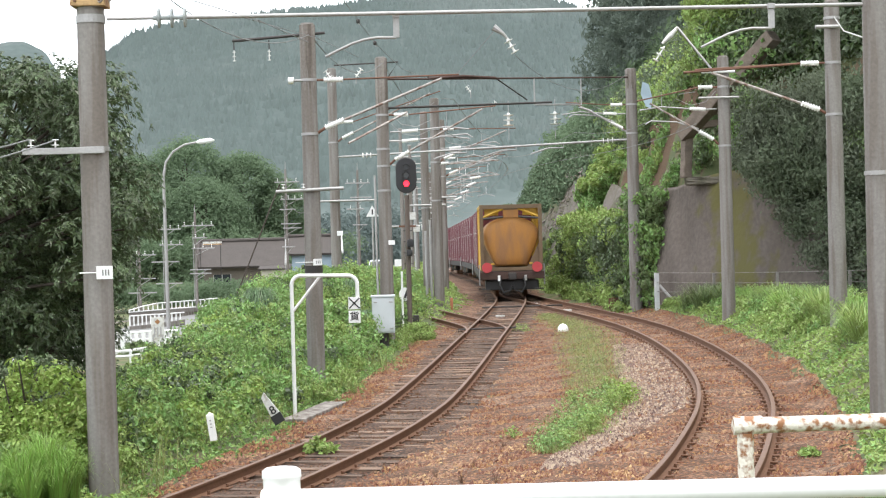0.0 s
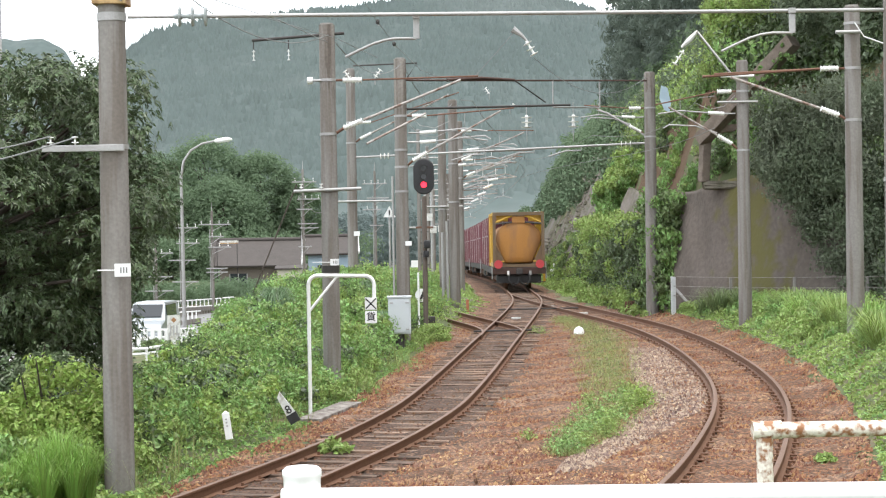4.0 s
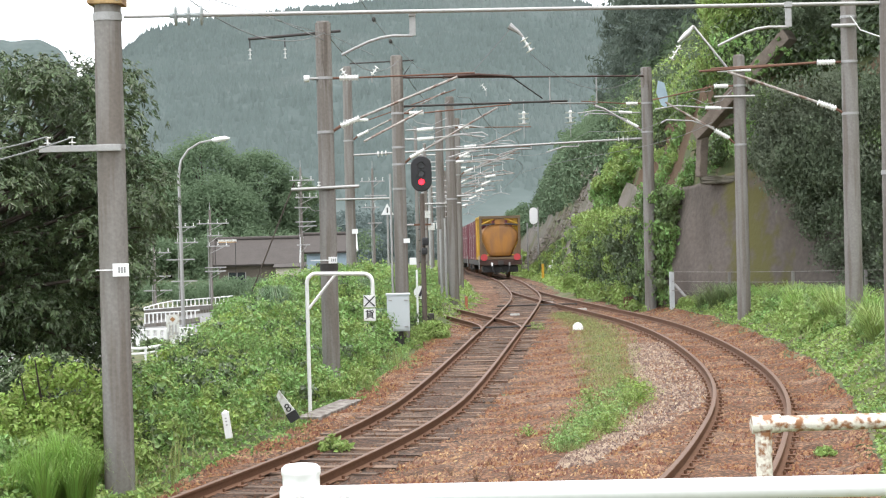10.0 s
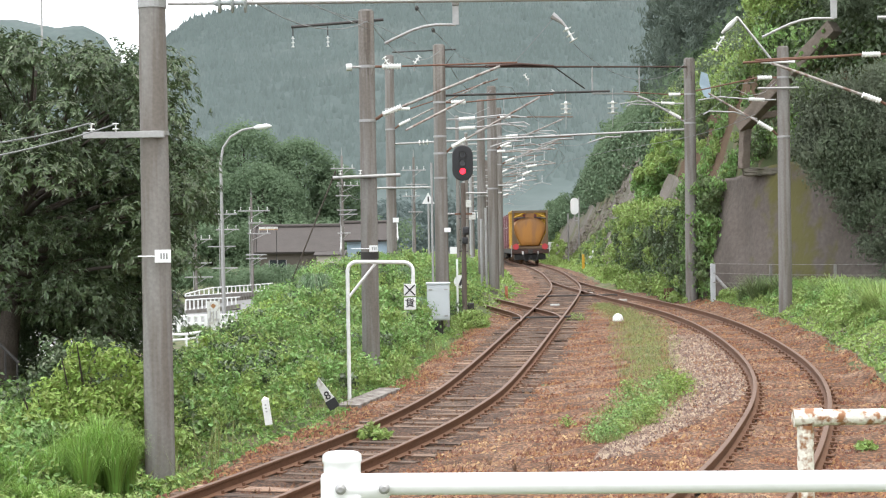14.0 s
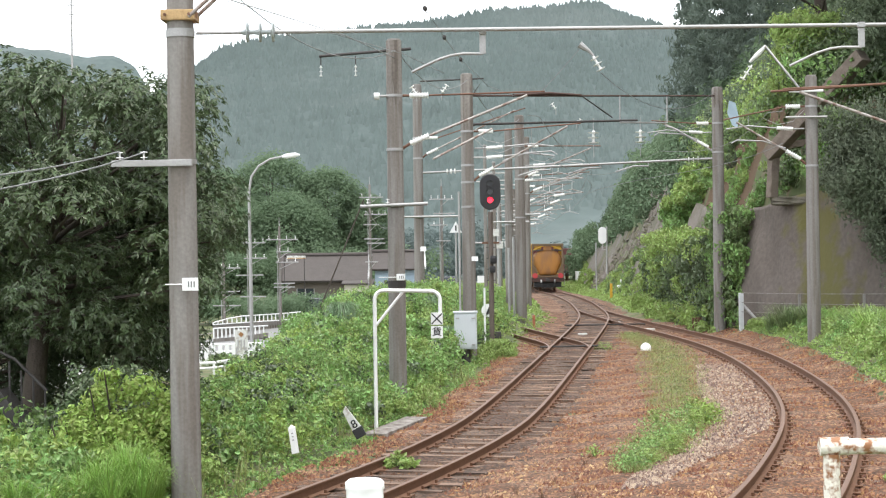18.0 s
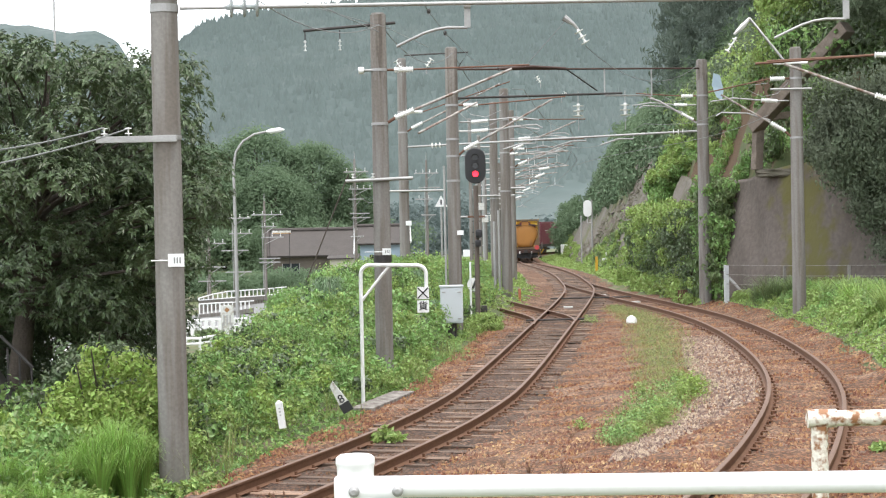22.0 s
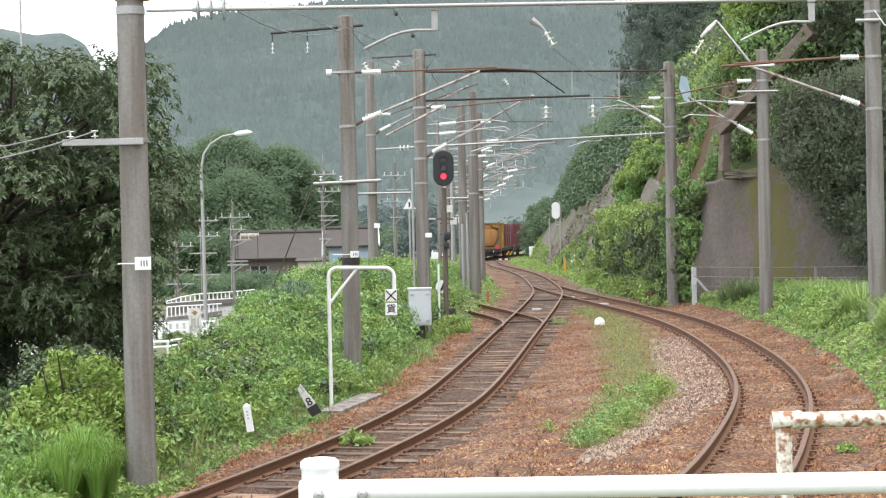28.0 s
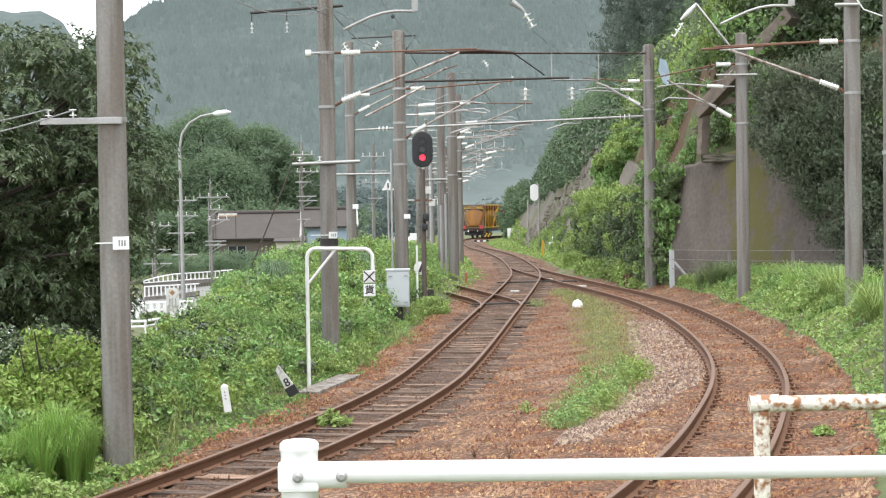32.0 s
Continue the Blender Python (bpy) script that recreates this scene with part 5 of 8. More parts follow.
part("stand", tube([(0, 0, -0.05), (0, 0, wz - 0.2)], 0.055, 11), DARK, sw)
part("target", tube([(0, -0.02, wz), (0, 0.02, wz)], 0.2, 18), WHITE, sw)
part("target_bar", box((0.07, 0.02, 0.26), (0.02, -0.03, wz), 0, Matrix.Rotation(0.4, 4, "Y")), BLACK, sw)
part("weight", box((0.5, 0.3, 0.2), (0.15, 0, 0.1), 0.03), DARK, sw)
bst = tagged(part("orange_stake", box((0.1, 0.1, 0.5), (0, 0, 0.2), 0.02), mat("orange_plastic", (0.38, 0.13, 0.07), 0.7)), "faded orange stake by a mast", "stake")
bst.matrix_basis = pose(1.42, 61.5, gz(1.42, 61.5))
striped = thing("striped_marker", (6.05, 168, gz(6.05, 168)), "yellow and black striped marker by the far track", "track marker")
for k in range(5):
    part("stripe", box((0.16, 0.08, 0.45), (-0.3 + 0.16 * k, 0, 0.75), 0, Matrix.Rotation(0.6, 4, "Y")), YELLOW if k % 2 else BLACK, striped)
    part("low_bar", box((0.3, 0.1, 0.14), (-1.2 + 0.3 * k, 0, 0.15)), WHITE if k % 2 else BLACK, striped)
part("leg", tube([(0, 0.08, -0.1), (0, 0.08, 0.7)], 0.05, 6), DARK, striped)


# ---- cut hillside, trees, woods ----
wall_pts = [(7.75, 58.0), (8.35, 54.6), (9.3, 52.2), (10.4, 50.2), (11.7, 48.2), (13.0, 46.2), (14.3, 43.8), (15.4, 41)]
wv, wf = [], []
rows_ = 36
for i in range(181):
    u = i / 180 * (len(wall_pts) - 1)
    k = min(int(u), len(wall_pts) - 2)
    a, b = Vector(wall_pts[k]), Vector(wall_pts[k + 1])
    p, d = a.lerp(b, u - k), (b - a).normalized()
    nrm = Vector((-d.y, d.x)) * -1
    if nrm.y > 0:
        nrm = -nrm
    top = 4.3 - 0.2 * math.sin(i * 0.08) - (1.6 if i < 14 else 0)
    for j in range(rows_):
        z = 0.1 + (top - 0.1) * j / (rows_ - 1)
        q = 0.16 * z - 0.12 * float(rough(np.array(i * 0.16), np.array(z), 0.8, 3.0))
        wv.append((p.x - nrm.x * q + nrm.x * 0.35, p.y - nrm.y * q + nrm.y * 0.35, z))
for i in range(180):
    for j in range(rows_ - 1):
        a = i * rows_ + j
        wf.append((a, a + rows_, a + rows_ + 1, a + 1))
cut_wall = raw("retaining_wall", wv, wf, MOSSY, smooth=True)
cut_wall.modifiers.new("thick", "SOLIDIFY").thickness = 0.3
tagged(cut_wall, "stained grey sprayed-concrete wall holding the hillside", "retaining wall", kind="structure")
bm = box((1.25, 0.5, 0.2), (0, 0, 0), 0.05)
bmesh.ops.subdivide_edges(bm, edges=bm.edges[:], cuts=3)
for v in bm.verts:
    v.co += Vector((random.uniform(-0.03, 0.03), random.uniform(-0.04, 0.04), random.uniform(-0.06, 0.03)))
lip = tagged(part("wall_ledge", bm, ROCK), "short crumbling pale ledge above the wall", "ledge")
lip.matrix_basis = pose(9.3, 52.9, 4.25, 0, 0, -35)


def hill_spots(n, y0, y1, t0, t1, lift=0.0):
    y = rng.uniform(y0, y1, n)
    t = rng.uniform(t0, t1, n)
    x = np.interp(y, toe_at[:, 0], toe_at[:, 1]) + t
    # the earth slip behind the wall, a bare slab and the stony band where nothing grows
    band_t = np.interp(y, [86, 130], [1.9, 0.25])
    bare = ((np.abs(y - 59.6 + 0.5 * t) < 0.9) & (t > 0.7) & (t < 2.9)) | ((y > 86) & (y < 135) & (np.abs(t - band_t) < 0.4)) | ((y > 66) & (y < 71) & (t > 0.5) & (t < 1.5))
    x, y = x[~bare], y[~bare]
    return np.stack([x, y, ground_z(x, y) + lift], -1)


def clumps(name, centres, radius, per, size, material, label, category="bushes", flat=0.8, parent=None, **k):
    """Leaf clumps: shells of leaves round many centres."""
    n = len(centres)
    d = rng.normal(0, 1, (n, per, 3))
    d /= np.linalg.norm(d, axis=2)[:, :, None]
    r = radius[:, None, None] * rng.uniform(0.45, 1.1, (n, per, 1))
    p = (centres[:, None, :] + d * r * np.array([1, 1, flat])).reshape(-1, 3)
    k.setdefault("up", 0.35)
    ob = leaves(name, p, rng.uniform(*size, len(p)), material, parent, "", face=d.reshape(-1, 3), **k)
    return ob if parent else tagged(ob, label, category, kind="stuff")


# the bare rock of the cut, with creepers and bushes hanging over it
ys = np.arange(57, 190, 0.7)
us = np.linspace(0.0, 1.0, 26)
ty = np.interp(ys, toe_at[:, 0], toe_at[:, 1])
gx = ty[:, None] + 0.1 + 7.5 * us
gy = np.repeat(ys[:, None], 26, 1)
gzr = ground_z(gx, gy) + 0.05 + 0.12 * rough(gx * 2, gy * 0.5, 3.1, 4.0) + 0.1 * rough(gx, gy, 0.9, 2.0) + 0.03 * rng.normal(0, 1, gx.shape)
i = np.arange(gx.size).reshape(gx.shape)
f = np.stack([i[:-1, :-1], i[:-1, 1:], i[1:, 1:], i[1:, :-1]], -1).reshape(-1, 4)
face = raw("rock_face", np.stack([gx, gy, gzr], -1).reshape(-1, 3), f, ROCK, smooth=True)
face.data.materials.append(EARTH)
fy, fu = np.meshgrid(ys[:-1], us[:-1], indexing="ij")
wob = fy + 0.8 * rough(fu * 8, fy, 0.7)
slip = (wob > 56) & (wob < 72) & (fu * 7.5 > 0.3) & (fu * 7.5 < 5)
face.data.polygons.foreach_set("material_index", slip.astype(int).reshape(-1))
tagged(face, "weathered grey-brown rock of the railway cutting", "rock face", kind="structure")
outcrop = box((0.9, 3.2, 1.7), (0, 0, 0), 0.12)
bmesh.ops.subdivide_edges(outcrop, edges=outcrop.edges[:], cuts=4, use_grid_fill=True)
for v in outcrop.verts:
    v.co += 0.16 * noise.noise_vector(v.co * 1.3) + 0.05 * noise.noise_vector(v.co * 5)
slab_rock = tagged(part("rock_outcrop", outcrop, ROCK, smooth=False), "pale slab of bare rock between the bushes", "rock")
slab_rock.matrix_basis = pose(8.7, 69.3, 3.55, 8, 24, 12)
# lush weeds between the ballast and the foot of the wall
wall_foot = lambda y: np.interp(y, [41, 43.8, 46.2, 48.2, 50.2, 52.2, 54.6, 58], [15.4, 14.3, 13.0, 11.7, 10.4, 9.3, 8.35, 7.75])
wy = rng.uniform(36, 56, 620)
wl = side_x(wy) + EDGE_R(wy) + 0.2
wx = wl + (np.minimum(wall_foot(wy) - 0.25, wl + 2.6) - wl) * rng.random(620)
wz = np.clip((wx - wl) / 0.7, 0.15, 1.0) * rng.uniform(0.05, 0.5, 620)
tone = rough(wx, wy, 0.5, 2.0)
for lo, hi, m, lab in ((-9, 0.15, LEAF_LIGHT, "bright lush weeds at the foot of the wall"), (0.15, 9, LEAF_MID, "green lush weeds at the foot of the wall")):
    k = (tone >= lo) & (tone < hi) & (wx > wl)
    clumps("verge_weeds", np.stack([wx, wy, np.maximum(ground_z(wx, wy), -0.2) + wz], -1)[k], rng.uniform(0.14, 0.3, k.sum()), 70, (0.06, 0.13), m, lab, "weeds", hang=0.3)
noise_patches = lambda p, s, seed, cut: p[rough(p[:, 0] * 2, p[:, 1], s, seed) > cut]


def heap(n, y0, y1, t0, t1, z0, z1):
    """Spots in the bulk of the bushes that stand against the cut."""
    y, t = rng.uniform(y0, y1, n), rng.uniform(t0, t1, n)
    x = np.interp(y, toe_at[:, 0], toe_at[:, 1]) + t
    return np.stack([x, y, ground_z(x, y) * 0.3 + z0 + (z1 - z0) * rng.random(n) ** 1.2], -1)


# ivy heaped against the foot of the cut; dark base and lit tips painted
p = heap(580, 56.6, 76, -0.65, 0.5, 0.0, 3.1)
# height and noise pick leaf colours that imitate shaded hollows and lit tops
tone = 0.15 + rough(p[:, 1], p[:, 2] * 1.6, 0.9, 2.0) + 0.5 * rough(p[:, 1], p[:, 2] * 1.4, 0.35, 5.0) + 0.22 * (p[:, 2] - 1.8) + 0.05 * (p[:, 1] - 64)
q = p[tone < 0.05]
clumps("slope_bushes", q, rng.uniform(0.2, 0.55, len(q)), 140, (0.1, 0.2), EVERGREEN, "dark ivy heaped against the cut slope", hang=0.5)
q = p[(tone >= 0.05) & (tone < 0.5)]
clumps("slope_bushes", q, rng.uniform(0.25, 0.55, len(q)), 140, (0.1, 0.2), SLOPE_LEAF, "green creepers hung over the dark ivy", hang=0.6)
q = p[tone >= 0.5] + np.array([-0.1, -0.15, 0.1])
clumps("slope_bushes", q, rng.uniform(0.2, 0.5, len(q)), 130, (0.09, 0.18), LEAF_LIGHT, "lighter leaves over the ivy as its lit tips", hang=0.5)
p = heap(190, 56, 76, -1.1, -0.3, 0.0, 0.7)
clumps("slope_bushes", p, rng.uniform(0.15, 0.35, len(p)), 80, (0.09, 0.18), LEAF_LIGHT, "low weeds along the foot of the ivy", hang=0.2)
# the tall bush above the bare slab
p = np.stack([rng.uniform(7.6, 9.2, 120), rng.uniform(71, 76, 120), rng.uniform(3.2, 6.0, 120)], -1)
p = p[p[:, 2] < 3.9 + 1.7 * (p[:, 0] - 7.4)]
clumps("slope_bushes", p, rng.uniform(0.3, 0.55, len(p)), 130, (0.1, 0.22), LEAF_MID, "round leafy bush above the bare slab", hang=0.4)
# the bush's lit top, put in as a lighter leaf colour
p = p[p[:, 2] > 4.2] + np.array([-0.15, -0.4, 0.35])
clumps("slope_bushes", p, rng.uniform(0.15, 0.32, len(p)), 90, (0.1, 0.2), LEAF_LIGHT, "lighter leaves for the sunlit tips of the round bush", hang=0.4)
# thicket on the slope's shoulder, split by the earth slip
p = noise_patches(hill_spots(330, 57.5, 84, 1.7, 4.2, 0.2), 2.2, 6.0, -0.4)
clumps("slope_bushes", p, rng.uniform(0.3, 0.65, len(p)), 130, (0.1, 0.22), SLOPE_LEAF, "creeper-hung bushes on the slope's shoulder", hang=0.6)
p = noise_patches(hill_spots(200, 57.5, 82, 1.9, 4.8, 0.45), 1.5, 9.0, 0.0)
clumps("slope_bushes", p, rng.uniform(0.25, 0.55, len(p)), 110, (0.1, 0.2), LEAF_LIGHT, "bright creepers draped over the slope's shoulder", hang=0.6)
# dark leaf colour stands for shade in the gaps of the thicket
p = noise_patches(hill_spots(260, 57.5, 80, 1.5, 4.0, 0.1), 1.6, 3.0, 0.05)
clumps("slope_bushes", p, rng.uniform(0.3, 0.6, len(p)), 110, (0.1, 0.22), DEEP, "dark leaves for the shaded gaps between the creepers", hang=0.6)
p = noise_patches(hill_spots(420, 57.2, 70, 0.3, 3.2, 0.15), 1.0, 2.0, -0.35)
clumps("slope_bushes", p, rng.uniform(0.15, 0.4, len(p)), 90, (0.09, 0.18), LEAF_MID, "low creepers beside the earth slip", hang=0.8)
p = hill_spots(130, 57.2, 68, 0.3, 3.4, 0.35)
clumps("slope_bushes", p, rng.uniform(0.15, 0.35, len(p)), 80, (0.09, 0.18), LEAF_LIGHT, "bright sprays beside the earth slip", hang=0.8)
# grass and weeds on the farther cut, below and above its stony band
p = hill_spots(520, 74, 178, -0.4, 1.3)
p = p[p[:, 0] - np.interp(p[:, 1], toe_at[:, 0], toe_at[:, 1]) < np.interp(p[:, 1], [74, 86, 130, 178], [1.2, 1.3, 0.4, 1.3])]
clumps("slope_bushes", p, rng.uniform(0.15, 0.4, len(p)), 80, (0.12, 0.26), LEAF_LIGHT, "light weeds on the farther cut slope", hang=0.9)
p = hill_spots(200, 74, 130, -0.3, 1.2)
p = p[p[:, 0] - np.interp(p[:, 1], toe_at[:, 0], toe_at[:, 1]) < np.interp(p[:, 1], [74, 86, 130, 178], [1.2, 1.3, 0.4, 1.3])]
clumps("slope_bushes", p, rng.uniform(0.15, 0.4, len(p)), 80, (0.12, 0.26), SLOPE_LEAF, "darker weeds on the farther cut slope", hang=0.9)
p = hill_spots(640, 80, 180, 1.6, 6, 0.3)
clumps("slope_bushes", p, rng.uniform(0.4, 0.95, len(p)), 90, (0.16, 0.34), MID_WOOD, "bushes above the stony band of the cut", hang=0.4)
p = hill_spots(320, 100, 180, 4.3, 9, 0.5)
clumps("slope_bushes", p, rng.uniform(0.6, 1.3, len(p)), 110, (0.2, 0.42), GROVE, "bushes above the farther cut slope paled for haze")
n = 70
p = np.stack([rng.uniform(7.9, 10.5, n), rng.uniform(167, 182, n), rng.uniform(-0.4, 5.2, n)], -1)
p = p[p[:, 2] < 1.0 + 2.4 * (p[:, 0] - 7.6)]
clumps("slope_bushes", p, rng.uniform(0.5, 1.0, len(p)), 110, (0.2, 0.42), GROVE, "bushes where the far track bends away")
p = hill_spots(330, 55, 100, 3.9, 8, 0.6)
clumps("slope_bushes", p, rng.uniform(0.4, 0.9, len(p)), 90, (0.12, 0.26), LEAF_LIGHT, "light-leaved thicket above the cut slope")
p = hill_spots(220, 58, 100, 3.6, 8, 0.8)
clumps("slope_bushes", p, rng.uniform(0.4, 0.9, len(p)), 90, (0.12, 0.28), HILL_LEAF, "darker shrubs above the cut slope")
# stones of the rubble band
n = 420
ry = rng.uniform(86, 134, n)
rx_ = np.interp(ry, toe_at[:, 0], toe_at[:, 1]) + np.interp(ry, [86, 130], [1.9, 0.25]) + rng.uniform(-0.5, 0.5, n)
stones("slope_rubble", np.stack([rx_, ry, ground_z(rx_, ry) + 0.12], -1), rng.uniform(0.08, 0.22, n), ROCK, "grey rubble on the stony band of the cut")
p = np.stack([rng.uniform(9.3, 11.2, 110), rng.uniform(54.4, 56.4, 110), rng.uniform(4.4, 6.6, 110)], -1)
p = p[p[:, 2] < 4.8 + 1.3 * (p[:, 0] - 9.0)]
clumps("slope_bushes", p, rng.uniform(0.2, 0.42, len(p)), 110, (0.09, 0.18), LEAF_MID, "green creepers behind the broken frame", hang=0.5)
p = np.stack([rng.uniform(9.6, 12.2, 120), rng.uniform(55.5, 58.5, 120), rng.uniform(7.6, 10.6, 120)], -1)
clumps("slope_bushes", p, rng.uniform(0.25, 0.5, len(p)), 110, (0.09, 0.19), LEAF_LIGHT, "bright vines high over the broken frame", hang=0.6)
p = np.stack([rng.uniform(10.6, 12.0, 60), rng.uniform(49.4, 50.8, 60), rng.uniform(8.7, 10.4, 60)], -1)
clumps("slope_bushes", p, rng.uniform(0.2, 0.42, len(p)), 100, (0.07, 0.14), HILL_LEAF, "dark leaves over the frame's upper end", hang=0.6)
p = hill_spots(900, 34, 60, 0.9, 9, 0.5)
p = p[(p[:, 0] > 11.4) | (p[:, 1] < 48.5)]
clumps("slope_bushes", p, rng.uniform(0.6, 1.2, len(p)), 46, (0.14, 0.28), HILL_LEAF, "dark thicket above the concrete wall")
p = np.stack([rng.uniform(9.9, 13, 130), rng.uniform(54.2, 57.5, 130), rng.uniform(4.6, 9.5, 130)], -1)
clumps("slope_bushes", p, rng.uniform(0.4, 0.8, len(p)), 90, (0.12, 0.26), LEAF_DARK, "dark leafy growth behind the broken frame", hang=0.4)
bx, by = rng.uniform(9.0, 13.2, 260), rng.uniform(48.8, 55.5, 260)
bx, by = bx[ground_z(bx, by) > 4.3], by[ground_z(bx, by) > 4.3]
clumps("slope_bushes", np.stack([bx, by, ground_z(bx, by) + rng.uniform(0.0, 0.7, len(bx))], -1), rng.uniform(0.35, 0.75, len(bx)), 80, (0.12, 0.26), LEAF_DARK, "dark undergrowth on the bank over the wall", hang=0.5)
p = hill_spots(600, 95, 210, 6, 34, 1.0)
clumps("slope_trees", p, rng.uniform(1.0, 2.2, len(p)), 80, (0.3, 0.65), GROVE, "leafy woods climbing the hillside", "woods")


def limb(bm, a, b, r0, r1, bend=0.15):
    a, b = Vector(a), Vector(b)
    m = a.lerp(b, 0.5) + Vector((random.uniform(-1, 1), random.uniform(-1, 1), random.uniform(-0.3, 0.6))) * (b - a).length * bend
    tube([a, m, b], [r0, (r0 + r1) / 2, r1], 8, bm)


def tree(x, y, base, height, spread, trunk_r, tips, per, size, material, label, low=0.25, clump=0.55, lean=(0, 0), group="trees"):
    t = thing("tree", (x, y, base), label, "tree", group)
    bm = bmesh.new()
    top = Vector((lean[0], lean[1], height * 0.8))
    tube([(0, 0, -0.3), (lean[0] * 0.2, lean[1] * 0.2, height * 0.25), (lean[0] * 0.6, lean[1] * 0.6, height * 0.55), top], [trunk_r * 1.25, trunk_r, trunk_r * 0.6, trunk_r * 0.15], 10, bm)
    c = []
    for k in range(tips):
        a, u = random.uniform(0, 6.283), random.random()
        z = height * (low + (1 - low) * random.random())
        s = spread * math.sqrt(max(0.03, 1 - ((z / height - (low + 1) / 2) / ((1 - low) / 2 + 0.12)) ** 2)) * (0.55 + 0.45 * u)
        q = Vector((math.cos(a) * s + lean[0] * z / height, math.sin(a) * s + lean[1] * z / height, z * 0.97))
        c.append(q)
        if k % 5 == 0:
            h0 = max(0.12, z / height * 0.72)
            limb(bm, Vector((lean[0] * h0, lean[1] * h0, height * h0 * 0.95)), q, trunk_r * 0.32 * (1.1 - h0), 0.015)
    part("trunk", bm, BARK, t, smooth=True)
    clumps("crown", np.array(c), rng.uniform(clump * 0.6, clump * 1.25, len(c)), per, size, material, "", parent=t, flat=0.62, up=0.4, hang=0.35, wide=0.42)
    return t



def rosettes(name, p, out, size, per, material, parent):
    """Whorls of long drooping leaves at the ends of twigs."""
    n = len(p)
    o = np.repeat(out, per, 0)
    side = rng.normal(0, 1, (n * per, 3))
    side -= o * np.sum(side * o, 1)[:, None]
    side /= np.linalg.norm(side, axis=1)[:, None]
    d = o * rng.uniform(0.1, 0.8, (n * per, 1)) + side + np.array([0, 0, -0.35])
    d /= np.linalg.norm(d, axis=1)[:, None]
    nrm = o - d * np.sum(o * d, 1)[:, None] + rng.normal(0, 0.25, (n * per, 3))
    nrm /= np.linalg.norm(nrm, axis=1)[:, None]
    s = np.cross(d, nrm)
    L = rng.uniform(*size, (n * per, 1))
    a = np.repeat(p, per, 0) + rng.normal(0, 0.02, (n * per, 3))
    v = np.stack([a, a + d * L * 0.5 + s * L * 0.2 + nrm * L * 0.05, a + d * L - np.array([0, 0, 0.22]) * L, a + d * L * 0.5 - s * L * 0.2 + nrm * L * 0.05], 1)
    return raw(name, v.reshape(-1, 3), np.arange(4 * n * per).reshape(-1, 4), material, parent)


def spray_tree(x, y, base, height, spread, trunk_r, lobes, label, low=0.25, shift=(0, 0), lobe=(0.5, 0.85), seed=1, leaf=None, dense=1.0):
    """A broad evergreen: limbs that end in rounded lobes of leaf whorls, thick above and open below."""
    r = random.Random(seed)
    t = thing("tree", (x, y, base), label, "tree", "trees on the bank")
    bm = bmesh.new()
    fork = Vector((shift[0] * 0.25, shift[1] * 0.25, height * 0.3))
    tube([(0, 0, -0.4), (shift[0] * 0.05, 0, height * 0.14), fork, Vector((shift[0] * 0.7, shift[1] * 0.7, height * 0.6)), Vector((shift[0], shift[1], height * 0.88))], [trunk_r * 1.3, trunk_r * 1.05, trunk_r * 0.85, trunk_r * 0.5, 0.02], 10, bm)
    c, o = [], []
    for k in range(lobes):
        h = ((k + r.random()) / lobes) ** 0.9
        a = k * 2.4 + r.uniform(-0.4, 0.4)
        z = height * (low + (0.9 - low) * h)
        w = spread * math.sqrt(max(0.05, 1 - (abs(h - 0.5) / 0.58) ** 2.4)) * r.uniform(0.5, 0.98) * (0.72 if h < 0.38 and k % 3 else 1.0)
        q = Vector((math.cos(a) * w + shift[0], math.sin(a) * w + shift[1], z))
        R = r.uniform(*lobe) * (0.85 if h < 0.4 else 1.0)
        thick = trunk_r * (0.16 if k % 2 else 0.3)
        limb(bm, fork.lerp(Vector((shift[0] * 0.7, shift[1] * 0.7, height * 0.62)), min(1, h * 1.2)), q, thick, 0.012, 0.12)
        for m in range(int(150 * dense * (R / 0.7) ** 2)):
            d = Vector((r.gauss(0, 1), r.gauss(0, 1), r.gauss(0.45, 0.8))).normalized()
            if d.z > -0.35:
                c.append(q + Vector((d.x, d.y, d.z * 0.78)) * R * (r.uniform(0.55, 1.05) + (0.25 if r.random() < 0.06 else 0)))
                o.append((d.x, d.y, d.z + 0.35))
    part("trunk", bm, BARK, t, smooth=True)
    c, o = np.array([tuple(p) for p in c]), np.array(o)
    o /= np.linalg.norm(o, axis=1)[:, None]
    rosettes("crown", c, o, (0.055, 0.115), 11, leaf or EVERGREEN, t)
    return t


spray_tree(-7.05, 25.5, gz(-7.05, 25.5), 6.25, 2.45, 0.17, 92, "broad dark evergreen tree overhanging the bank", 0.27, (0.6, 0.0), (0.42, 0.8), seed=3)
# this tree's dark leaf colour imitates shade below the canopy
spray_tree(-8.9, 28, gz(-8.9, 28), 5.5, 2.4, 0.16, 60, "evergreen tree beside another on the bank, leaves darkened for shade", 0.24, (0.1, 0.0), seed=5, leaf=DEEP, dense=0.7)
spray_tree(-5.8, 27.2, gz(-5.8, 27.2), 5.0, 1.35, 0.11, 46, "smaller dark evergreen tree behind the mast", 0.2, (0.05, 0.0), (0.4, 0.65), 8, EVERGREEN, dense=0.9)


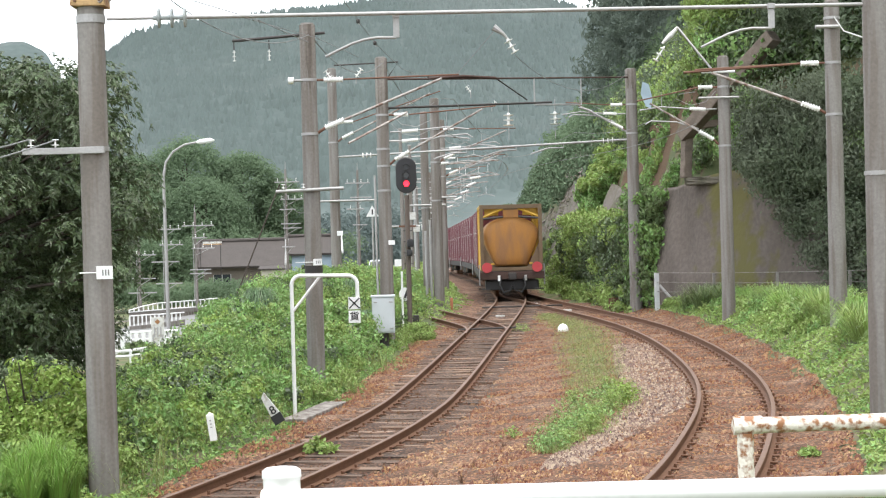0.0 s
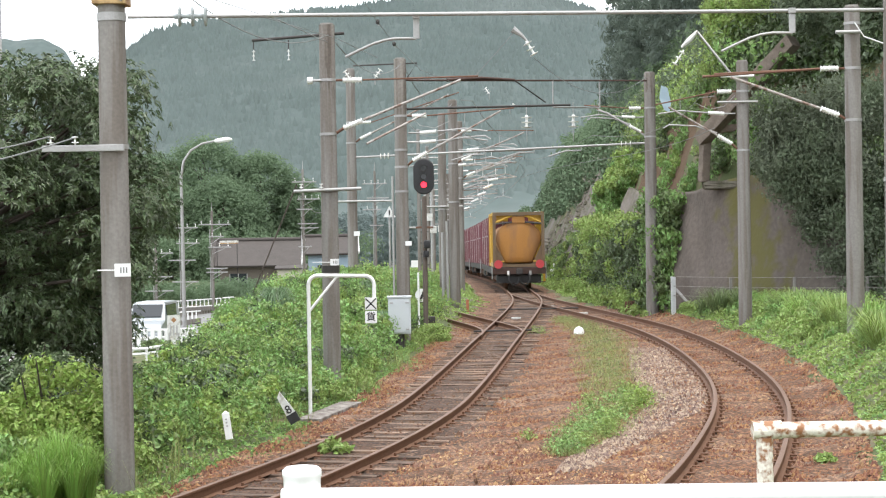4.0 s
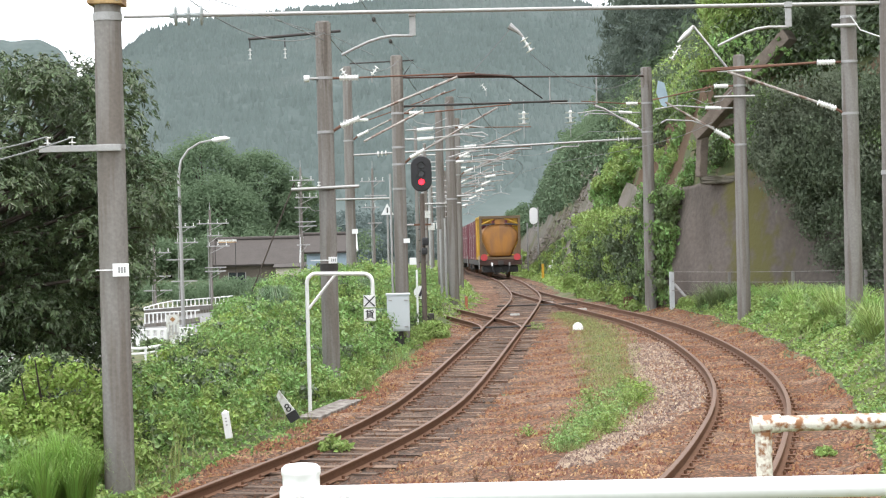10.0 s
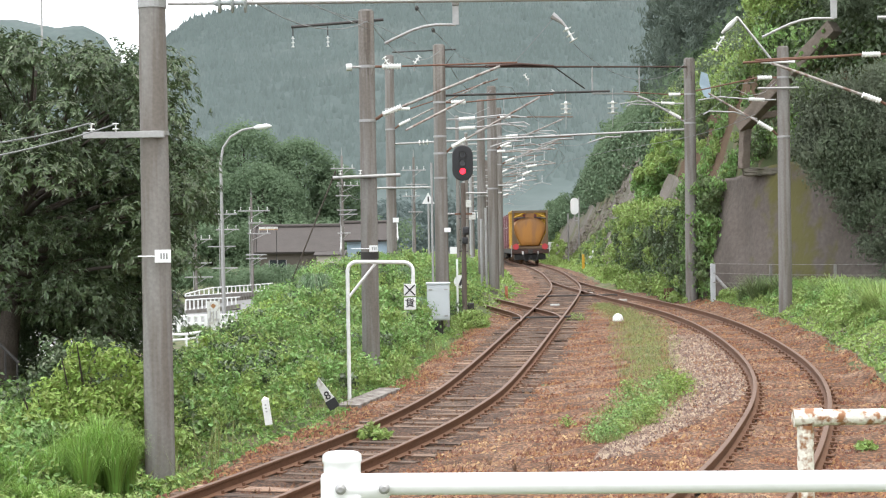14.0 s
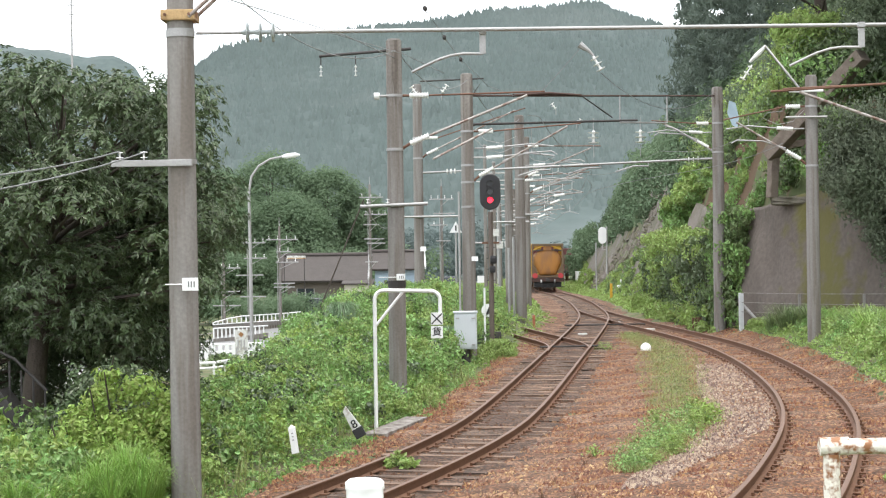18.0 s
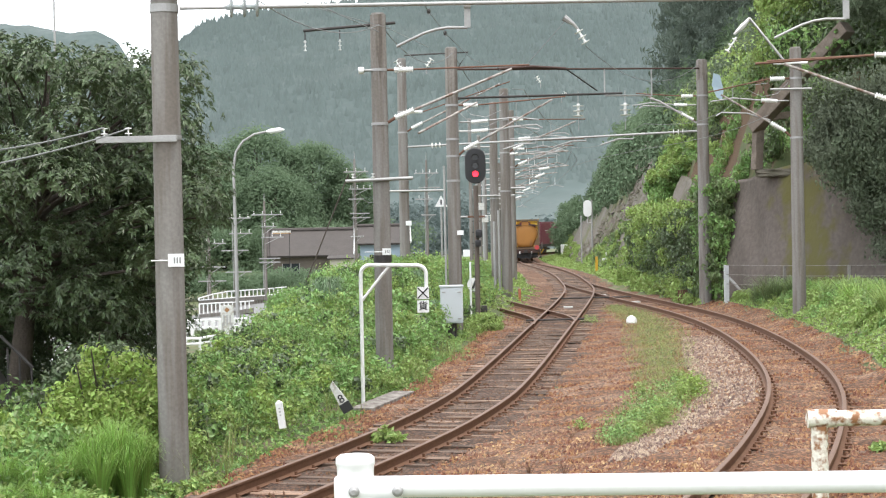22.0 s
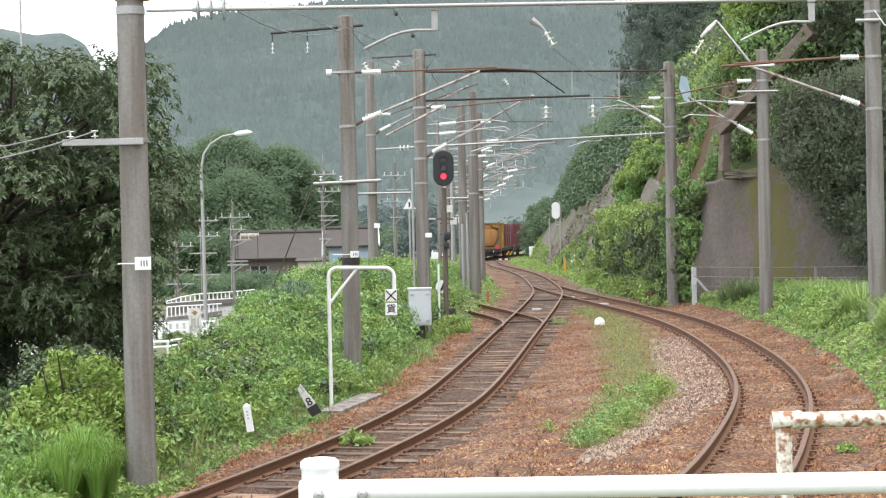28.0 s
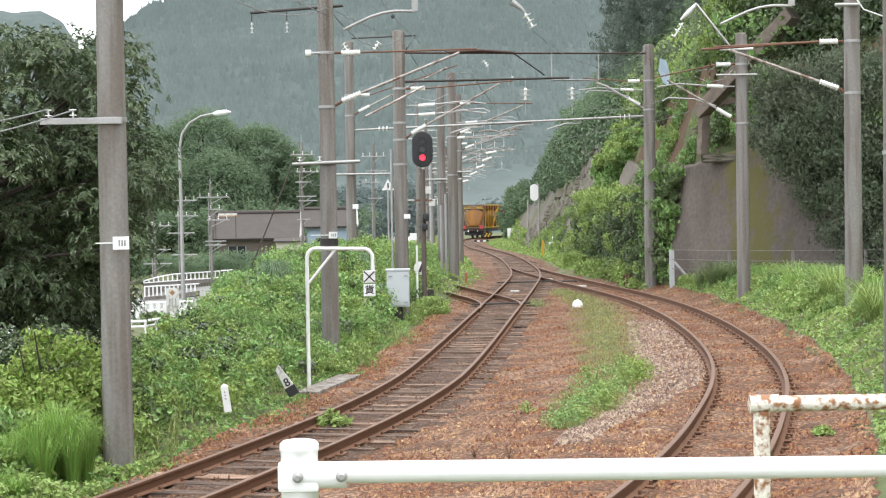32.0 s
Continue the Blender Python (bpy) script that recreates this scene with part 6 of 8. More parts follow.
# trees behind the front one: their shade is painted by the dark leaf
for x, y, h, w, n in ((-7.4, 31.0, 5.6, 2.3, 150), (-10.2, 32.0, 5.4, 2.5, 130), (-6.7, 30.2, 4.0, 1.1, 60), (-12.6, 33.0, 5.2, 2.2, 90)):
    tree(x, y, gz(x, y), h, w, 0.11, n, 110, (0.07, 0.15), DEEP, "tree behind others with leaves darkened for shade", 0.4, 0.5, group="trees on the bank")


# dark leaf clumps paint the shadowed space under the crowns
n = 150
ux, uy = rng.uniform(-12.5, -5.7, n), rng.uniform(28.4, 32.5, n)
keep = rough(ux, uy, 0.5, 4.0) > -0.45
ux, uy = ux[keep], uy[keep]
clumps("undergrowth", np.stack([ux, uy, ground_z(ux, uy) + rng.uniform(0.1, 2.3, len(ux))], -1), rng.uniform(0.25, 0.5, len(ux)), 120, (0.06, 0.13), DEEP, "undergrowth with leaves darkened for the shade of the trees", hang=0.3)


def bush(x, y, r, h, n, material, label):
    t = thing("bush", (x, y, gz(x, y)), label, "bush", "bushes on the bank")
    bm = bmesh.new()
    for k in range(7):
        a = random.uniform(0, 6.283)
        limb(bm, (0, 0, -0.1), (math.cos(a) * r * 0.7, math.sin(a) * r * 0.7, h * random.uniform(0.5, 0.9)), 0.03, 0.008)
    part("stem_fan", bm, BARK, t)
    a, q = rng.uniform(0, 6.283, n), rng.random(n) ** 0.5
    c = np.stack([np.cos(a) * q * r, np.sin(a) * q * r, h * (0.02 + 0.85 * rng.uniform(0.4, 1, n) * np.sqrt(1 - q ** 2 * 0.95))], -1)
    clumps("foliage", c, rng.uniform(0.12, 0.26, n), 78, (0.045, 0.105), material, "", parent=t)
    return t


for x, y, r, h, n, m, s in ((-4.75, 21.6, 0.85, 1.85, 130, YELLOW_LEAF, "yellow-green leafy bush under the dark tree"), (-5.25, 21.5, 0.6, 1.0, 80, YELLOW_LEAF, "yellow-green leafy bush under the dark tree"),
                            (-5.3, 23.4, 0.9, 1.75, 80, EVERGREEN, "dark broad-leaved bush on the bank"),
                            (-4.4, 22.8, 0.6, 0.5, 40, LEAF_LIGHT, "green bush on the bank"), (-4.4, 42.5, 1.0, 0.7, 60, LEAF_MID, "rounded green bush on the bank"),
                            (-2.9, 37, 1.0, 0.6, 60, LEAF_LIGHT, "bright green bush on the bank"), (-3.0, 47, 1.2, 0.9, 60, LEAF_MID, "rounded green bush on the bank"),
                            (-2.0, 39.8, 0.6, 0.4, 40, LEAF_LIGHT, "low bright bush near the relay cabinet"), (0.05, 47.6, 0.6, 0.5, 50, LEAF_LIGHT, "low bright bush near the relay cabinet"),
                            (7.6, 58.4, 0.6, 1.9, 80, SLOPE_LEAF, "creeper-covered bush at the wall's end"), (9.9, 44.6, 0.6, 0.6, 50, LEAF_LIGHT, "rounded bright bush before the wire fence"), (9.9, 41.2, 0.7, 0.5, 50, LEAF_LIGHT, "low bright bush before the wire fence"),
                            (8.0, 59, 0.7, 2.6, 80, LEAF_MID, "creeper-covered bush on the slope"), (7.6, 60.5, 0.8, 1.5, 80, LEAF_LIGHT, "bright bush at the slope's foot")):
    bush(x, y, r, h, n, m, s)

for m, n, lab in ((LEAF_MID, 380, "green shrubs dotted over the bank"), (LEAF_LIGHT, 300, "yellow-green shrubs dotted over the bank"), (LEAF_DARK, 70, "dark shrubs dotted over the bank")):
    by = rng.uniform(18, 56, n)
    bx = main_x(by) - 2.4 - 5.0 * rng.random(n)
    clumps("bank_shrubs", np.stack([bx, by, ground_z(bx, by) + rng.uniform(0.15, 0.55, n)], -1), rng.uniform(0.16, 0.46, n), 140, (0.05, 0.12), m, lab, hang=0.3, up=0.15)

for m, n, size, rad, per, lab in ((LEAF_MID, 90, (0.07, 0.125), (0.2, 0.42), 60, "broad-leaved vines among the bank's shrubs"), (YELLOW_LEAF, 70, (0.05, 0.1), (0.1, 0.24), 60, "pale yellow-green sprays on the bank"), (EVERGREEN, 60, (0.06, 0.12), (0.15, 0.35), 70, "deep green shrubs low on the bank")):
    by = rng.uniform(19, 50, n)
    bx = main_x(by) - 2.2 - 4.6 * rng.random(n)
    clumps("bank_shrubs", np.stack([bx, by, ground_z(bx, by) + rng.uniform(0.3, 0.62, n)], -1), rng.uniform(*rad, n), per, size, m, lab, hang=0.4, wide=0.75)

# leafy weeds at the feet of the tall grass
n = 60
wx, wy = rng.uniform(-6.0, -3.75, n), rng.uniform(17.9, 19.2, n)
clumps("bank_shrubs", np.stack([wx, wy, ground_z(wx, wy) + rng.uniform(0.02, 0.26, n)], -1), rng.uniform(0.1, 0.2, n), 110, (0.04, 0.085), LEAF_LIGHT, "bright leafy weeds at the feet of the tall grass", hang=0.3, up=0.6)
# bright weeds along the bank's edge, from the sign frame to the relay cabinet
n = 110
wy = rng.uniform(31.5, 46, n)
wx = main_x(wy) - 1.75 - 1.25 * rng.random(n)
k = (np.abs(wx + 0.75) > 0.45) | (wy > 44)
clumps("bank_shrubs", np.stack([wx, wy, ground_z(wx, wy) + rng.uniform(0.05, 0.32, n)], -1)[k], rng.uniform(0.12, 0.26, k.sum()), 110, (0.05, 0.1), LEAF_LIGHT, "lush bright weeds along the edge of the ballast", hang=0.3, up=0.6)

# tall dark trees over the wall, and a broken concrete frame
for x, y, h, s in ((13.2, 55.5, 7.5, 2.4), (14.2, 50.5, 8.5, 2.7), (15.3, 48, 9.0, 3.0), (13.6, 56, 10, 3.0), (16.5, 53, 10, 3.2), (11.8, 60, 8.5, 2.4), (17.5, 45, 9, 3.0)):
    tree(x, y, gz(x, y) - 0.3, h, s, 0.22, 62, 300, (0.075, 0.15), HILL_LEAF if h < 8.8 else HAZE_LEAF, "dark leafy tree above the concrete wall", 0.05, 1.0, (-0.9, -0.6), "trees over the wall")
def beam(a, b, w, d, jitter=0.025):
    """A worn square beam from a to b."""
    a, b = Vector(a), Vector(b)
    bm = box((w, d, (b - a).length), (0, 0, 0), 0.04)
    bmesh.ops.subdivide_edges(bm, edges=[e for e in bm.edges if e.calc_length() > 0.8], cuts=6, use_grid_fill=True)
    for v in bm.verts:
        v.co += jitter * noise.noise_vector(v.co * 3)
    bm.transform(Matrix.Translation((a + b) / 2) @ (b - a).to_track_quat("Z", "Y").to_matrix().to_4x4())
    return bm


SNAG = mat("old_brown_concrete", (0.185, 0.15, 0.122), 0.95, var=0.4, scale=3, fine=20, bump=0.8, second=(0.13, 0.105, 0.085), amount=0.45)
grid = thing("slope_frame", (8.7, 53.2, 4.5), "broken brown concrete frame leaning on the slope", "slope frame")
part("post", beam((0.0, 0, -0.15), (0.12, 0.05, 1.55), 0.28, 0.28), SNAG, grid)
part("raking_beam", beam((-0.05, 0.05, 1.15), (2.3, -2.75, 3.95), 0.44, 0.4), SNAG, grid)
part("cross_beam", beam((0.1, -0.12, 1.42), (1.1, -0.25, 1.55), 0.24, 0.22), SNAG, grid)
part("cross_beam", beam((0.35, -0.12, 1.78), (1.25, -0.3, 1.95), 0.2, 0.2), SNAG, grid)
part("cross_beam", beam((0.75, -0.1, 2.35), (1.6, -0.3, 2.2), 0.22, 0.2), SNAG, grid)
u = rng.random(46)
p = np.stack([8.65 + 2.15 * u, 53.1 - 2.75 * u, 5.75 + 2.45 * u], -1) + rng.normal(0, 0.16, (46, 3))
clumps("slope_bushes", p[u > 0.45], rng.uniform(0.06, 0.15, (u > 0.45).sum()), 40, (0.06, 0.12), LEAF_MID, "creepers trailing over the broken frame", hang=0.8)
tarp = thing("blue_sheet", (8.15, 58.5, 7.85), "scrap of faded blue sheet caught in the creepers", "sheet")
raw("cloth", [(0, 0, 0), (0.22, 0.02, -0.08), (0.34, 0.0, -0.6), (0.27, -0.03, -0.95), (0.1, 0, -0.85), (-0.06, 0.03, -0.42)], [(0, 1, 2, 5), (5, 2, 3, 4)], PALEBLUE, tarp).modifiers.new("thick", "SOLIDIFY").thickness = 0.02


def conifer_mass(name, spots, heights, radii, material, label, tiers=7, category="woods"):
    """Many conifers as ragged stacked cones, for woods that stay far off."""
    v, f, b = [], [], 0
    for (x, y, z), h, r in zip(spots, heights, radii):
        for k in range(tiers):
            u = k / tiers
            z0, z1, rr = z + h * (0.05 + 0.85 * u), z + h * (0.08 + 0.85 * u + (0.27 if tiers > 1 else 1)), r * (1 - u) ** 0.8
            o = random.random()
            m = 9
            v.append((x, y, min(z1, z + h)))
            for i in range(m):
                a = 6.283 * (i + o) / m
                q = rr * (1.0 if i % 2 or tiers == 1 else 0.62) * random.uniform(0.8, 1.2)
                v.append((x + q * math.cos(a), y + q * math.sin(a), z0 - (0.05 * h if i % 2 else 0)))
            f += [(b, b + 1 + i, b + 1 + (i + 1) % m) for i in range(m)]
            b += m + 1
    return tagged(raw(name, v, f, material), label, category, kind="stuff")


def conifer_clumps(x, y, z, h, r, n):
    u = rng.random(n) ** 0.8
    a = rng.uniform(0, 6.283, n)
    q = r * (1 - u) ** 0.75 * rng.uniform(0.5, 1.0, n) + 0.15
    return np.stack([x + q * np.cos(a), y + q * np.sin(a), z + h * (0.06 + 0.94 * u) - 0.25 * q], -1)


pts = []
for k in range(46):
    u = random.random()
    y = random.uniform(100, 135)
    x = y * (0.112 + 0.15 * u) + random.uniform(-0.3, 0.6)
    pts.append(conifer_clumps(x, y, min(gz(x, y) - 1, 16), random.uniform(11, 16), random.uniform(1.7, 2.4), 80))
pts = np.concatenate(pts)
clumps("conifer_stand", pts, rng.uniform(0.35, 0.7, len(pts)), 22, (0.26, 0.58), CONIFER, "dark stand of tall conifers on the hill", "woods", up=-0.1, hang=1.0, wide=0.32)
p = np.stack([rng.uniform(8.9, 11.6, 70), rng.uniform(51.5, 53.5, 70), rng.uniform(4.4, 8.6, 70)], -1)
stem = np.interp(p[:, 2] - 4.5, [0, 1.4, 4.3], [0.0, 0.1, 2.75])
p = p[np.abs(p[:, 0] - 8.7 - stem) > 0.75]
clumps("slope_bushes", p, rng.uniform(0.25, 0.5, len(p)), 70, (0.1, 0.22), LEAF_MID, "leafy branches round the broken frame", hang=0.5)
# creepers that hang over the wall's top
v = []
for k in range(820):
    u = random.uniform(0.4, 1.0) * (len(wall_pts) - 1)
    i = min(int(u), len(wall_pts) - 2)
    q = Vector(wall_pts[i]).lerp(Vector(wall_pts[i + 1]), u - i)
    lowest = max(0.7, 4.2 - 20 * max(0.0, u / (len(wall_pts) - 1) - 0.43))
    out = random.uniform(-0.4, 1.3)
    v.append((q.x - 0.6 * out + 0.2, q.y - 0.8 * out, random.uniform(lowest, 6.5) + 0.3 * max(out, 0)))
v = np.array(v)
# leaf colour by noise paints shaded and lit masses, darker to the right
tone = rough(v[:, 0], v[:, 2] * 1.3, 1.1, 4.0) + 0.6 * rough(v[:, 0], v[:, 2] * 1.4, 0.45, 6.0) - 0.12 * (v[:, 0] - 11)
for lo, hi, m, lab in ((-9, -0.25, HILL_LEAF, "darker leaves for shaded foliage over the concrete wall"), (-0.25, 0.55, HAZE_LEAF, "dark foliage hanging over the concrete wall"), (0.55, 9, SLOPE_LEAF, "greener boughs hanging over the concrete wall")):
    q = v[(tone >= lo) & (tone < hi)]
    clumps("hanging_creepers", q, rng.uniform(0.3, 0.7, len(q)), 130, (0.07, 0.14), m, lab, hang=0.8, up=0.3)
v = []
for k in range(260):
    u = random.uniform(0.0, 0.085) * (len(wall_pts) - 1)
    i = min(int(u), len(wall_pts) - 2)
    q = Vector(wall_pts[i]).lerp(Vector(wall_pts[i + 1]), u - i)
    v.append((q.x + random.uniform(-0.5, 0.3), q.y - 0.5 + random.uniform(-0.3, 0.3), 0.3 + (3.9 - 0.5 * u) * random.random()))
clumps("hanging_creepers", np.array(v[:150]), rng.uniform(0.2, 0.42, 150), 90, (0.1, 0.2), SLOPE_LEAF, "dark ivy over the wall's end", hang=0.8, up=0.2)
clumps("hanging_creepers", np.array(v[150:]), rng.uniform(0.2, 0.4, len(v) - 150), 80, (0.1, 0.2), LEAF_MID, "green creepers over the wall's end", hang=0.8, up=0.2)


def ridge(name, pts, depth, base, material, label, seed, NX=150, NU=60, canopy=1.0):
    """A far wooded mountain: a rounded ridge with its slopes."""
    xs = np.linspace(pts[0][0], pts[-1][0], NX)
    top = np.interp(xs, [p[0] for p in pts], [p[2] for p in pts])
    yy = np.interp(xs, [p[0] for p in pts], [p[1] for p in pts])
    us = np.linspace(0, 1, NU)
    gx = np.repeat(xs[:, None], NU, 1)
    gy = yy[:, None] - depth * (1 - us)
    gz2 = base + (top[:, None] - base) * us ** 1.08 * (1 + 0.05 * rough(gx, gy, 40, seed)) + 7.0 * us * (1 - us) * (rough(gx * 1.6, gy * 0.35, 24, seed + 2) + 0.6 * rough(gx * 2, gy * 0.6, 11, seed + 5)) + 1.2 * rough(gx, gy, 14, seed) + 0.6 * canopy * rough(gx, gy, 2.2, seed)
    lumps = rng.uniform(-1, 1, gx.shape)
    for _ in range(2):
        lumps = (lumps + np.roll(lumps, 1, 0) + np.roll(lumps, -1, 0) + np.roll(lumps, 1, 1)) / 2.6
    gz2 = gz2 + lumps * canopy
    back = np.concatenate([gx, gx[:, -1:]], 1), np.concatenate([gy, gy[:, -1:] + depth], 1), np.concatenate([gz2, 0 * gx[:, -1:] + base], 1)
    v = np.stack(back, -1).reshape(-1, 3)
    i = np.arange(len(v)).reshape(NX, NU + 1)
    f = np.stack([i[:-1, :-1], i[1:, :-1], i[1:, 1:], i[:-1, 1:]], -1).reshape(-1, 4)
    tagged(raw(name, v, f, material, smooth=True), label, "mountain", kind="structure")
    return gx, gy, gz2


# the haze over these ridges is only the blue-grey of their colour
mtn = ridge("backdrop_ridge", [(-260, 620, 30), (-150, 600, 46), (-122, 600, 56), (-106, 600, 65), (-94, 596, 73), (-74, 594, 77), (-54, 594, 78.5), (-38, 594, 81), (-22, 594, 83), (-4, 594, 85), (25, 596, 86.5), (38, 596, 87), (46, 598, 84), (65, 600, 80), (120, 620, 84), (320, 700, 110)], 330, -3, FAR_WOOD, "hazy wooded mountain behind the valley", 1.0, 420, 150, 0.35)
ridge("backdrop_ridge_far", [(-600, 1300, 160), (-430, 1260, 158), (-375, 1250, 160), (-345, 1245, 156), (-300, 1240, 145), (-275, 1230, 146), (-258, 1220, 136), (-240, 1200, 114), (-150, 1200, 105), (100, 1200, 95)], 420, -3, FAR_WOOD, "far ridge paled for haze under the white sky", 2.0)
gx, gy, gzz = mtn
spots, tall, wide_ = [], [], []
for k in range(42000):
    i, j = random.randrange(60, 345), 149 - int(125 * random.random() ** 1.25)
    spots.append((gx[i, j] + random.uniform(-0.8, 0.8), gy[i, j] + random.uniform(-1, 1), gzz[i, j] - 2.2))
    tall.append(random.uniform(2.8, 4.8))
    wide_.append(random.uniform(0.9, 1.6))
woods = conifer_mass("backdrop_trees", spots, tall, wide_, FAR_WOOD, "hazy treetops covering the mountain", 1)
woods.data.polygons.foreach_set("use_smooth", [True] * len(woods.data.polygons))

# the rounded grove behind the houses, and woods across the valley floor
def crown(x, y, top, r, n, material, label, h=None, size=(0.22, 0.42)):
    """A broadleaved tree far off: lobes piled into a dome, with leaves that face outwards."""
    h = h or top + 1.5
    t = thing("tree", (x, y, -1.5), label, "tree", "trees of the grove")
    tr = bmesh.new()
    tube([(0, 0, 0), (0.1, 0, h * 0.4), (0, 0, h * 0.8)], [0.35, 0.28, 0.1], 8, tr)
    c = []
    for k in range(n):
        a, u = k * 2.4 + random.uniform(-0.3, 0.3), (k + random.random()) / n
        q = math.sqrt(max(0.0, 1 - (max(u - 0.3, 0) / 0.7) ** 2.2)) * (0.75 + 0.25 * min(1, u / 0.3))
        c.append((math.cos(a) * r * q * random.uniform(0.75, 1.05), math.sin(a) * r * q * random.uniform(0.75, 1.05), h * (0.08 + 0.84 * u)))
        if k % 6 == 0:
            limb(tr, (0, 0, h * (0.2 + 0.4 * u)), c[-1], 0.12, 0.03)
    part("trunk", tr, BARK, t)
    clumps("crown", np.array(c), rng.uniform(r * 0.26, r * 0.42, n), 330, size, material, "", parent=t, flat=0.75, up=0.9)
    return t


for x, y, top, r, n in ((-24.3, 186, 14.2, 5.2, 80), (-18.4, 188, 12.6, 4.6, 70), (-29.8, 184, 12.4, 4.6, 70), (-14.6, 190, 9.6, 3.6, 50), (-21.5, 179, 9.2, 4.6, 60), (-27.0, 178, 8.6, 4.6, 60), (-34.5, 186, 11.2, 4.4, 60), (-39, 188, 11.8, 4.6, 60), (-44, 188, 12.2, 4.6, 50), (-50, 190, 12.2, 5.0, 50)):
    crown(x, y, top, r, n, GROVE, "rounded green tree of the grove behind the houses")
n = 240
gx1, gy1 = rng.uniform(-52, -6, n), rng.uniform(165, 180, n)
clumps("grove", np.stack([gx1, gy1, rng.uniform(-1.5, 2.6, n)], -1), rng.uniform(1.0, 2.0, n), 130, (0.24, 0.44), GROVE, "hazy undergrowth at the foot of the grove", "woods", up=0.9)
n = 90
gx1, gy1 = rng.uniform(-17, 2, n), rng.uniform(215, 250, n)
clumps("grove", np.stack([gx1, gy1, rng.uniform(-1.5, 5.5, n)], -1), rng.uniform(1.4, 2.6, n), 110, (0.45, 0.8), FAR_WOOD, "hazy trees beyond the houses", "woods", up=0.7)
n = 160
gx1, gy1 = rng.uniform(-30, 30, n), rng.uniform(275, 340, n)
clumps("grove", np.stack([gx1, gy1, -1.5 + rng.random(n) * 4], -1), rng.uniform(2, 4, n), 60, (0.8, 1.6), FAR_WOOD, "woods at the end of the valley paled for haze", "woods", up=0.5)


n = 26
sx_, sy_ = rng.uniform(-10.5, -9.0, n), rng.uniform(61.5, 62.5, n)
clumps("roadside_hedge", np.stack([sx_, sy_, rng.uniform(-1.35, -0.98, n)], -1), rng.uniform(0.15, 0.28, n), 110, (0.06, 0.12), SLOPE_LEAF, "low green hedge before the panelled fence", hang=0.3)
n = 70
sx_, sy_ = rng.uniform(-9.9, -8.6, n), rng.uniform(72, 100, n)
clumps("roadside_scrub", np.stack([sx_, sy_, rng.uniform(-1.45, -0.95, n)], -1), rng.uniform(0.25, 0.5, n), 110, (0.1, 0.22), LEAF_MID, "green scrub on the near edge of the road", hang=0.3)
n = 130
sx_, sy_ = rng.uniform(-22, -11.5, n), rng.uniform(118, 123, n)
clumps("roadside_scrub", np.stack([sx_, sy_, rng.uniform(-1.6, -0.55, n)], -1), rng.uniform(0.4, 0.9, n), 110, (0.12, 0.28), GROVE, "green scrub between the road and the houses", hang=0.3)


# ---- road, houses, poles on the far side of the bank ----
road_c = [(-28, 20), (-20.5, 45), (-16.4, 62), (-14.4, 74), (-13.7, 86), (-13.6, 98), (-13.35, 110), (-12.2, 118), (-9.4, 128), (-5.4, 143), (-3.0, 168), (-2.2, 200), (-1.6, 240)]
road_x = spline([(y, x) for x, y in road_c])


def road_z(y):
    return float(valley_z(y)) + 0.1


ys = np.arange(22, 238, 2.0)
v = np.array([(float(road_x(y)) + s, y, road_z(y) + 0.02 * abs(s)) for y in ys for s in (-3, 3)])
f = [(2 * i, 2 * i + 1, 2 * i + 3, 2 * i + 2) for i in range(len(ys) - 1)]
road = raw("road", v, f, ASPHALT)
road.modifiers.new("thick", "SOLIDIFY").thickness = 0.2
tagged(road, "pale grey asphalt road below the railway bank", "road", kind="structure")


def guard_fence(pts, h, label, gap=1.0, rails=(0.97, 0.55), pw=0.09, base=None):
    t = thing("guard_fence", (*pts[0], road_z(pts[0][1]) if base is None else base), label, "guard fence", "white road fences")
    o = t.location
    L = [Vector((*p, road_z(p[1]) if base is None else base)) for p in pts]
    for q in rails:
        part("rail", tube([p - o + Vector((0, 0, h * q)) for p in L], 0.05, 8), WHITE, t)
    for a, b in zip(L, L[1:]):
        n = max(1, round((b - a).length / gap))
        for k in range(n):
            p = a.lerp(b, k / n) - o
            part("post", box((pw, pw, h), p + Vector((0, 0, h / 2)), 0.01), WHITE, t)
    return t


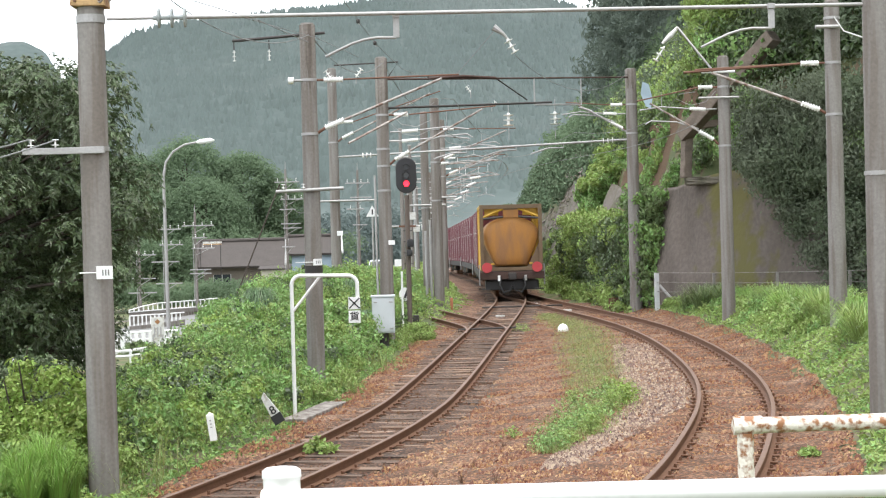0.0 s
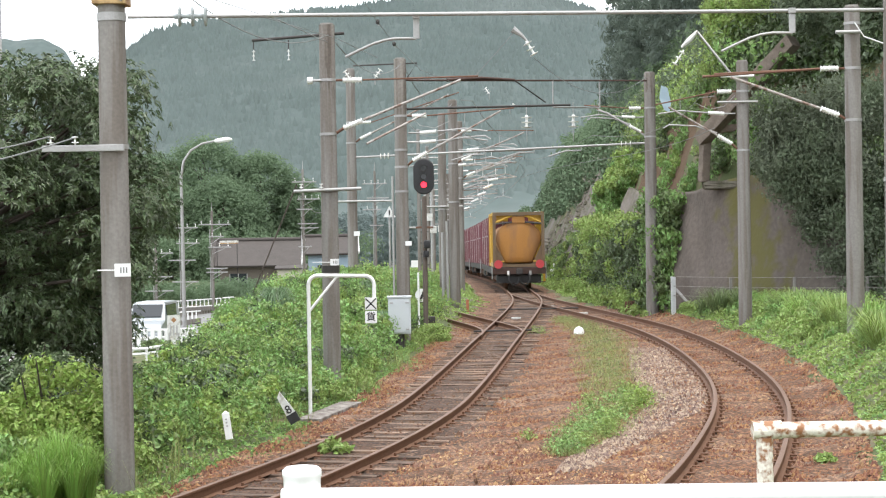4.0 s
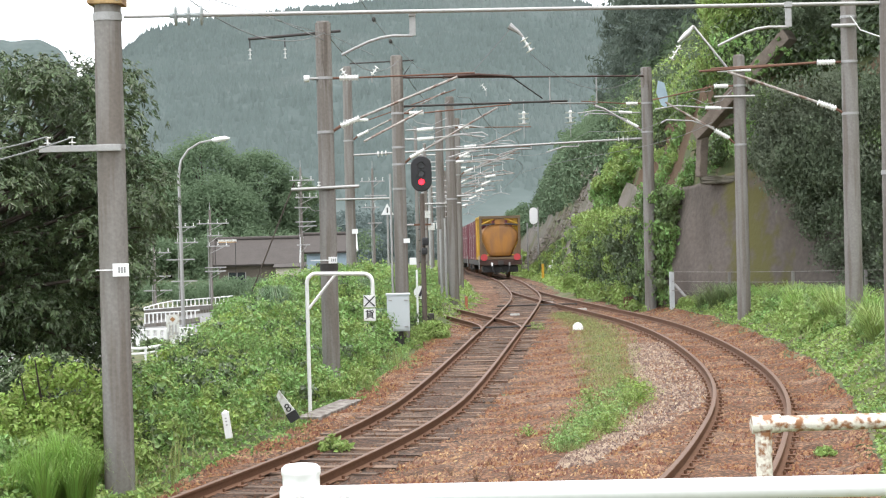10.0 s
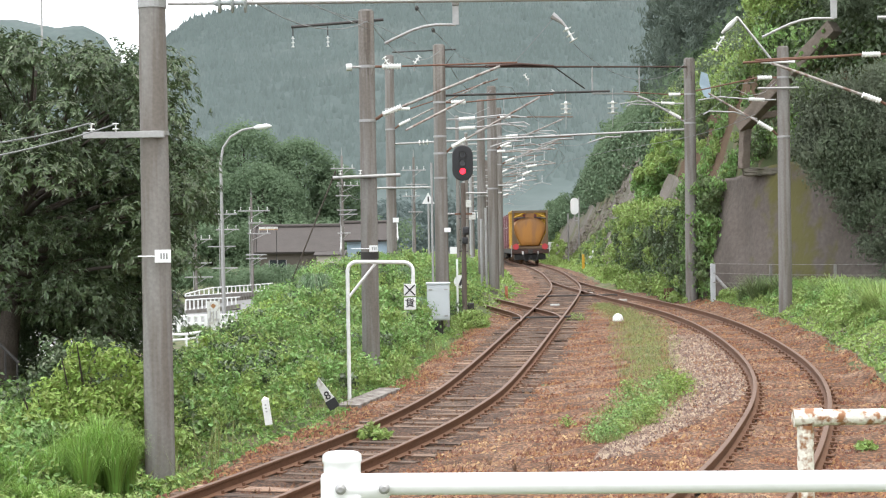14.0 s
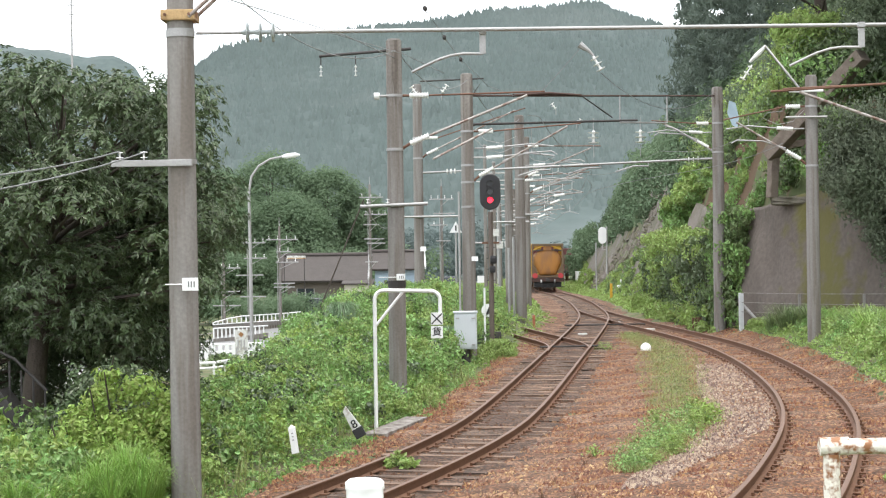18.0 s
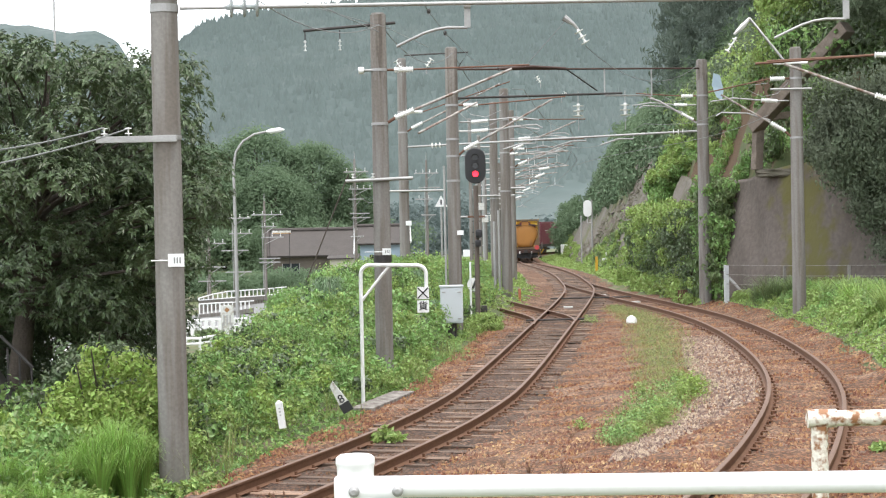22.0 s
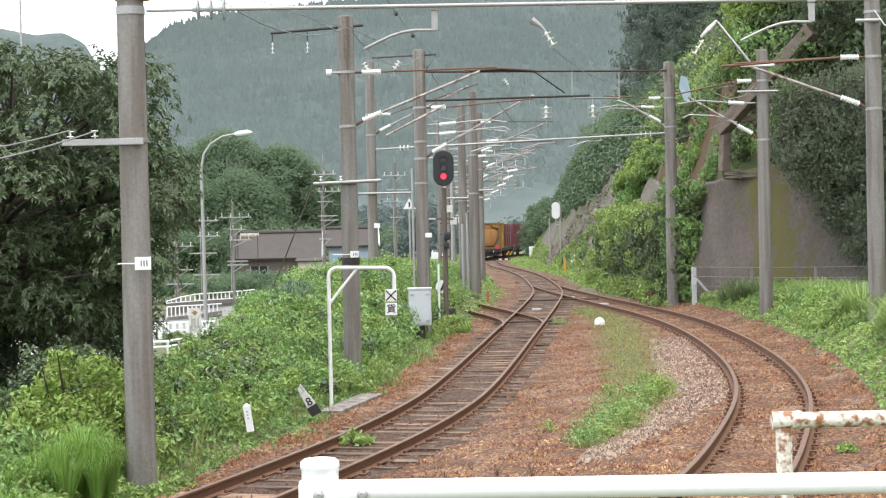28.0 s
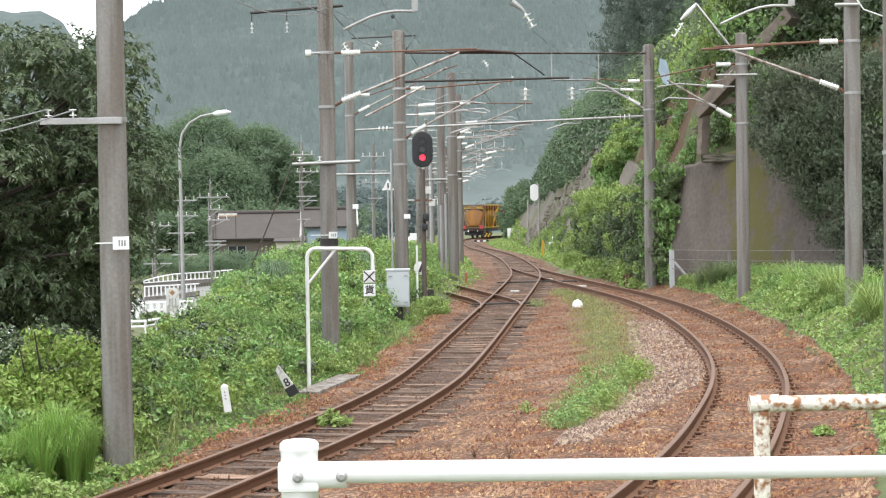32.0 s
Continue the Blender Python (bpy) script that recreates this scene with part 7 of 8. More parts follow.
def parapet(label, top, foot, counts, pw, low_rail):
    """A white fence whose top rail sweeps down to its end, on a concrete kerb."""
    t = thing("bridge_fence", foot[0], label, "guard fence", "white road fences")
    o = t.location
    T, B = [Vector(p) - o for p in top], [Vector(p) - o for p in foot]
    part("rail", tube(T, 0.035, 8), WHITE, t)
    if low_rail:
        part("rail", tube([p + Vector((0, 0, 0.03)) for p in B], 0.035, 8), WHITE, t)
    for (a, b), (c, d), n in zip(zip(T, T[1:]), zip(B, B[1:]), counts):
        for k in range(n):
            p, q = a.lerp(b, k / n), c.lerp(d, k / n)
            part("post", box((pw, pw, max(p.z - q.z, 0.06)), (p + q) / 2, 0.008), WHITE, t)
    v = [p + Vector((0, dy, dz)) for p in B for dy, dz in ((-0.12, 0.0), (-0.12, -0.26), (0.3, -0.26), (0.3, 0.0))]
    m = len(B)
    f = [(4 * k + e, 4 * k + (e + 1) % 4, 4 * k + 4 + (e + 1) % 4, 4 * k + 4 + e) for k in range(m - 1) for e in range(4)] + [(0, 3, 2, 1), (4 * m - 4, 4 * m - 3, 4 * m - 2, 4 * m - 1)]
    raw("kerb", v, f, CONCRETE, t, "pale concrete kerb")
    v = [p + Vector((0, dy, dz)) for p in B for dy, dz in ((0.0, -0.26), (0.0, -1.5), (0.25, -1.5), (0.25, -0.26))]
    raw("base_wall", v, f, STAINED, t, "stained concrete wall below the kerb")
    return t


parapet("white barred parapet sweeping along the road's outer edge", [(-16.68, 100.0, -1.30), (-16.31, 103.0, -1.19), (-15.90, 106.0, -1.16), (-15.37, 108.5, -1.21), (-14.25, 112.0, -1.26), (-13.21, 115.0, -1.27)],
        [(-16.68, 100.0, -1.45), (-16.32, 103.0, -1.53), (-15.91, 106.0, -1.61), (-15.38, 108.5, -1.66), (-14.26, 112.0, -1.73), (-13.22, 115.0, -1.75)], (3, 3, 3, 6, 5), 0.07, True)
parapet("white barred fence along the road's inner edge", [(-15.82, 95.0, -1.42), (-15.05, 96.0, -1.42), (-14.24, 97.0, -1.44), (-13.24, 98.5, -1.45)],
        [(-15.83, 95.0, -1.99), (-15.07, 96.0, -1.97), (-14.25, 97.0, -1.93), (-13.25, 98.5, -1.85)], (4, 4, 5), 0.07, False)
guard_fence([(-16.6, 42.0), (-15.0, 48.0), (-13.4, 54.5), (-12.2, 59.8)], 0.55, "white panelled fence along the road below the tree", 0.6, (0.95, 0.55))
guard_fence([(-12.8, 65.4), (-11.0, 65.9), (-9.2, 66.5)], 0.85, "white close-barred fence before the road bridge", 0.28, (0.96, 0.62), 0.15, -1.55)
guard_fence([(-12.4, 57), (-10.9, 60.1), (-10.1, 60.6), (-9.6, 62.5)], 0.45, "low white fence at the foot of the bank", 1.1)
deck = thing("bridge_kerb", (-18.0, 108, -2.4), "grey concrete kerb under the road fence", "kerb")
part("kerb_beam", tube([(-0.6, -2.5, 0), (0, 0, 0), (0.5, 4, 0), (1.4, 9, 0), (2.4, 14, 0)], 0.16, 6), CONCRETE, deck)
guard_fence([(float(road_x(y)) + 3.3, y) for y in (128, 136, 146, 158, 172)], 1.0, "pale fence beside the far road", 1.2)
bsign = thing("road_board", (-9.78, 65.1, -1.25), "white roadside board with a small orange emblem", "sign")
part("board", box((0.5, 0.04, 0.95), (0, 0, 0.66), 0.01), OLD_WHITE, bsign)
part("emblem", box((0.15, 0.01, 0.15), (0, -0.03, 0.95), 0, Matrix.Rotation(radians(45), 4, "Y")), ORANGE, bsign)
for k in range(3):
    part("board_mark", box((0.05, 0.01, 0.4), (-0.12 + 0.12 * k, -0.028, 0.55)), GALV, bsign)
for dx in (-0.18, 0.18):
    part("leg", box((0.05, 0.05, 0.5), (dx, 0, 0.2)), GALV, bsign)

lamp = thing("street_lamp", (-12.95, 90, -1.5), "pale steel street lamp with a curved arm", "street lamp")
part("pole", tube([(0, 0, -1.2), (-0.02, 0, 4), (-0.05, 0, 7.6), (0.1, 0, 8.4), (0.5, 0, 8.95), (1.1, 0, 9.3), (1.9, 0, 9.45)], [0.11, 0.095, 0.075, 0.065, 0.06, 0.055, 0.055], 12), GALV, lamp, smooth=True)
part("head", tube([(1.75, 0, 9.42), (1.95, 0, 9.44), (2.45, 0, 9.5), (2.7, 0, 9.5)], [0.06, 0.13, 0.13, 0.04], 12), WHITE, lamp, smooth=True)


def utility(x, y, h, arms, label, box_at=0.0):
    t = thing("utility_pole", (x, y, -1.55), label, "utility pole", "utility poles by the road")
    part("shaft", tube([(0, 0, -1.3), (0, 0, h)], [0.12, 0.075], 12), CONCRETE, t)
    part("spike", tube([(0, 0, h), (0, 0, h + 0.55)], [0.03, 0.012], 6), GALV, t)
    for z, w, off, pins in arms:
        part("cross_arm", box((w, 0.07, 0.075), (off, -0.12, z), 0.01), GALV, t)
        for k in range(pins):
            dx = (k - (pins - 1) / 2) * w / max(pins, 2) * 1.12 + off
            part("insulator", ribbed((dx, -0.12, z + 0.03), (dx, -0.12, z + 0.3), 0.05, 2), PORCELAIN, t)
        part("arm_brace", tube([(0.0, -0.1, z - 0.45), (off + w * 0.3, -0.12, z - 0.02)], 0.022, 6), GALV, t)
    if box_at:
        part("transformer", tube([(0.32, -0.1, box_at - 0.45), (0.32, -0.1, box_at + 0.45)], 0.26, 14), GREY_BOX, t, "pale grey pole transformer")
        part("bracket", box((0.5, 0.06, 0.06), (0.15, -0.05, box_at), 0.01), GALV, t)
    part("cable", tube([(-0.14, -0.1, 0.1), (-0.14, -0.1, h * 0.8)], 0.025, 6), GALV, t)
    return t


utility(-15.9, 110, 5.9, ((5.0, 1.9, 0.1, 4), (4.0, 1.5, 0.4, 3), (2.9, 1.8, 0, 0), (1.5, 1.7, 0.2, 0)), "concrete utility pole with crowded cross arms")
utility(-14.2, 112, 6.1, ((5.2, 2.1, 0.2, 4), (4.4, 1.0, 0.3, 2), (3.7, 1.5, 0.5, 3), (2.3, 1.4, 0.3, 0), (2.05, 1.4, 0.3, 0)), "concrete utility pole with short cross arms")
utility(-17.3, 108, 4.2, ((3.4, 1.4, 0.4, 3), (1.9, 1.5, 0.3, 0), (1.0, 1.8, 0.2, 0)), "low utility pole among the trees")
utility(-8.6, 118, 9.0, ((8.1, 1.7, 0.1, 3), (6.9, 1.6, 0.4, 4), (6.2, 1.1, 0.1, 0), (5.2, 1.4, 0.3, 0), (4.9, 1.3, 0.4, 0), (3.6, 0.9, 0.1, 0)), "tall utility pole in front of the houses")
utility(-3.6, 118, 8.8, ((7.9, 1.7, 0, 4), (6.9, 1.5, 0.2, 0), (6.1, 1.2, -0.2, 2), (5.0, 1.0, 0.1, 0)), "utility pole beyond the masts")
stay = tagged(part("stay_wire", tube([(-12.2, 117.5, -1.3), (-9.0, 117.8, 6.4)], 0.05, 8), BARK), "raking brown stay beside the utility pole", "stay")


def house(x, y, w, d, eave, top, rz, wall, label, gable=True):
    t = thing("house", (x, y, -1.6), label, "house", "houses below the wooded hill", rz)
    part("body", box((w, d, eave), (0, 0, eave / 2)), wall, t)
    o = 0.5
    v = [(-w / 2 - o, -d / 2 - o, eave - 0.1), (w / 2 + o, -d / 2 - o, eave - 0.1), (w / 2 + o, d / 2 + o, eave - 0.1), (-w / 2 - o, d / 2 + o, eave - 0.1), (-w / 2 - o, 0, top), (w / 2 + o, 0, top)]
    r = raw("roof", v, [(0, 1, 5, 4), (2, 3, 4, 5)], ROOF, t)
    r.modifiers.new("thick", "SOLIDIFY").thickness = 0.16
    for s in (-1, 1):
        raw("gable", [(s * w / 2, -d / 2, eave), (s * w / 2, d / 2, eave), (s * w / 2, 0, top - 0.25)], [(0, 1, 2)], PLASTER if gable else wall, t)
        part("verge_board", tube([(s * (w / 2 + o), -d / 2 - o, eave - 0.05), (s * (w / 2 + o), 0, top + 0.06)], 0.14, 6), WHITE if s > 0 else ROOF, t)
    part("ridge_tiles", tube([(-w / 2 - o, 0, top + 0.05), (w / 2 + o, 0, top + 0.05)], 0.16, 8), ROOF, t)
    for k in range(max(1, int(w / 3))):
        win = part("window", box((1.3, 0.06, 0.9), (-w / 2 + 1.4 + 2.7 * k, -d / 2 - 0.02, eave * 0.5)), GLASS_DARK, t)
        for dx in (-0.65, 0, 0.65):
            part("window_frame", box((0.06, 0.03, 0.9), (-w / 2 + 1.4 + 2.7 * k + dx, -d / 2 - 0.06, eave * 0.5)), GALV, win)
    return t


house(-13.05, 132, 5.8, 6.0, 2.3, 4.1, 3, mat("dark_board_wall", (0.13, 0.11, 0.09), 0.9, scale=2), "low house with a wide brown tiled roof")
house(-8.2, 142, 3.6, 5, 3.0, 4.3, 4, PALEBLUE, "pale blue house under a brown roof")
shed = thing("shed", (-10.3, 128.2, -1.6), "cream-walled lean-to beside the house", "shed")
part("body", box((2.0, 1.5, 2.0), (0, 0, 1.0)), PLASTER, shed)
part("roof", box((2.4, 2.0, 0.1), (0, 0, 2.08), 0, Matrix.Rotation(0.15, 4, "X")), ROOF, shed)
board = thing("signboard", (-15.4, 127, -1.6), "long white signboard on thin legs above the roof", "signboard")
part("panel", box((1.4, 0.08, 0.16), (0.55, 0, 4.05), 0.01), OLD_WHITE, board)
part("lower_edge", box((1.4, 0.09, 0.07), (0.55, -0.01, 3.93), 0.01), TAN_RUST, board)
for dx in (-0.35, 1.15):
    part("leg", tube([(dx, 0, 0), (dx, 0, 3.85)], 0.03, 6), DARK, board)


# ---- fence and small things on the slope side ----
fence = thing("wire_fence", (7.85, 54.2, gz(7.85, 54.2)), "wire fence on grey posts before the wall", "fence")
o = fence.location
fp = [(7.85, 54.2), (9.05, 50.6), (10.4, 48), (11.95, 46), (13.3, 43.5)]
tops = []
for k, (x, y) in enumerate(fp):
    z = 0.36 + 0.05 * k
    big = k == 0
    part("post", box((0.15 if big else 0.08, 0.12 if big else 0.08, 1.6), (x - o.x, y - o.y, z - o.z + 0.2), 0.01), mat("pale_post", (0.5, 0.52, 0.53), 0.7) if big else CONCRETE, fence, "thick pale end post" if big else "")
    tops.append(Vector((x, y, z + 1.0)) - o)
part("brace", tube([tops[0] + Vector((0.08, 0, -0.4)), tops[0] + Vector((0.65, -0.3, -1.1))], 0.05, 8), GALV, fence)
for dz in (0.0, -0.3, -0.6):
    part("wire", tube([p + Vector((0, -0.06, dz)) for p in tops], 0.011, 6), CONCRETE, fence)
for k in range(5):
    st = tagged(part("rusty_stake", box((0.07, 0.05, 0.6), (0, 0, 0.25), 0.008), RUST), "short rusty orange stake by the track", "stake", "rusty stakes")
    st.matrix_basis = pose(6.75 + 0.085 * k, 58 + 0.05 * k, gz(6.8, 58), 0, random.uniform(-5, 5), 0)
cab = tagged(part("equipment_hut", box((0.7, 0.5, 1.0), (0, 0, 0.5), 0.03), WHITE), "small white equipment hut beside the far track", "equipment hut")
cab.matrix_basis = pose(8.25, 165, gz(8.25, 165) - 0.1)
disc = thing("signal_back", (7.55, 118, gz(7.0, 118) - 0.2), "white oval signal back on a tall pole", "signal")
part("pole", tube([(0.3, 0, -0.2), (0.3, 0, 4.8)], 0.06, 8), GALV, disc)
part("pole", tube([(-0.45, 0, -0.2), (-0.45, 0, 3.7)], 0.05, 8), GALV, disc)
hz2 = 3.9
part("oval_board", tube([(0.0, -0.05, hz2), (0.0, -0.1, hz2)], 0.01, 6), WHITE, disc)
ringp = [(0.28 * math.cos(a), 0.28 * math.sin(a) + 0.3) for a in np.linspace(0, math.pi, 10)] + [(-0.28 * math.cos(a), -0.28 * math.sin(a) - 0.3) for a in np.linspace(0, math.pi, 10)]
bm = bmesh.new()
r0 = [bm.verts.new((x, -0.12, z + hz2 + 0.3)) for x, z in ringp]
r1 = [bm.verts.new((x, 0.02, z + hz2 + 0.3)) for x, z in ringp]
bm.faces.new(r0)
bm.faces.new(r1[::-1])
for k in range(len(ringp)):
    bm.faces.new((r0[k], r1[k], r1[(k + 1) % len(ringp)], r0[(k + 1) % len(ringp)]))
bmesh.ops.recalc_face_normals(bm, faces=bm.faces)
part("board", bm, WHITE, disc)
part("bracket", tube([(0.0, 0, hz2 - 0.1), (0.0, 0, 3.2), (0.35, 0, 3.2)], 0.04, 6), GALV, disc)
for x, y, h, s in ((6.6, 96, 0.9, "yellow"), (7.3, 100, 0.7, "white"), (7.5, 100.2, 0.7, "white")):
    mk = tagged(part("track_post", box((0.14, 0.1, h), (0, 0, h / 2), 0.01), YELLOW if s == "yellow" else WHITE), f"small {s} marker post by the far track", "marker post", "far marker posts")
    mk.matrix_basis = pose(x, y, gz(x, y))

# ---- railings by the road where the watcher stands ----
rail1 = thing("guard_rail", (-0.385, 5.0, 1.3), "glossy white pipe guard rail with domed post", "guard rail")
zt = 2.22 - 1.3
for x in (0.0, 2.4):
    po = part("post", tube([(x, 0, -0.15), (x, 0, zt - 0.035), (x, 0, zt - 0.03), (x, 0, zt - 0.012), (x, 0, zt - 0.004), (x, 0, zt)], [0.055, 0.055, 0.0585, 0.0575, 0.048, 0.02], 28), WHITE, rail1, smooth=True)
part("pipe", tube([(0.03, -0.03, 2.125 - 1.3), (2.6, -0.03, 2.11 - 1.3)], 0.0325, 20), WHITE, rail1, smooth=True)
part("sleeve", tube([(0.0, -0.03, 2.115 - 1.3), (0.14, -0.03, 2.116 - 1.3)], 0.038, 20), WHITE, rail1, smooth=True)
part("collar", box((0.12, 0.06, 0.085), (0.0, -0.035, 2.115 - 1.3), 0.012), WHITE, rail1)
for x in (0.0, 0.127):
    part("bolt", tube([(x, -0.062, 2.118 - 1.3), (x, -0.078, 2.118 - 1.3), (x, -0.084, 2.118 - 1.3)], [0.017, 0.016, 0.008], 12), GALV, rail1, "grey bolt head")
rail2 = thing("old_railing", (1.36, 7.0, 1.2), "rusty pipe railing with flaking white paint", "railing")
part("post", tube([(0.02, 0, -0.15), (0.02, 0, 2.03 - 1.2)], 0.035, 16), RUSTY_WHITE, rail2, smooth=True)
part("post", tube([(1.9, 0, -0.15), (1.9, 0, 2.1 - 1.2)], 0.03, 16), RUSTY_WHITE, rail2, smooth=True)
part("pipe", tube([(-0.02, 0, 2.06 - 1.2), (2.0, 0, 2.066 - 1.2)], 0.033, 18), RUSTY_WHITE, rail2, smooth=True)
part("elbow", tube([(-0.03, 0, 2.06 - 1.2), (0.09, 0, 2.062 - 1.2)], 0.038, 18), RUSTY_WHITE, rail2, smooth=True)


stair = thing("stair_rail", (-6.75, 24.0, gz(-6.75, 24.0)), "dark steel stair with a bent handrail under the tree", "stair")
sz = stair.location.z
part("stringer", box((0.16, 0.5, 1.25), (0.05, 0, 0.45 - sz), 0.01, Matrix.Rotation(radians(-38), 4, "Y")), DARK, stair)
for k in range(5):
    x = -0.35 + 0.17 * k
    part("baluster", tube([(x, 0, 0.75 - 0.16 * k - sz), (x, 0, 1.5 - 0.13 * k - sz)], 0.016, 6), DARK, stair)
part("handrail", tube([(-0.7, 0, 1.45 - sz), (-0.4, 0, 1.55 - sz), (-0.1, 0, 1.4 - sz), (0.35, 0, 0.95 - sz)], 0.022, 8), DARK, stair)

mast = thing("antenna_mast", (-22.4, 90, -1.5), "thin pale radio mast rising behind the trees", "antenna")
part("shaft", tube([(0, 0, 0), (0, 0, 11), (0, 0, 18.2)], [0.1, 0.07, 0.05], 8), GALV, mast)
for z, w in ((17.7, 0.5), (17.2, 0.35), (15.0, 0.25)):
    part("cross_arm", box((w, 0.05, 0.06), (0, 0, z), 0.005), GALV, mast)


# ---- the goods train ----
WAGON = 20.4


def wheelset(t, y):
    ax = part("axle", tube([(-0.7, y, 0.43), (0.7, y, 0.43)], 0.07, 10), DARK, t)
    for s in (-1, 1):
        part("wheel", tube([(s * 0.50, y, 0.43), (s * 0.53, y, 0.43), (s * 0.535, y, 0.43), (s * 0.63, y, 0.43)], [0.46, 0.46, 0.43, 0.425], 24), RAIL_RUST, ax)


def wagon(tail=False):
    """A flat container wagon; y runs forward from its rear end."""
    t = thing("container_wagon", (0, 0, 0), "dark container wagon at the end of the train" if tail else "dark container wagon in the train", "wagon", "wagons of the goods train")
    for s in (-1, 1):
        part("side_sill", box((0.16, WAGON - 0.8, 0.3), (s * 1.18, WAGON / 2, 0.88), 0.02), DARK, t)
        part("handrail", tube([(s * 1.27, 0.45, 0.5), (s * 1.27, 0.45, 1.3), (s * 1.27, 0.9, 1.3), (s * 1.27, 0.9, 0.5)], 0.02, 6), GALV, t)
    part("deck", box((2.3, WAGON - 0.8, 0.12), (0, WAGON / 2, 0.95)), DARK, t)
    for y in (0.42, WAGON - 0.42):
        part("end_beam", box((2.5, 0.14, 0.3), (0, y, 0.88), 0.02), OLD_BEAM, t)
        # added black block that fills in the dark under the wagon's end
        part("dark_fill", box((2.1, 0.5, 0.4), (0, y + (0.5 if y < 5 else -0.5), 0.5), 0.06), BLACK, t)
    for y0 in (3.0, WAGON - 3.0):
        for s in (-1, 1):
            part("bogie_frame", box((0.14, 2.6, 0.24), (s * 0.98, y0, 0.52), 0.05), DARK, t)
            for dy in (-0.4, 0.4):
                part("spring", tube([(s * 0.98, y0 + dy, 0.42), (s * 0.98, y0 + dy, 0.66)], 0.09, 10), RUST, t)
        for dy in (-0.95, 0.95):
            wheelset(t, y0 + dy)
    for y in (1.75, WAGON - 1.75):
        part("bogie_end", box((1.9, 0.14, 0.4), (0, y, 0.55), 0.04), DARK, t)
    cp = part("coupler", box((0.3, 0.5, 0.28), (0, 0.2, 0.86), 0.05), DARK, t)
    part("coupler", box((0.3, 0.5, 0.28), (0, WAGON - 0.2, 0.86), 0.05), DARK, t)
    for s in (-1, 1):
        part("air_hose", tube([(s * 0.45, 0.32, 0.8), (s * 0.5, 0.2, 0.5), (s * 0.35, 0.15, 0.22), (s * 0.1, 0.15, 0.3), (0.0, 0.2, 0.6)], 0.035, 8), BLACK, t)
        part("hose_cock", box((0.1, 0.12, 0.22), (s * 0.52, 0.3, 0.78), 0.03), GALV if s > 0 else WHITE, t)
        part("step", box((0.35, 0.2, 0.04), (s * 1.05, 0.35, 0.35), 0.01), DARK, t)
    if tail:
        for s in (-1, 1):
            part("end_marker", tube([(s * 0.98, 0.33, 1.2), (s * 0.98, 0.28, 1.2)], 0.2, 24), RED, t, "round red end marker")
    return t


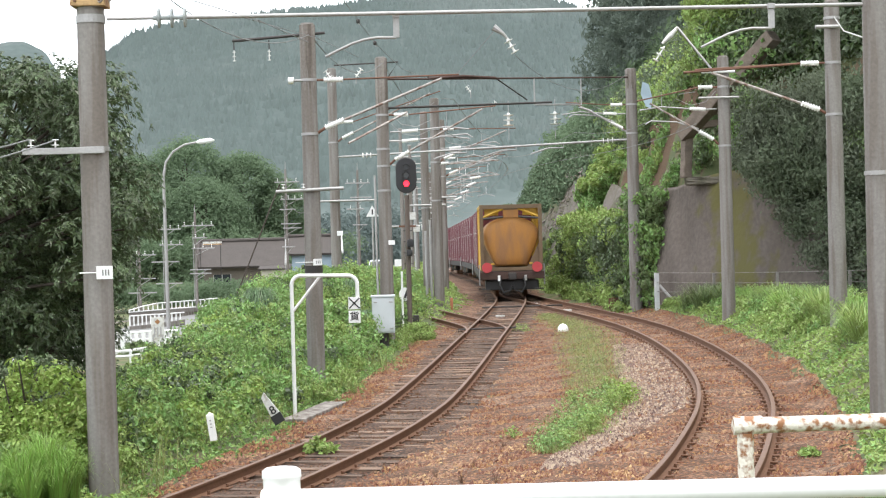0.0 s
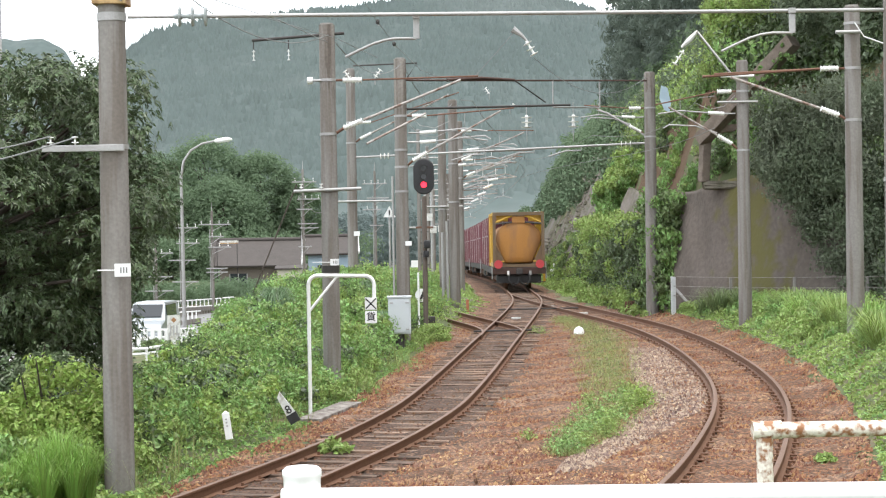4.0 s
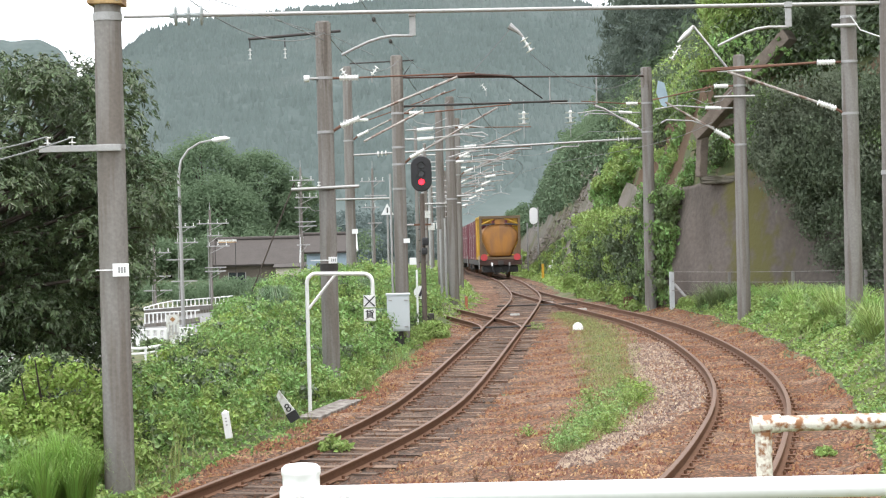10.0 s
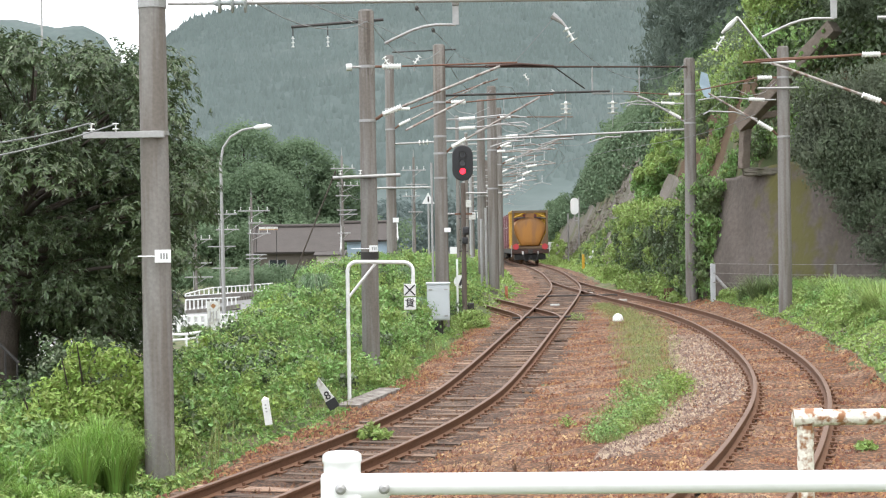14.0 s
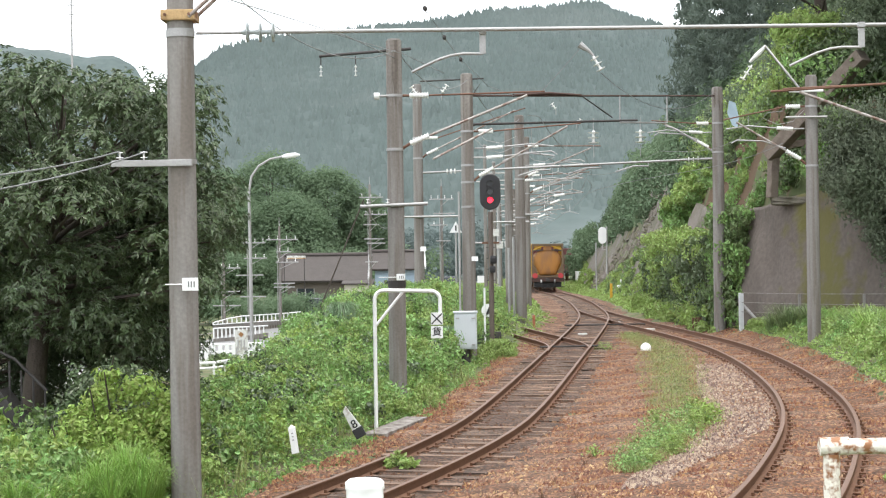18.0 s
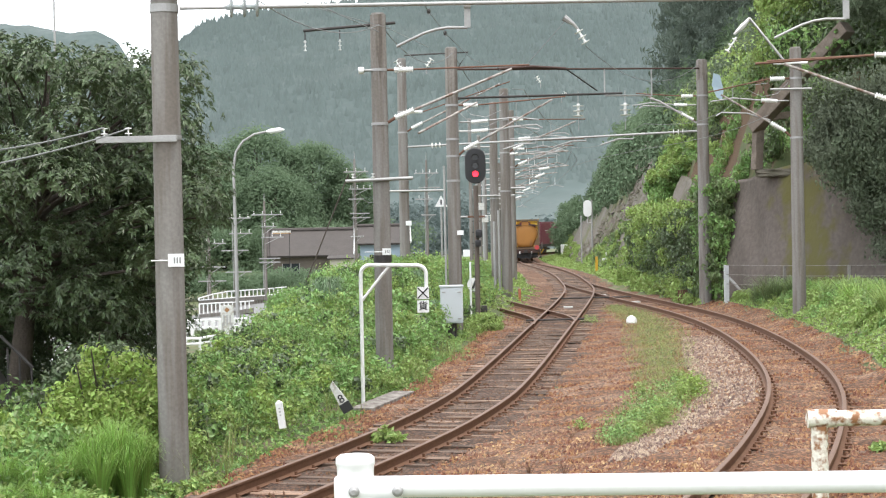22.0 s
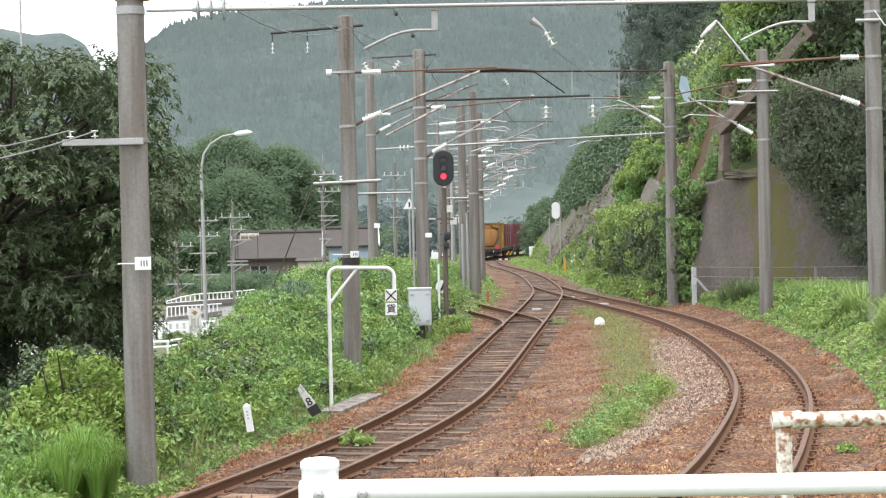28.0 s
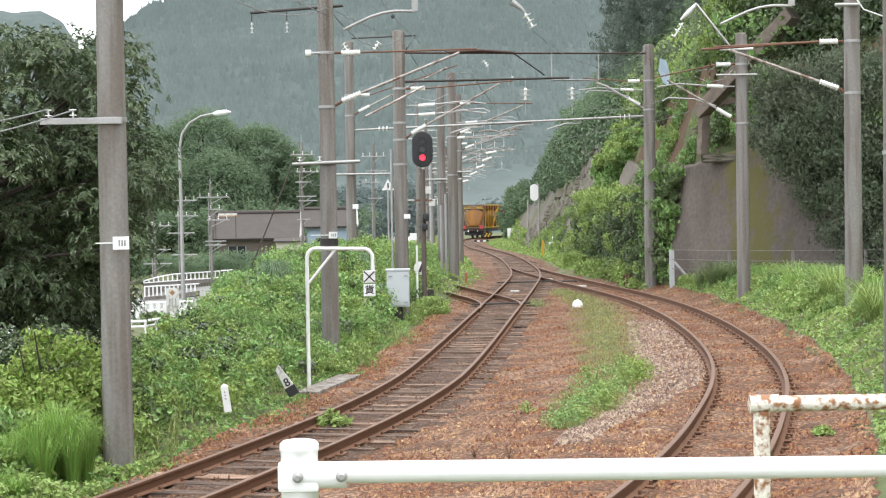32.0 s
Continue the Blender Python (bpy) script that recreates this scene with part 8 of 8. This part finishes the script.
def tank(at):
    """A bulk tank in a steel frame, seen end on: a hipped cone inside corner posts."""
    t = thing("tank_container", (0, 0, 0), "rusty orange bulk tank in a yellow container frame", "container")
    w, L, h = 2.44, 6.06, 2.6
    for x in (-w / 2 + 0.07, w / 2 - 0.07):
        for y in (0.07, L - 0.07):
            part("corner_post", box((0.14, 0.14, h), (x, y, h / 2), 0.01), TANK_FRAME if y < 1 else YELLOW, t)
        for z in (0.08, h - 0.06):
            part("side_beam", box((0.12, L - 0.2, 0.13), (x, L / 2, z), 0.01), YELLOW, t)
        for k in range(5):
            part("side_rib", box((0.06, 0.1, h - 0.2), (x, 0.9 + k * 1.06, h / 2)), YELLOW, t)
        for k in (0, 1):
            part("side_brace", tube([(x, 0.15 if k else L - 0.15, h - 0.2), (x, 2.2 if k else L - 2.2, 0.15)], 0.05, 6), YELLOW, t)
    for y in (0.07, L - 0.07):
        part("end_beam", box((w - 0.2, 0.12, 0.16), (0, y, h - 0.08), 0.01), TANK_FRAME, t)
        part("end_beam", box((w - 0.2, 0.12, 0.14), (0, y, 0.07), 0.01), TANK_FRAME, t)
    # octagonal tank end swelling towards the frame, narrowing to the bottom hopper
    half = [(1.1 * math.sin(a), 1.4 + 0.75 * math.cos(a)) for a in np.linspace(0, 1.75, 13)] + [(0.98, 0.98), (0.86, 0.7), (0.72, 0.4), (0.62, 0.18)]
    prof = half + [(-x, z) for x, z in half[:0:-1]]
    bm = bmesh.new()
    rings = [[bm.verts.new((x * q, y, 1.25 + (z - 1.25) * q)) for x, z in prof] for y, q in ((0.1, 0.35), (0.11, 0.7), (0.15, 0.92), (0.22, 0.98), (0.4, 1.0), (L - 0.4, 1.0), (L - 0.12, 0.85))]
    for a, b in zip(rings, rings[1:]):
        for k in range(len(prof)):
            bm.faces.new((a[k], b[k], b[(k + 1) % len(prof)], a[(k + 1) % len(prof)]))
    bm.faces.new(rings[0])
    bm.faces.new(rings[-1][::-1])
    bmesh.ops.recalc_face_normals(bm, faces=bm.faces)
    part("tank", bm, ORANGE, t, smooth=True)
    part("hatch_plate", box((0.6, 0.05, 0.3), (0, 0.1, 2.25), 0.01), ORANGE, t)
    for s in (-1, 1):
        part("top_brace", tube([(s * 1.1, 0.1, 2.1), (s * 0.3, 0.1, 2.45)], 0.06, 6), YELLOW, t)
        part("top_beam", tube([(s * 0.3, 0.06, 2.12), (s * 1.12, 0.06, 2.05)], 0.05, 6), DARK, t)
        part("top_plate", box((0.55, 0.04, 0.3), (s * 0.75, 0.3, 2.32), 0.01), YELLOW, t)
        part("latch", box((0.14, 0.06, 0.06), (s * 0.75, 0.08, 0.28), 0.01), YELLOW, t)
    for s in (-1, 1):
        raw("gusset", [(s * 1.12, 0.16, 1.15), (s * 1.12, 0.16, 0.12), (s * 0.62, 0.16, 0.12), (s * 1.12, 0.22, 1.15), (s * 1.12, 0.22, 0.12), (s * 0.62, 0.22, 0.12)], [(0, 1, 2), (5, 4, 3), (0, 2, 5, 3), (0, 3, 4, 1), (1, 4, 5, 2)], TANK_FRAME, t, "dull brown corner plate")
    part("roof_rail", box((w - 0.3, L - 0.4, 0.05), (0, L / 2, h - 0.03)), YELLOW, t)
    return t


def crate(length=3.72):
    t = thing("freight_container", (0, 0, 0), "maroon ribbed freight container with white marks", "container", "maroon containers")
    w, h = 2.45, 2.5
    part("body", box((w - 0.06, length - 0.04, h), (0, length / 2, h / 2 + 0.02), 0.02), MAROON, t)
    for s in (-1, 1):
        k = 0
        y = 0.3
        while y < length - 0.2:
            part("rib", box((0.05, 0.12, h - 0.35), (s * (w / 2 - 0.02), y, h / 2), 0.01), MAROON, t)
            y += 0.42
        for y in (0.06, length - 0.06):
            part("corner_post", box((0.06, 0.1, h), (s * (w / 2 - 0.02), y, h / 2 + 0.02), 0.008), MAROON, t)
        part("mark_bar", box((0.02, 1.0, 0.05), (s * (w / 2 + 0.012), length / 2, h * 0.62)), OLD_WHITE, t)
        part("door_edge", box((0.03, 0.035, h - 0.1), (s * (w / 2 + 0.01), length - 0.03, h / 2)), OLD_WHITE, t)
    part("end_door", box((w - 0.3, 0.04, h - 0.3), (0, -0.0, h / 2), 0.01), MAROON, t)
    for dx in (-0.5, 0.5):
        part("lock_bar", tube([(dx, -0.04, 0.2), (dx, -0.04, h - 0.2)], 0.025, 6), GALV, t)
    return t


# ---- cars on the road ----
LENS_RED = mat("red_lamp_lens", (0.2, 0.015, 0.012), 0.2, var=0.05, bump=0)


def car(label, paint, kind="van", plate_mat=None):
    """A boxy car; x right, y forward."""
    t = thing("car", (0, 0, 0), label, "car", "cars on the road")
    w, L, h = {"van": (1.48, 3.3, 1.58), "minivan": (1.7, 4.4, 1.88), "car": (1.6, 3.9, 1.5), "offroader": (1.48, 3.4, 1.68)}[kind]
    pr = [(0, 0.35), (0.02, 0.95), (0.12, 1.1), (0.28, h - 0.08), (0.5, h), (L - 1.5, h), (L - 0.85, 1.1), (L - 0.15, 0.92), (L, 0.75), (L, 0.32)]
    bm = bmesh.new()
    lo = [bm.verts.new((-w / 2 + (0.12 if z > 1.12 else 0), y, z)) for y, z in pr]
    hi = [bm.verts.new((w / 2 - (0.12 if z > 1.12 else 0), y, z)) for y, z in pr]
    bm.faces.new(lo)
    bm.faces.new(hi[::-1])
    for k in range(len(pr)):
        j = (k + 1) % len(pr)
        bm.faces.new((lo[k], hi[k], hi[j], lo[j]))
    bmesh.ops.recalc_face_normals(bm, faces=bm.faces)
    bmesh.ops.bevel(bm, geom=list(bm.edges), offset=0.04, segments=2, affect="EDGES")
    part("body", bm, paint, t, smooth=False)
    part("windscreen", box((w - 0.34, 0.03, 0.7), (0, L - 1.14, (h + 1.1) / 2 + 0.03), 0.01, Matrix.Rotation(math.atan2(0.65, h - 1.1), 4, "X")), GLASS_DARK, t)
    part("rear_window", box((w - 0.34, 0.03, (h - 1.15) * 0.9), (0, 0.18, (h + 1.03) / 2), 0.01, Matrix.Rotation(-math.atan2(0.16, h - 1.18), 4, "X")), GLASS_DARK, t)
    for s in (-1, 1):
        part("side_window", box((0.03, L - 2.3, h - 1.35), (s * (w / 2 - 0.04), L / 2 - 0.25, (h + 1.12) / 2), 0.01, Matrix.Rotation(s * radians(-6), 4, "Y")), GLASS_DARK, t)
        part("headlight", box((0.3, 0.06, 0.16), (s * 0.6, L - 0.02, 0.72), 0.02), PORCELAIN, t)
        part("tail_light", box((0.12, 0.06, 0.28), (s * (w / 2 - 0.13), 0.02, 0.95), 0.02), LENS_RED, t)
        for y in (0.75, L - 0.75):
            wh = part("wheel", tube([(s * (w / 2 - 0.2), y, 0.3), (s * (w / 2 + 0.01), y, 0.3)], 0.3, 20), BLACK, t)
            part("rim", tube([(s * (w / 2 + 0.01), y, 0.3), (s * (w / 2 + 0.02), y, 0.3)], 0.18, 16), GALV, wh)
    part("bumper", box((w - 0.05, 0.14, 0.25), (0, L, 0.42), 0.04), paint, t)
    part("bumper", box((w - 0.05, 0.14, 0.25), (0, 0, 0.42), 0.04), BLACK, t)
    part("plate", box((0.36, 0.02, 0.18), (0, -0.08, 0.5), 0.005), plate_mat or WHITE, t)
    return t


CAR_WHITE = mat("white_car_paint", (0.75, 0.76, 0.77), 0.25, var=0.04, bump=0)
CAR_SILVER = mat("silver_car_paint", (0.36, 0.39, 0.41), 0.3, 0.3, var=0.04, bump=0)
CAR_OLIVE = mat("grey_green_car_paint", (0.035, 0.04, 0.035), 0.25, var=0.05, bump=0)
CAR_DARK = mat("dark_car_paint", (0.018, 0.018, 0.021), 0.25, var=0.05, bump=0)


def arc_table():
    y = np.arange(12, 299, 0.25)
    x = main_x(y)
    return y, np.concatenate([[0], np.cumsum(np.hypot(np.diff(x), np.diff(y)))])


ARC_Y, ARC_S = arc_table()


def on_track(s, length):
    """The pose of a wagon whose rear stands at arc length s: chord between its bogies."""
    y0, y1 = np.interp([s + 3.0, s + length - 3.0], ARC_S, ARC_Y)
    a, b = Vector((float(main_x(y0)), y0, float(main_z(y0)))), Vector((float(main_x(y1)), y1, float(main_z(y1))))
    d = (b - a).normalized()
    p = a - d * 3.0
    return Matrix.Translation(p) @ d.to_track_quat("Y", "Z").to_matrix().to_4x4()


tail_y = spline([(0, 65.9), (6, 86.4), (9, 96.8), (13, 111), (19, 134.4), (23, 151.5), (28, 170), (32, 186)])
train = []
for k in range(4):
    train.append((wagon(k == 0), k * (WAGON + 0.2), Matrix.Identity(4)))
train.append((tank(0), 0.0, pose(0, 0.5, 1.06)))
first = crate()
for k in range(4):
    for j in range(5):
        if k == 0 and j < 2:
            continue
        c = first if (k, j) == (0, 2) else copy_thing(first, Matrix.Identity(4))
        train.append((c, k * (WAGON + 0.2), pose(0, 0.55 + 3.88 * j, 1.02) if k else pose(0, 6.75 + 3.88 * (j - 2), 1.02)))

van_white = car("silver minivan driving along the road", CAR_SILVER, "minivan")
van_dark = car("black minivan with a yellow plate driving away", CAR_DARK, "van", YELLOW)
offroader = car("dark grey-green boxy four-wheel drive driving away", CAR_OLIVE, "offroader")
car_far = car("white car on the far road", CAR_WHITE, "car")


def on_road(y, side, away):
    g = float(road_x(y + 1) - road_x(y - 1)) / 2
    a = -math.degrees(math.atan(g))
    return pose(float(road_x(y)) + side, y, road_z(y) + 0.07, 0, 0, a if away else a + 180)


def motions():
    times = [0.5 * k for k in range(65)]
    for ob, s0, local in train:
        rows = []
        for t in times:
            s = float(np.interp(tail_y(t), ARC_Y, ARC_S)) + s0
            rows.append((t, on_track(s, WAGON) @ local))
        walk(ob, rows)
    walk(van_white, [(t, on_road(y, 1.4, False)) for t, y in ((0, 152), (1, 132), (2, 115.8), (2.5, 108), (3, 99.5), (3.5, 90), (5, 64), (7, 42), (9, 30), (32, 26))])
    walk(van_dark, [(t, on_road(y, -1.35, True)) for t, y in ((0, 34), (8, 40), (10, 68), (11, 88), (11.5, 96.5), (12, 104), (12.5, 110.3), (13, 116), (14, 123), (16, 140), (20, 200), (22, 226), (32, 232))])
    walk(offroader, [(t, on_road(y, -1.35, True)) for t, y in ((0, 23), (9.5, 27), (11, 42), (12, 55), (13, 69), (14.2, 84.5), (14.5, 88), (15.5, 100), (16.5, 112.3), (17, 116), (17.5, 118.8), (18, 120.4), (20, 134), (24, 178), (27, 212), (32, 222))])
    walk(car_far, [(t, on_road(y, 1.4, False)) for t, y in ((0, 230), (24, 228), (27, 200), (29, 182), (30, 174), (32, 158))])


motions()
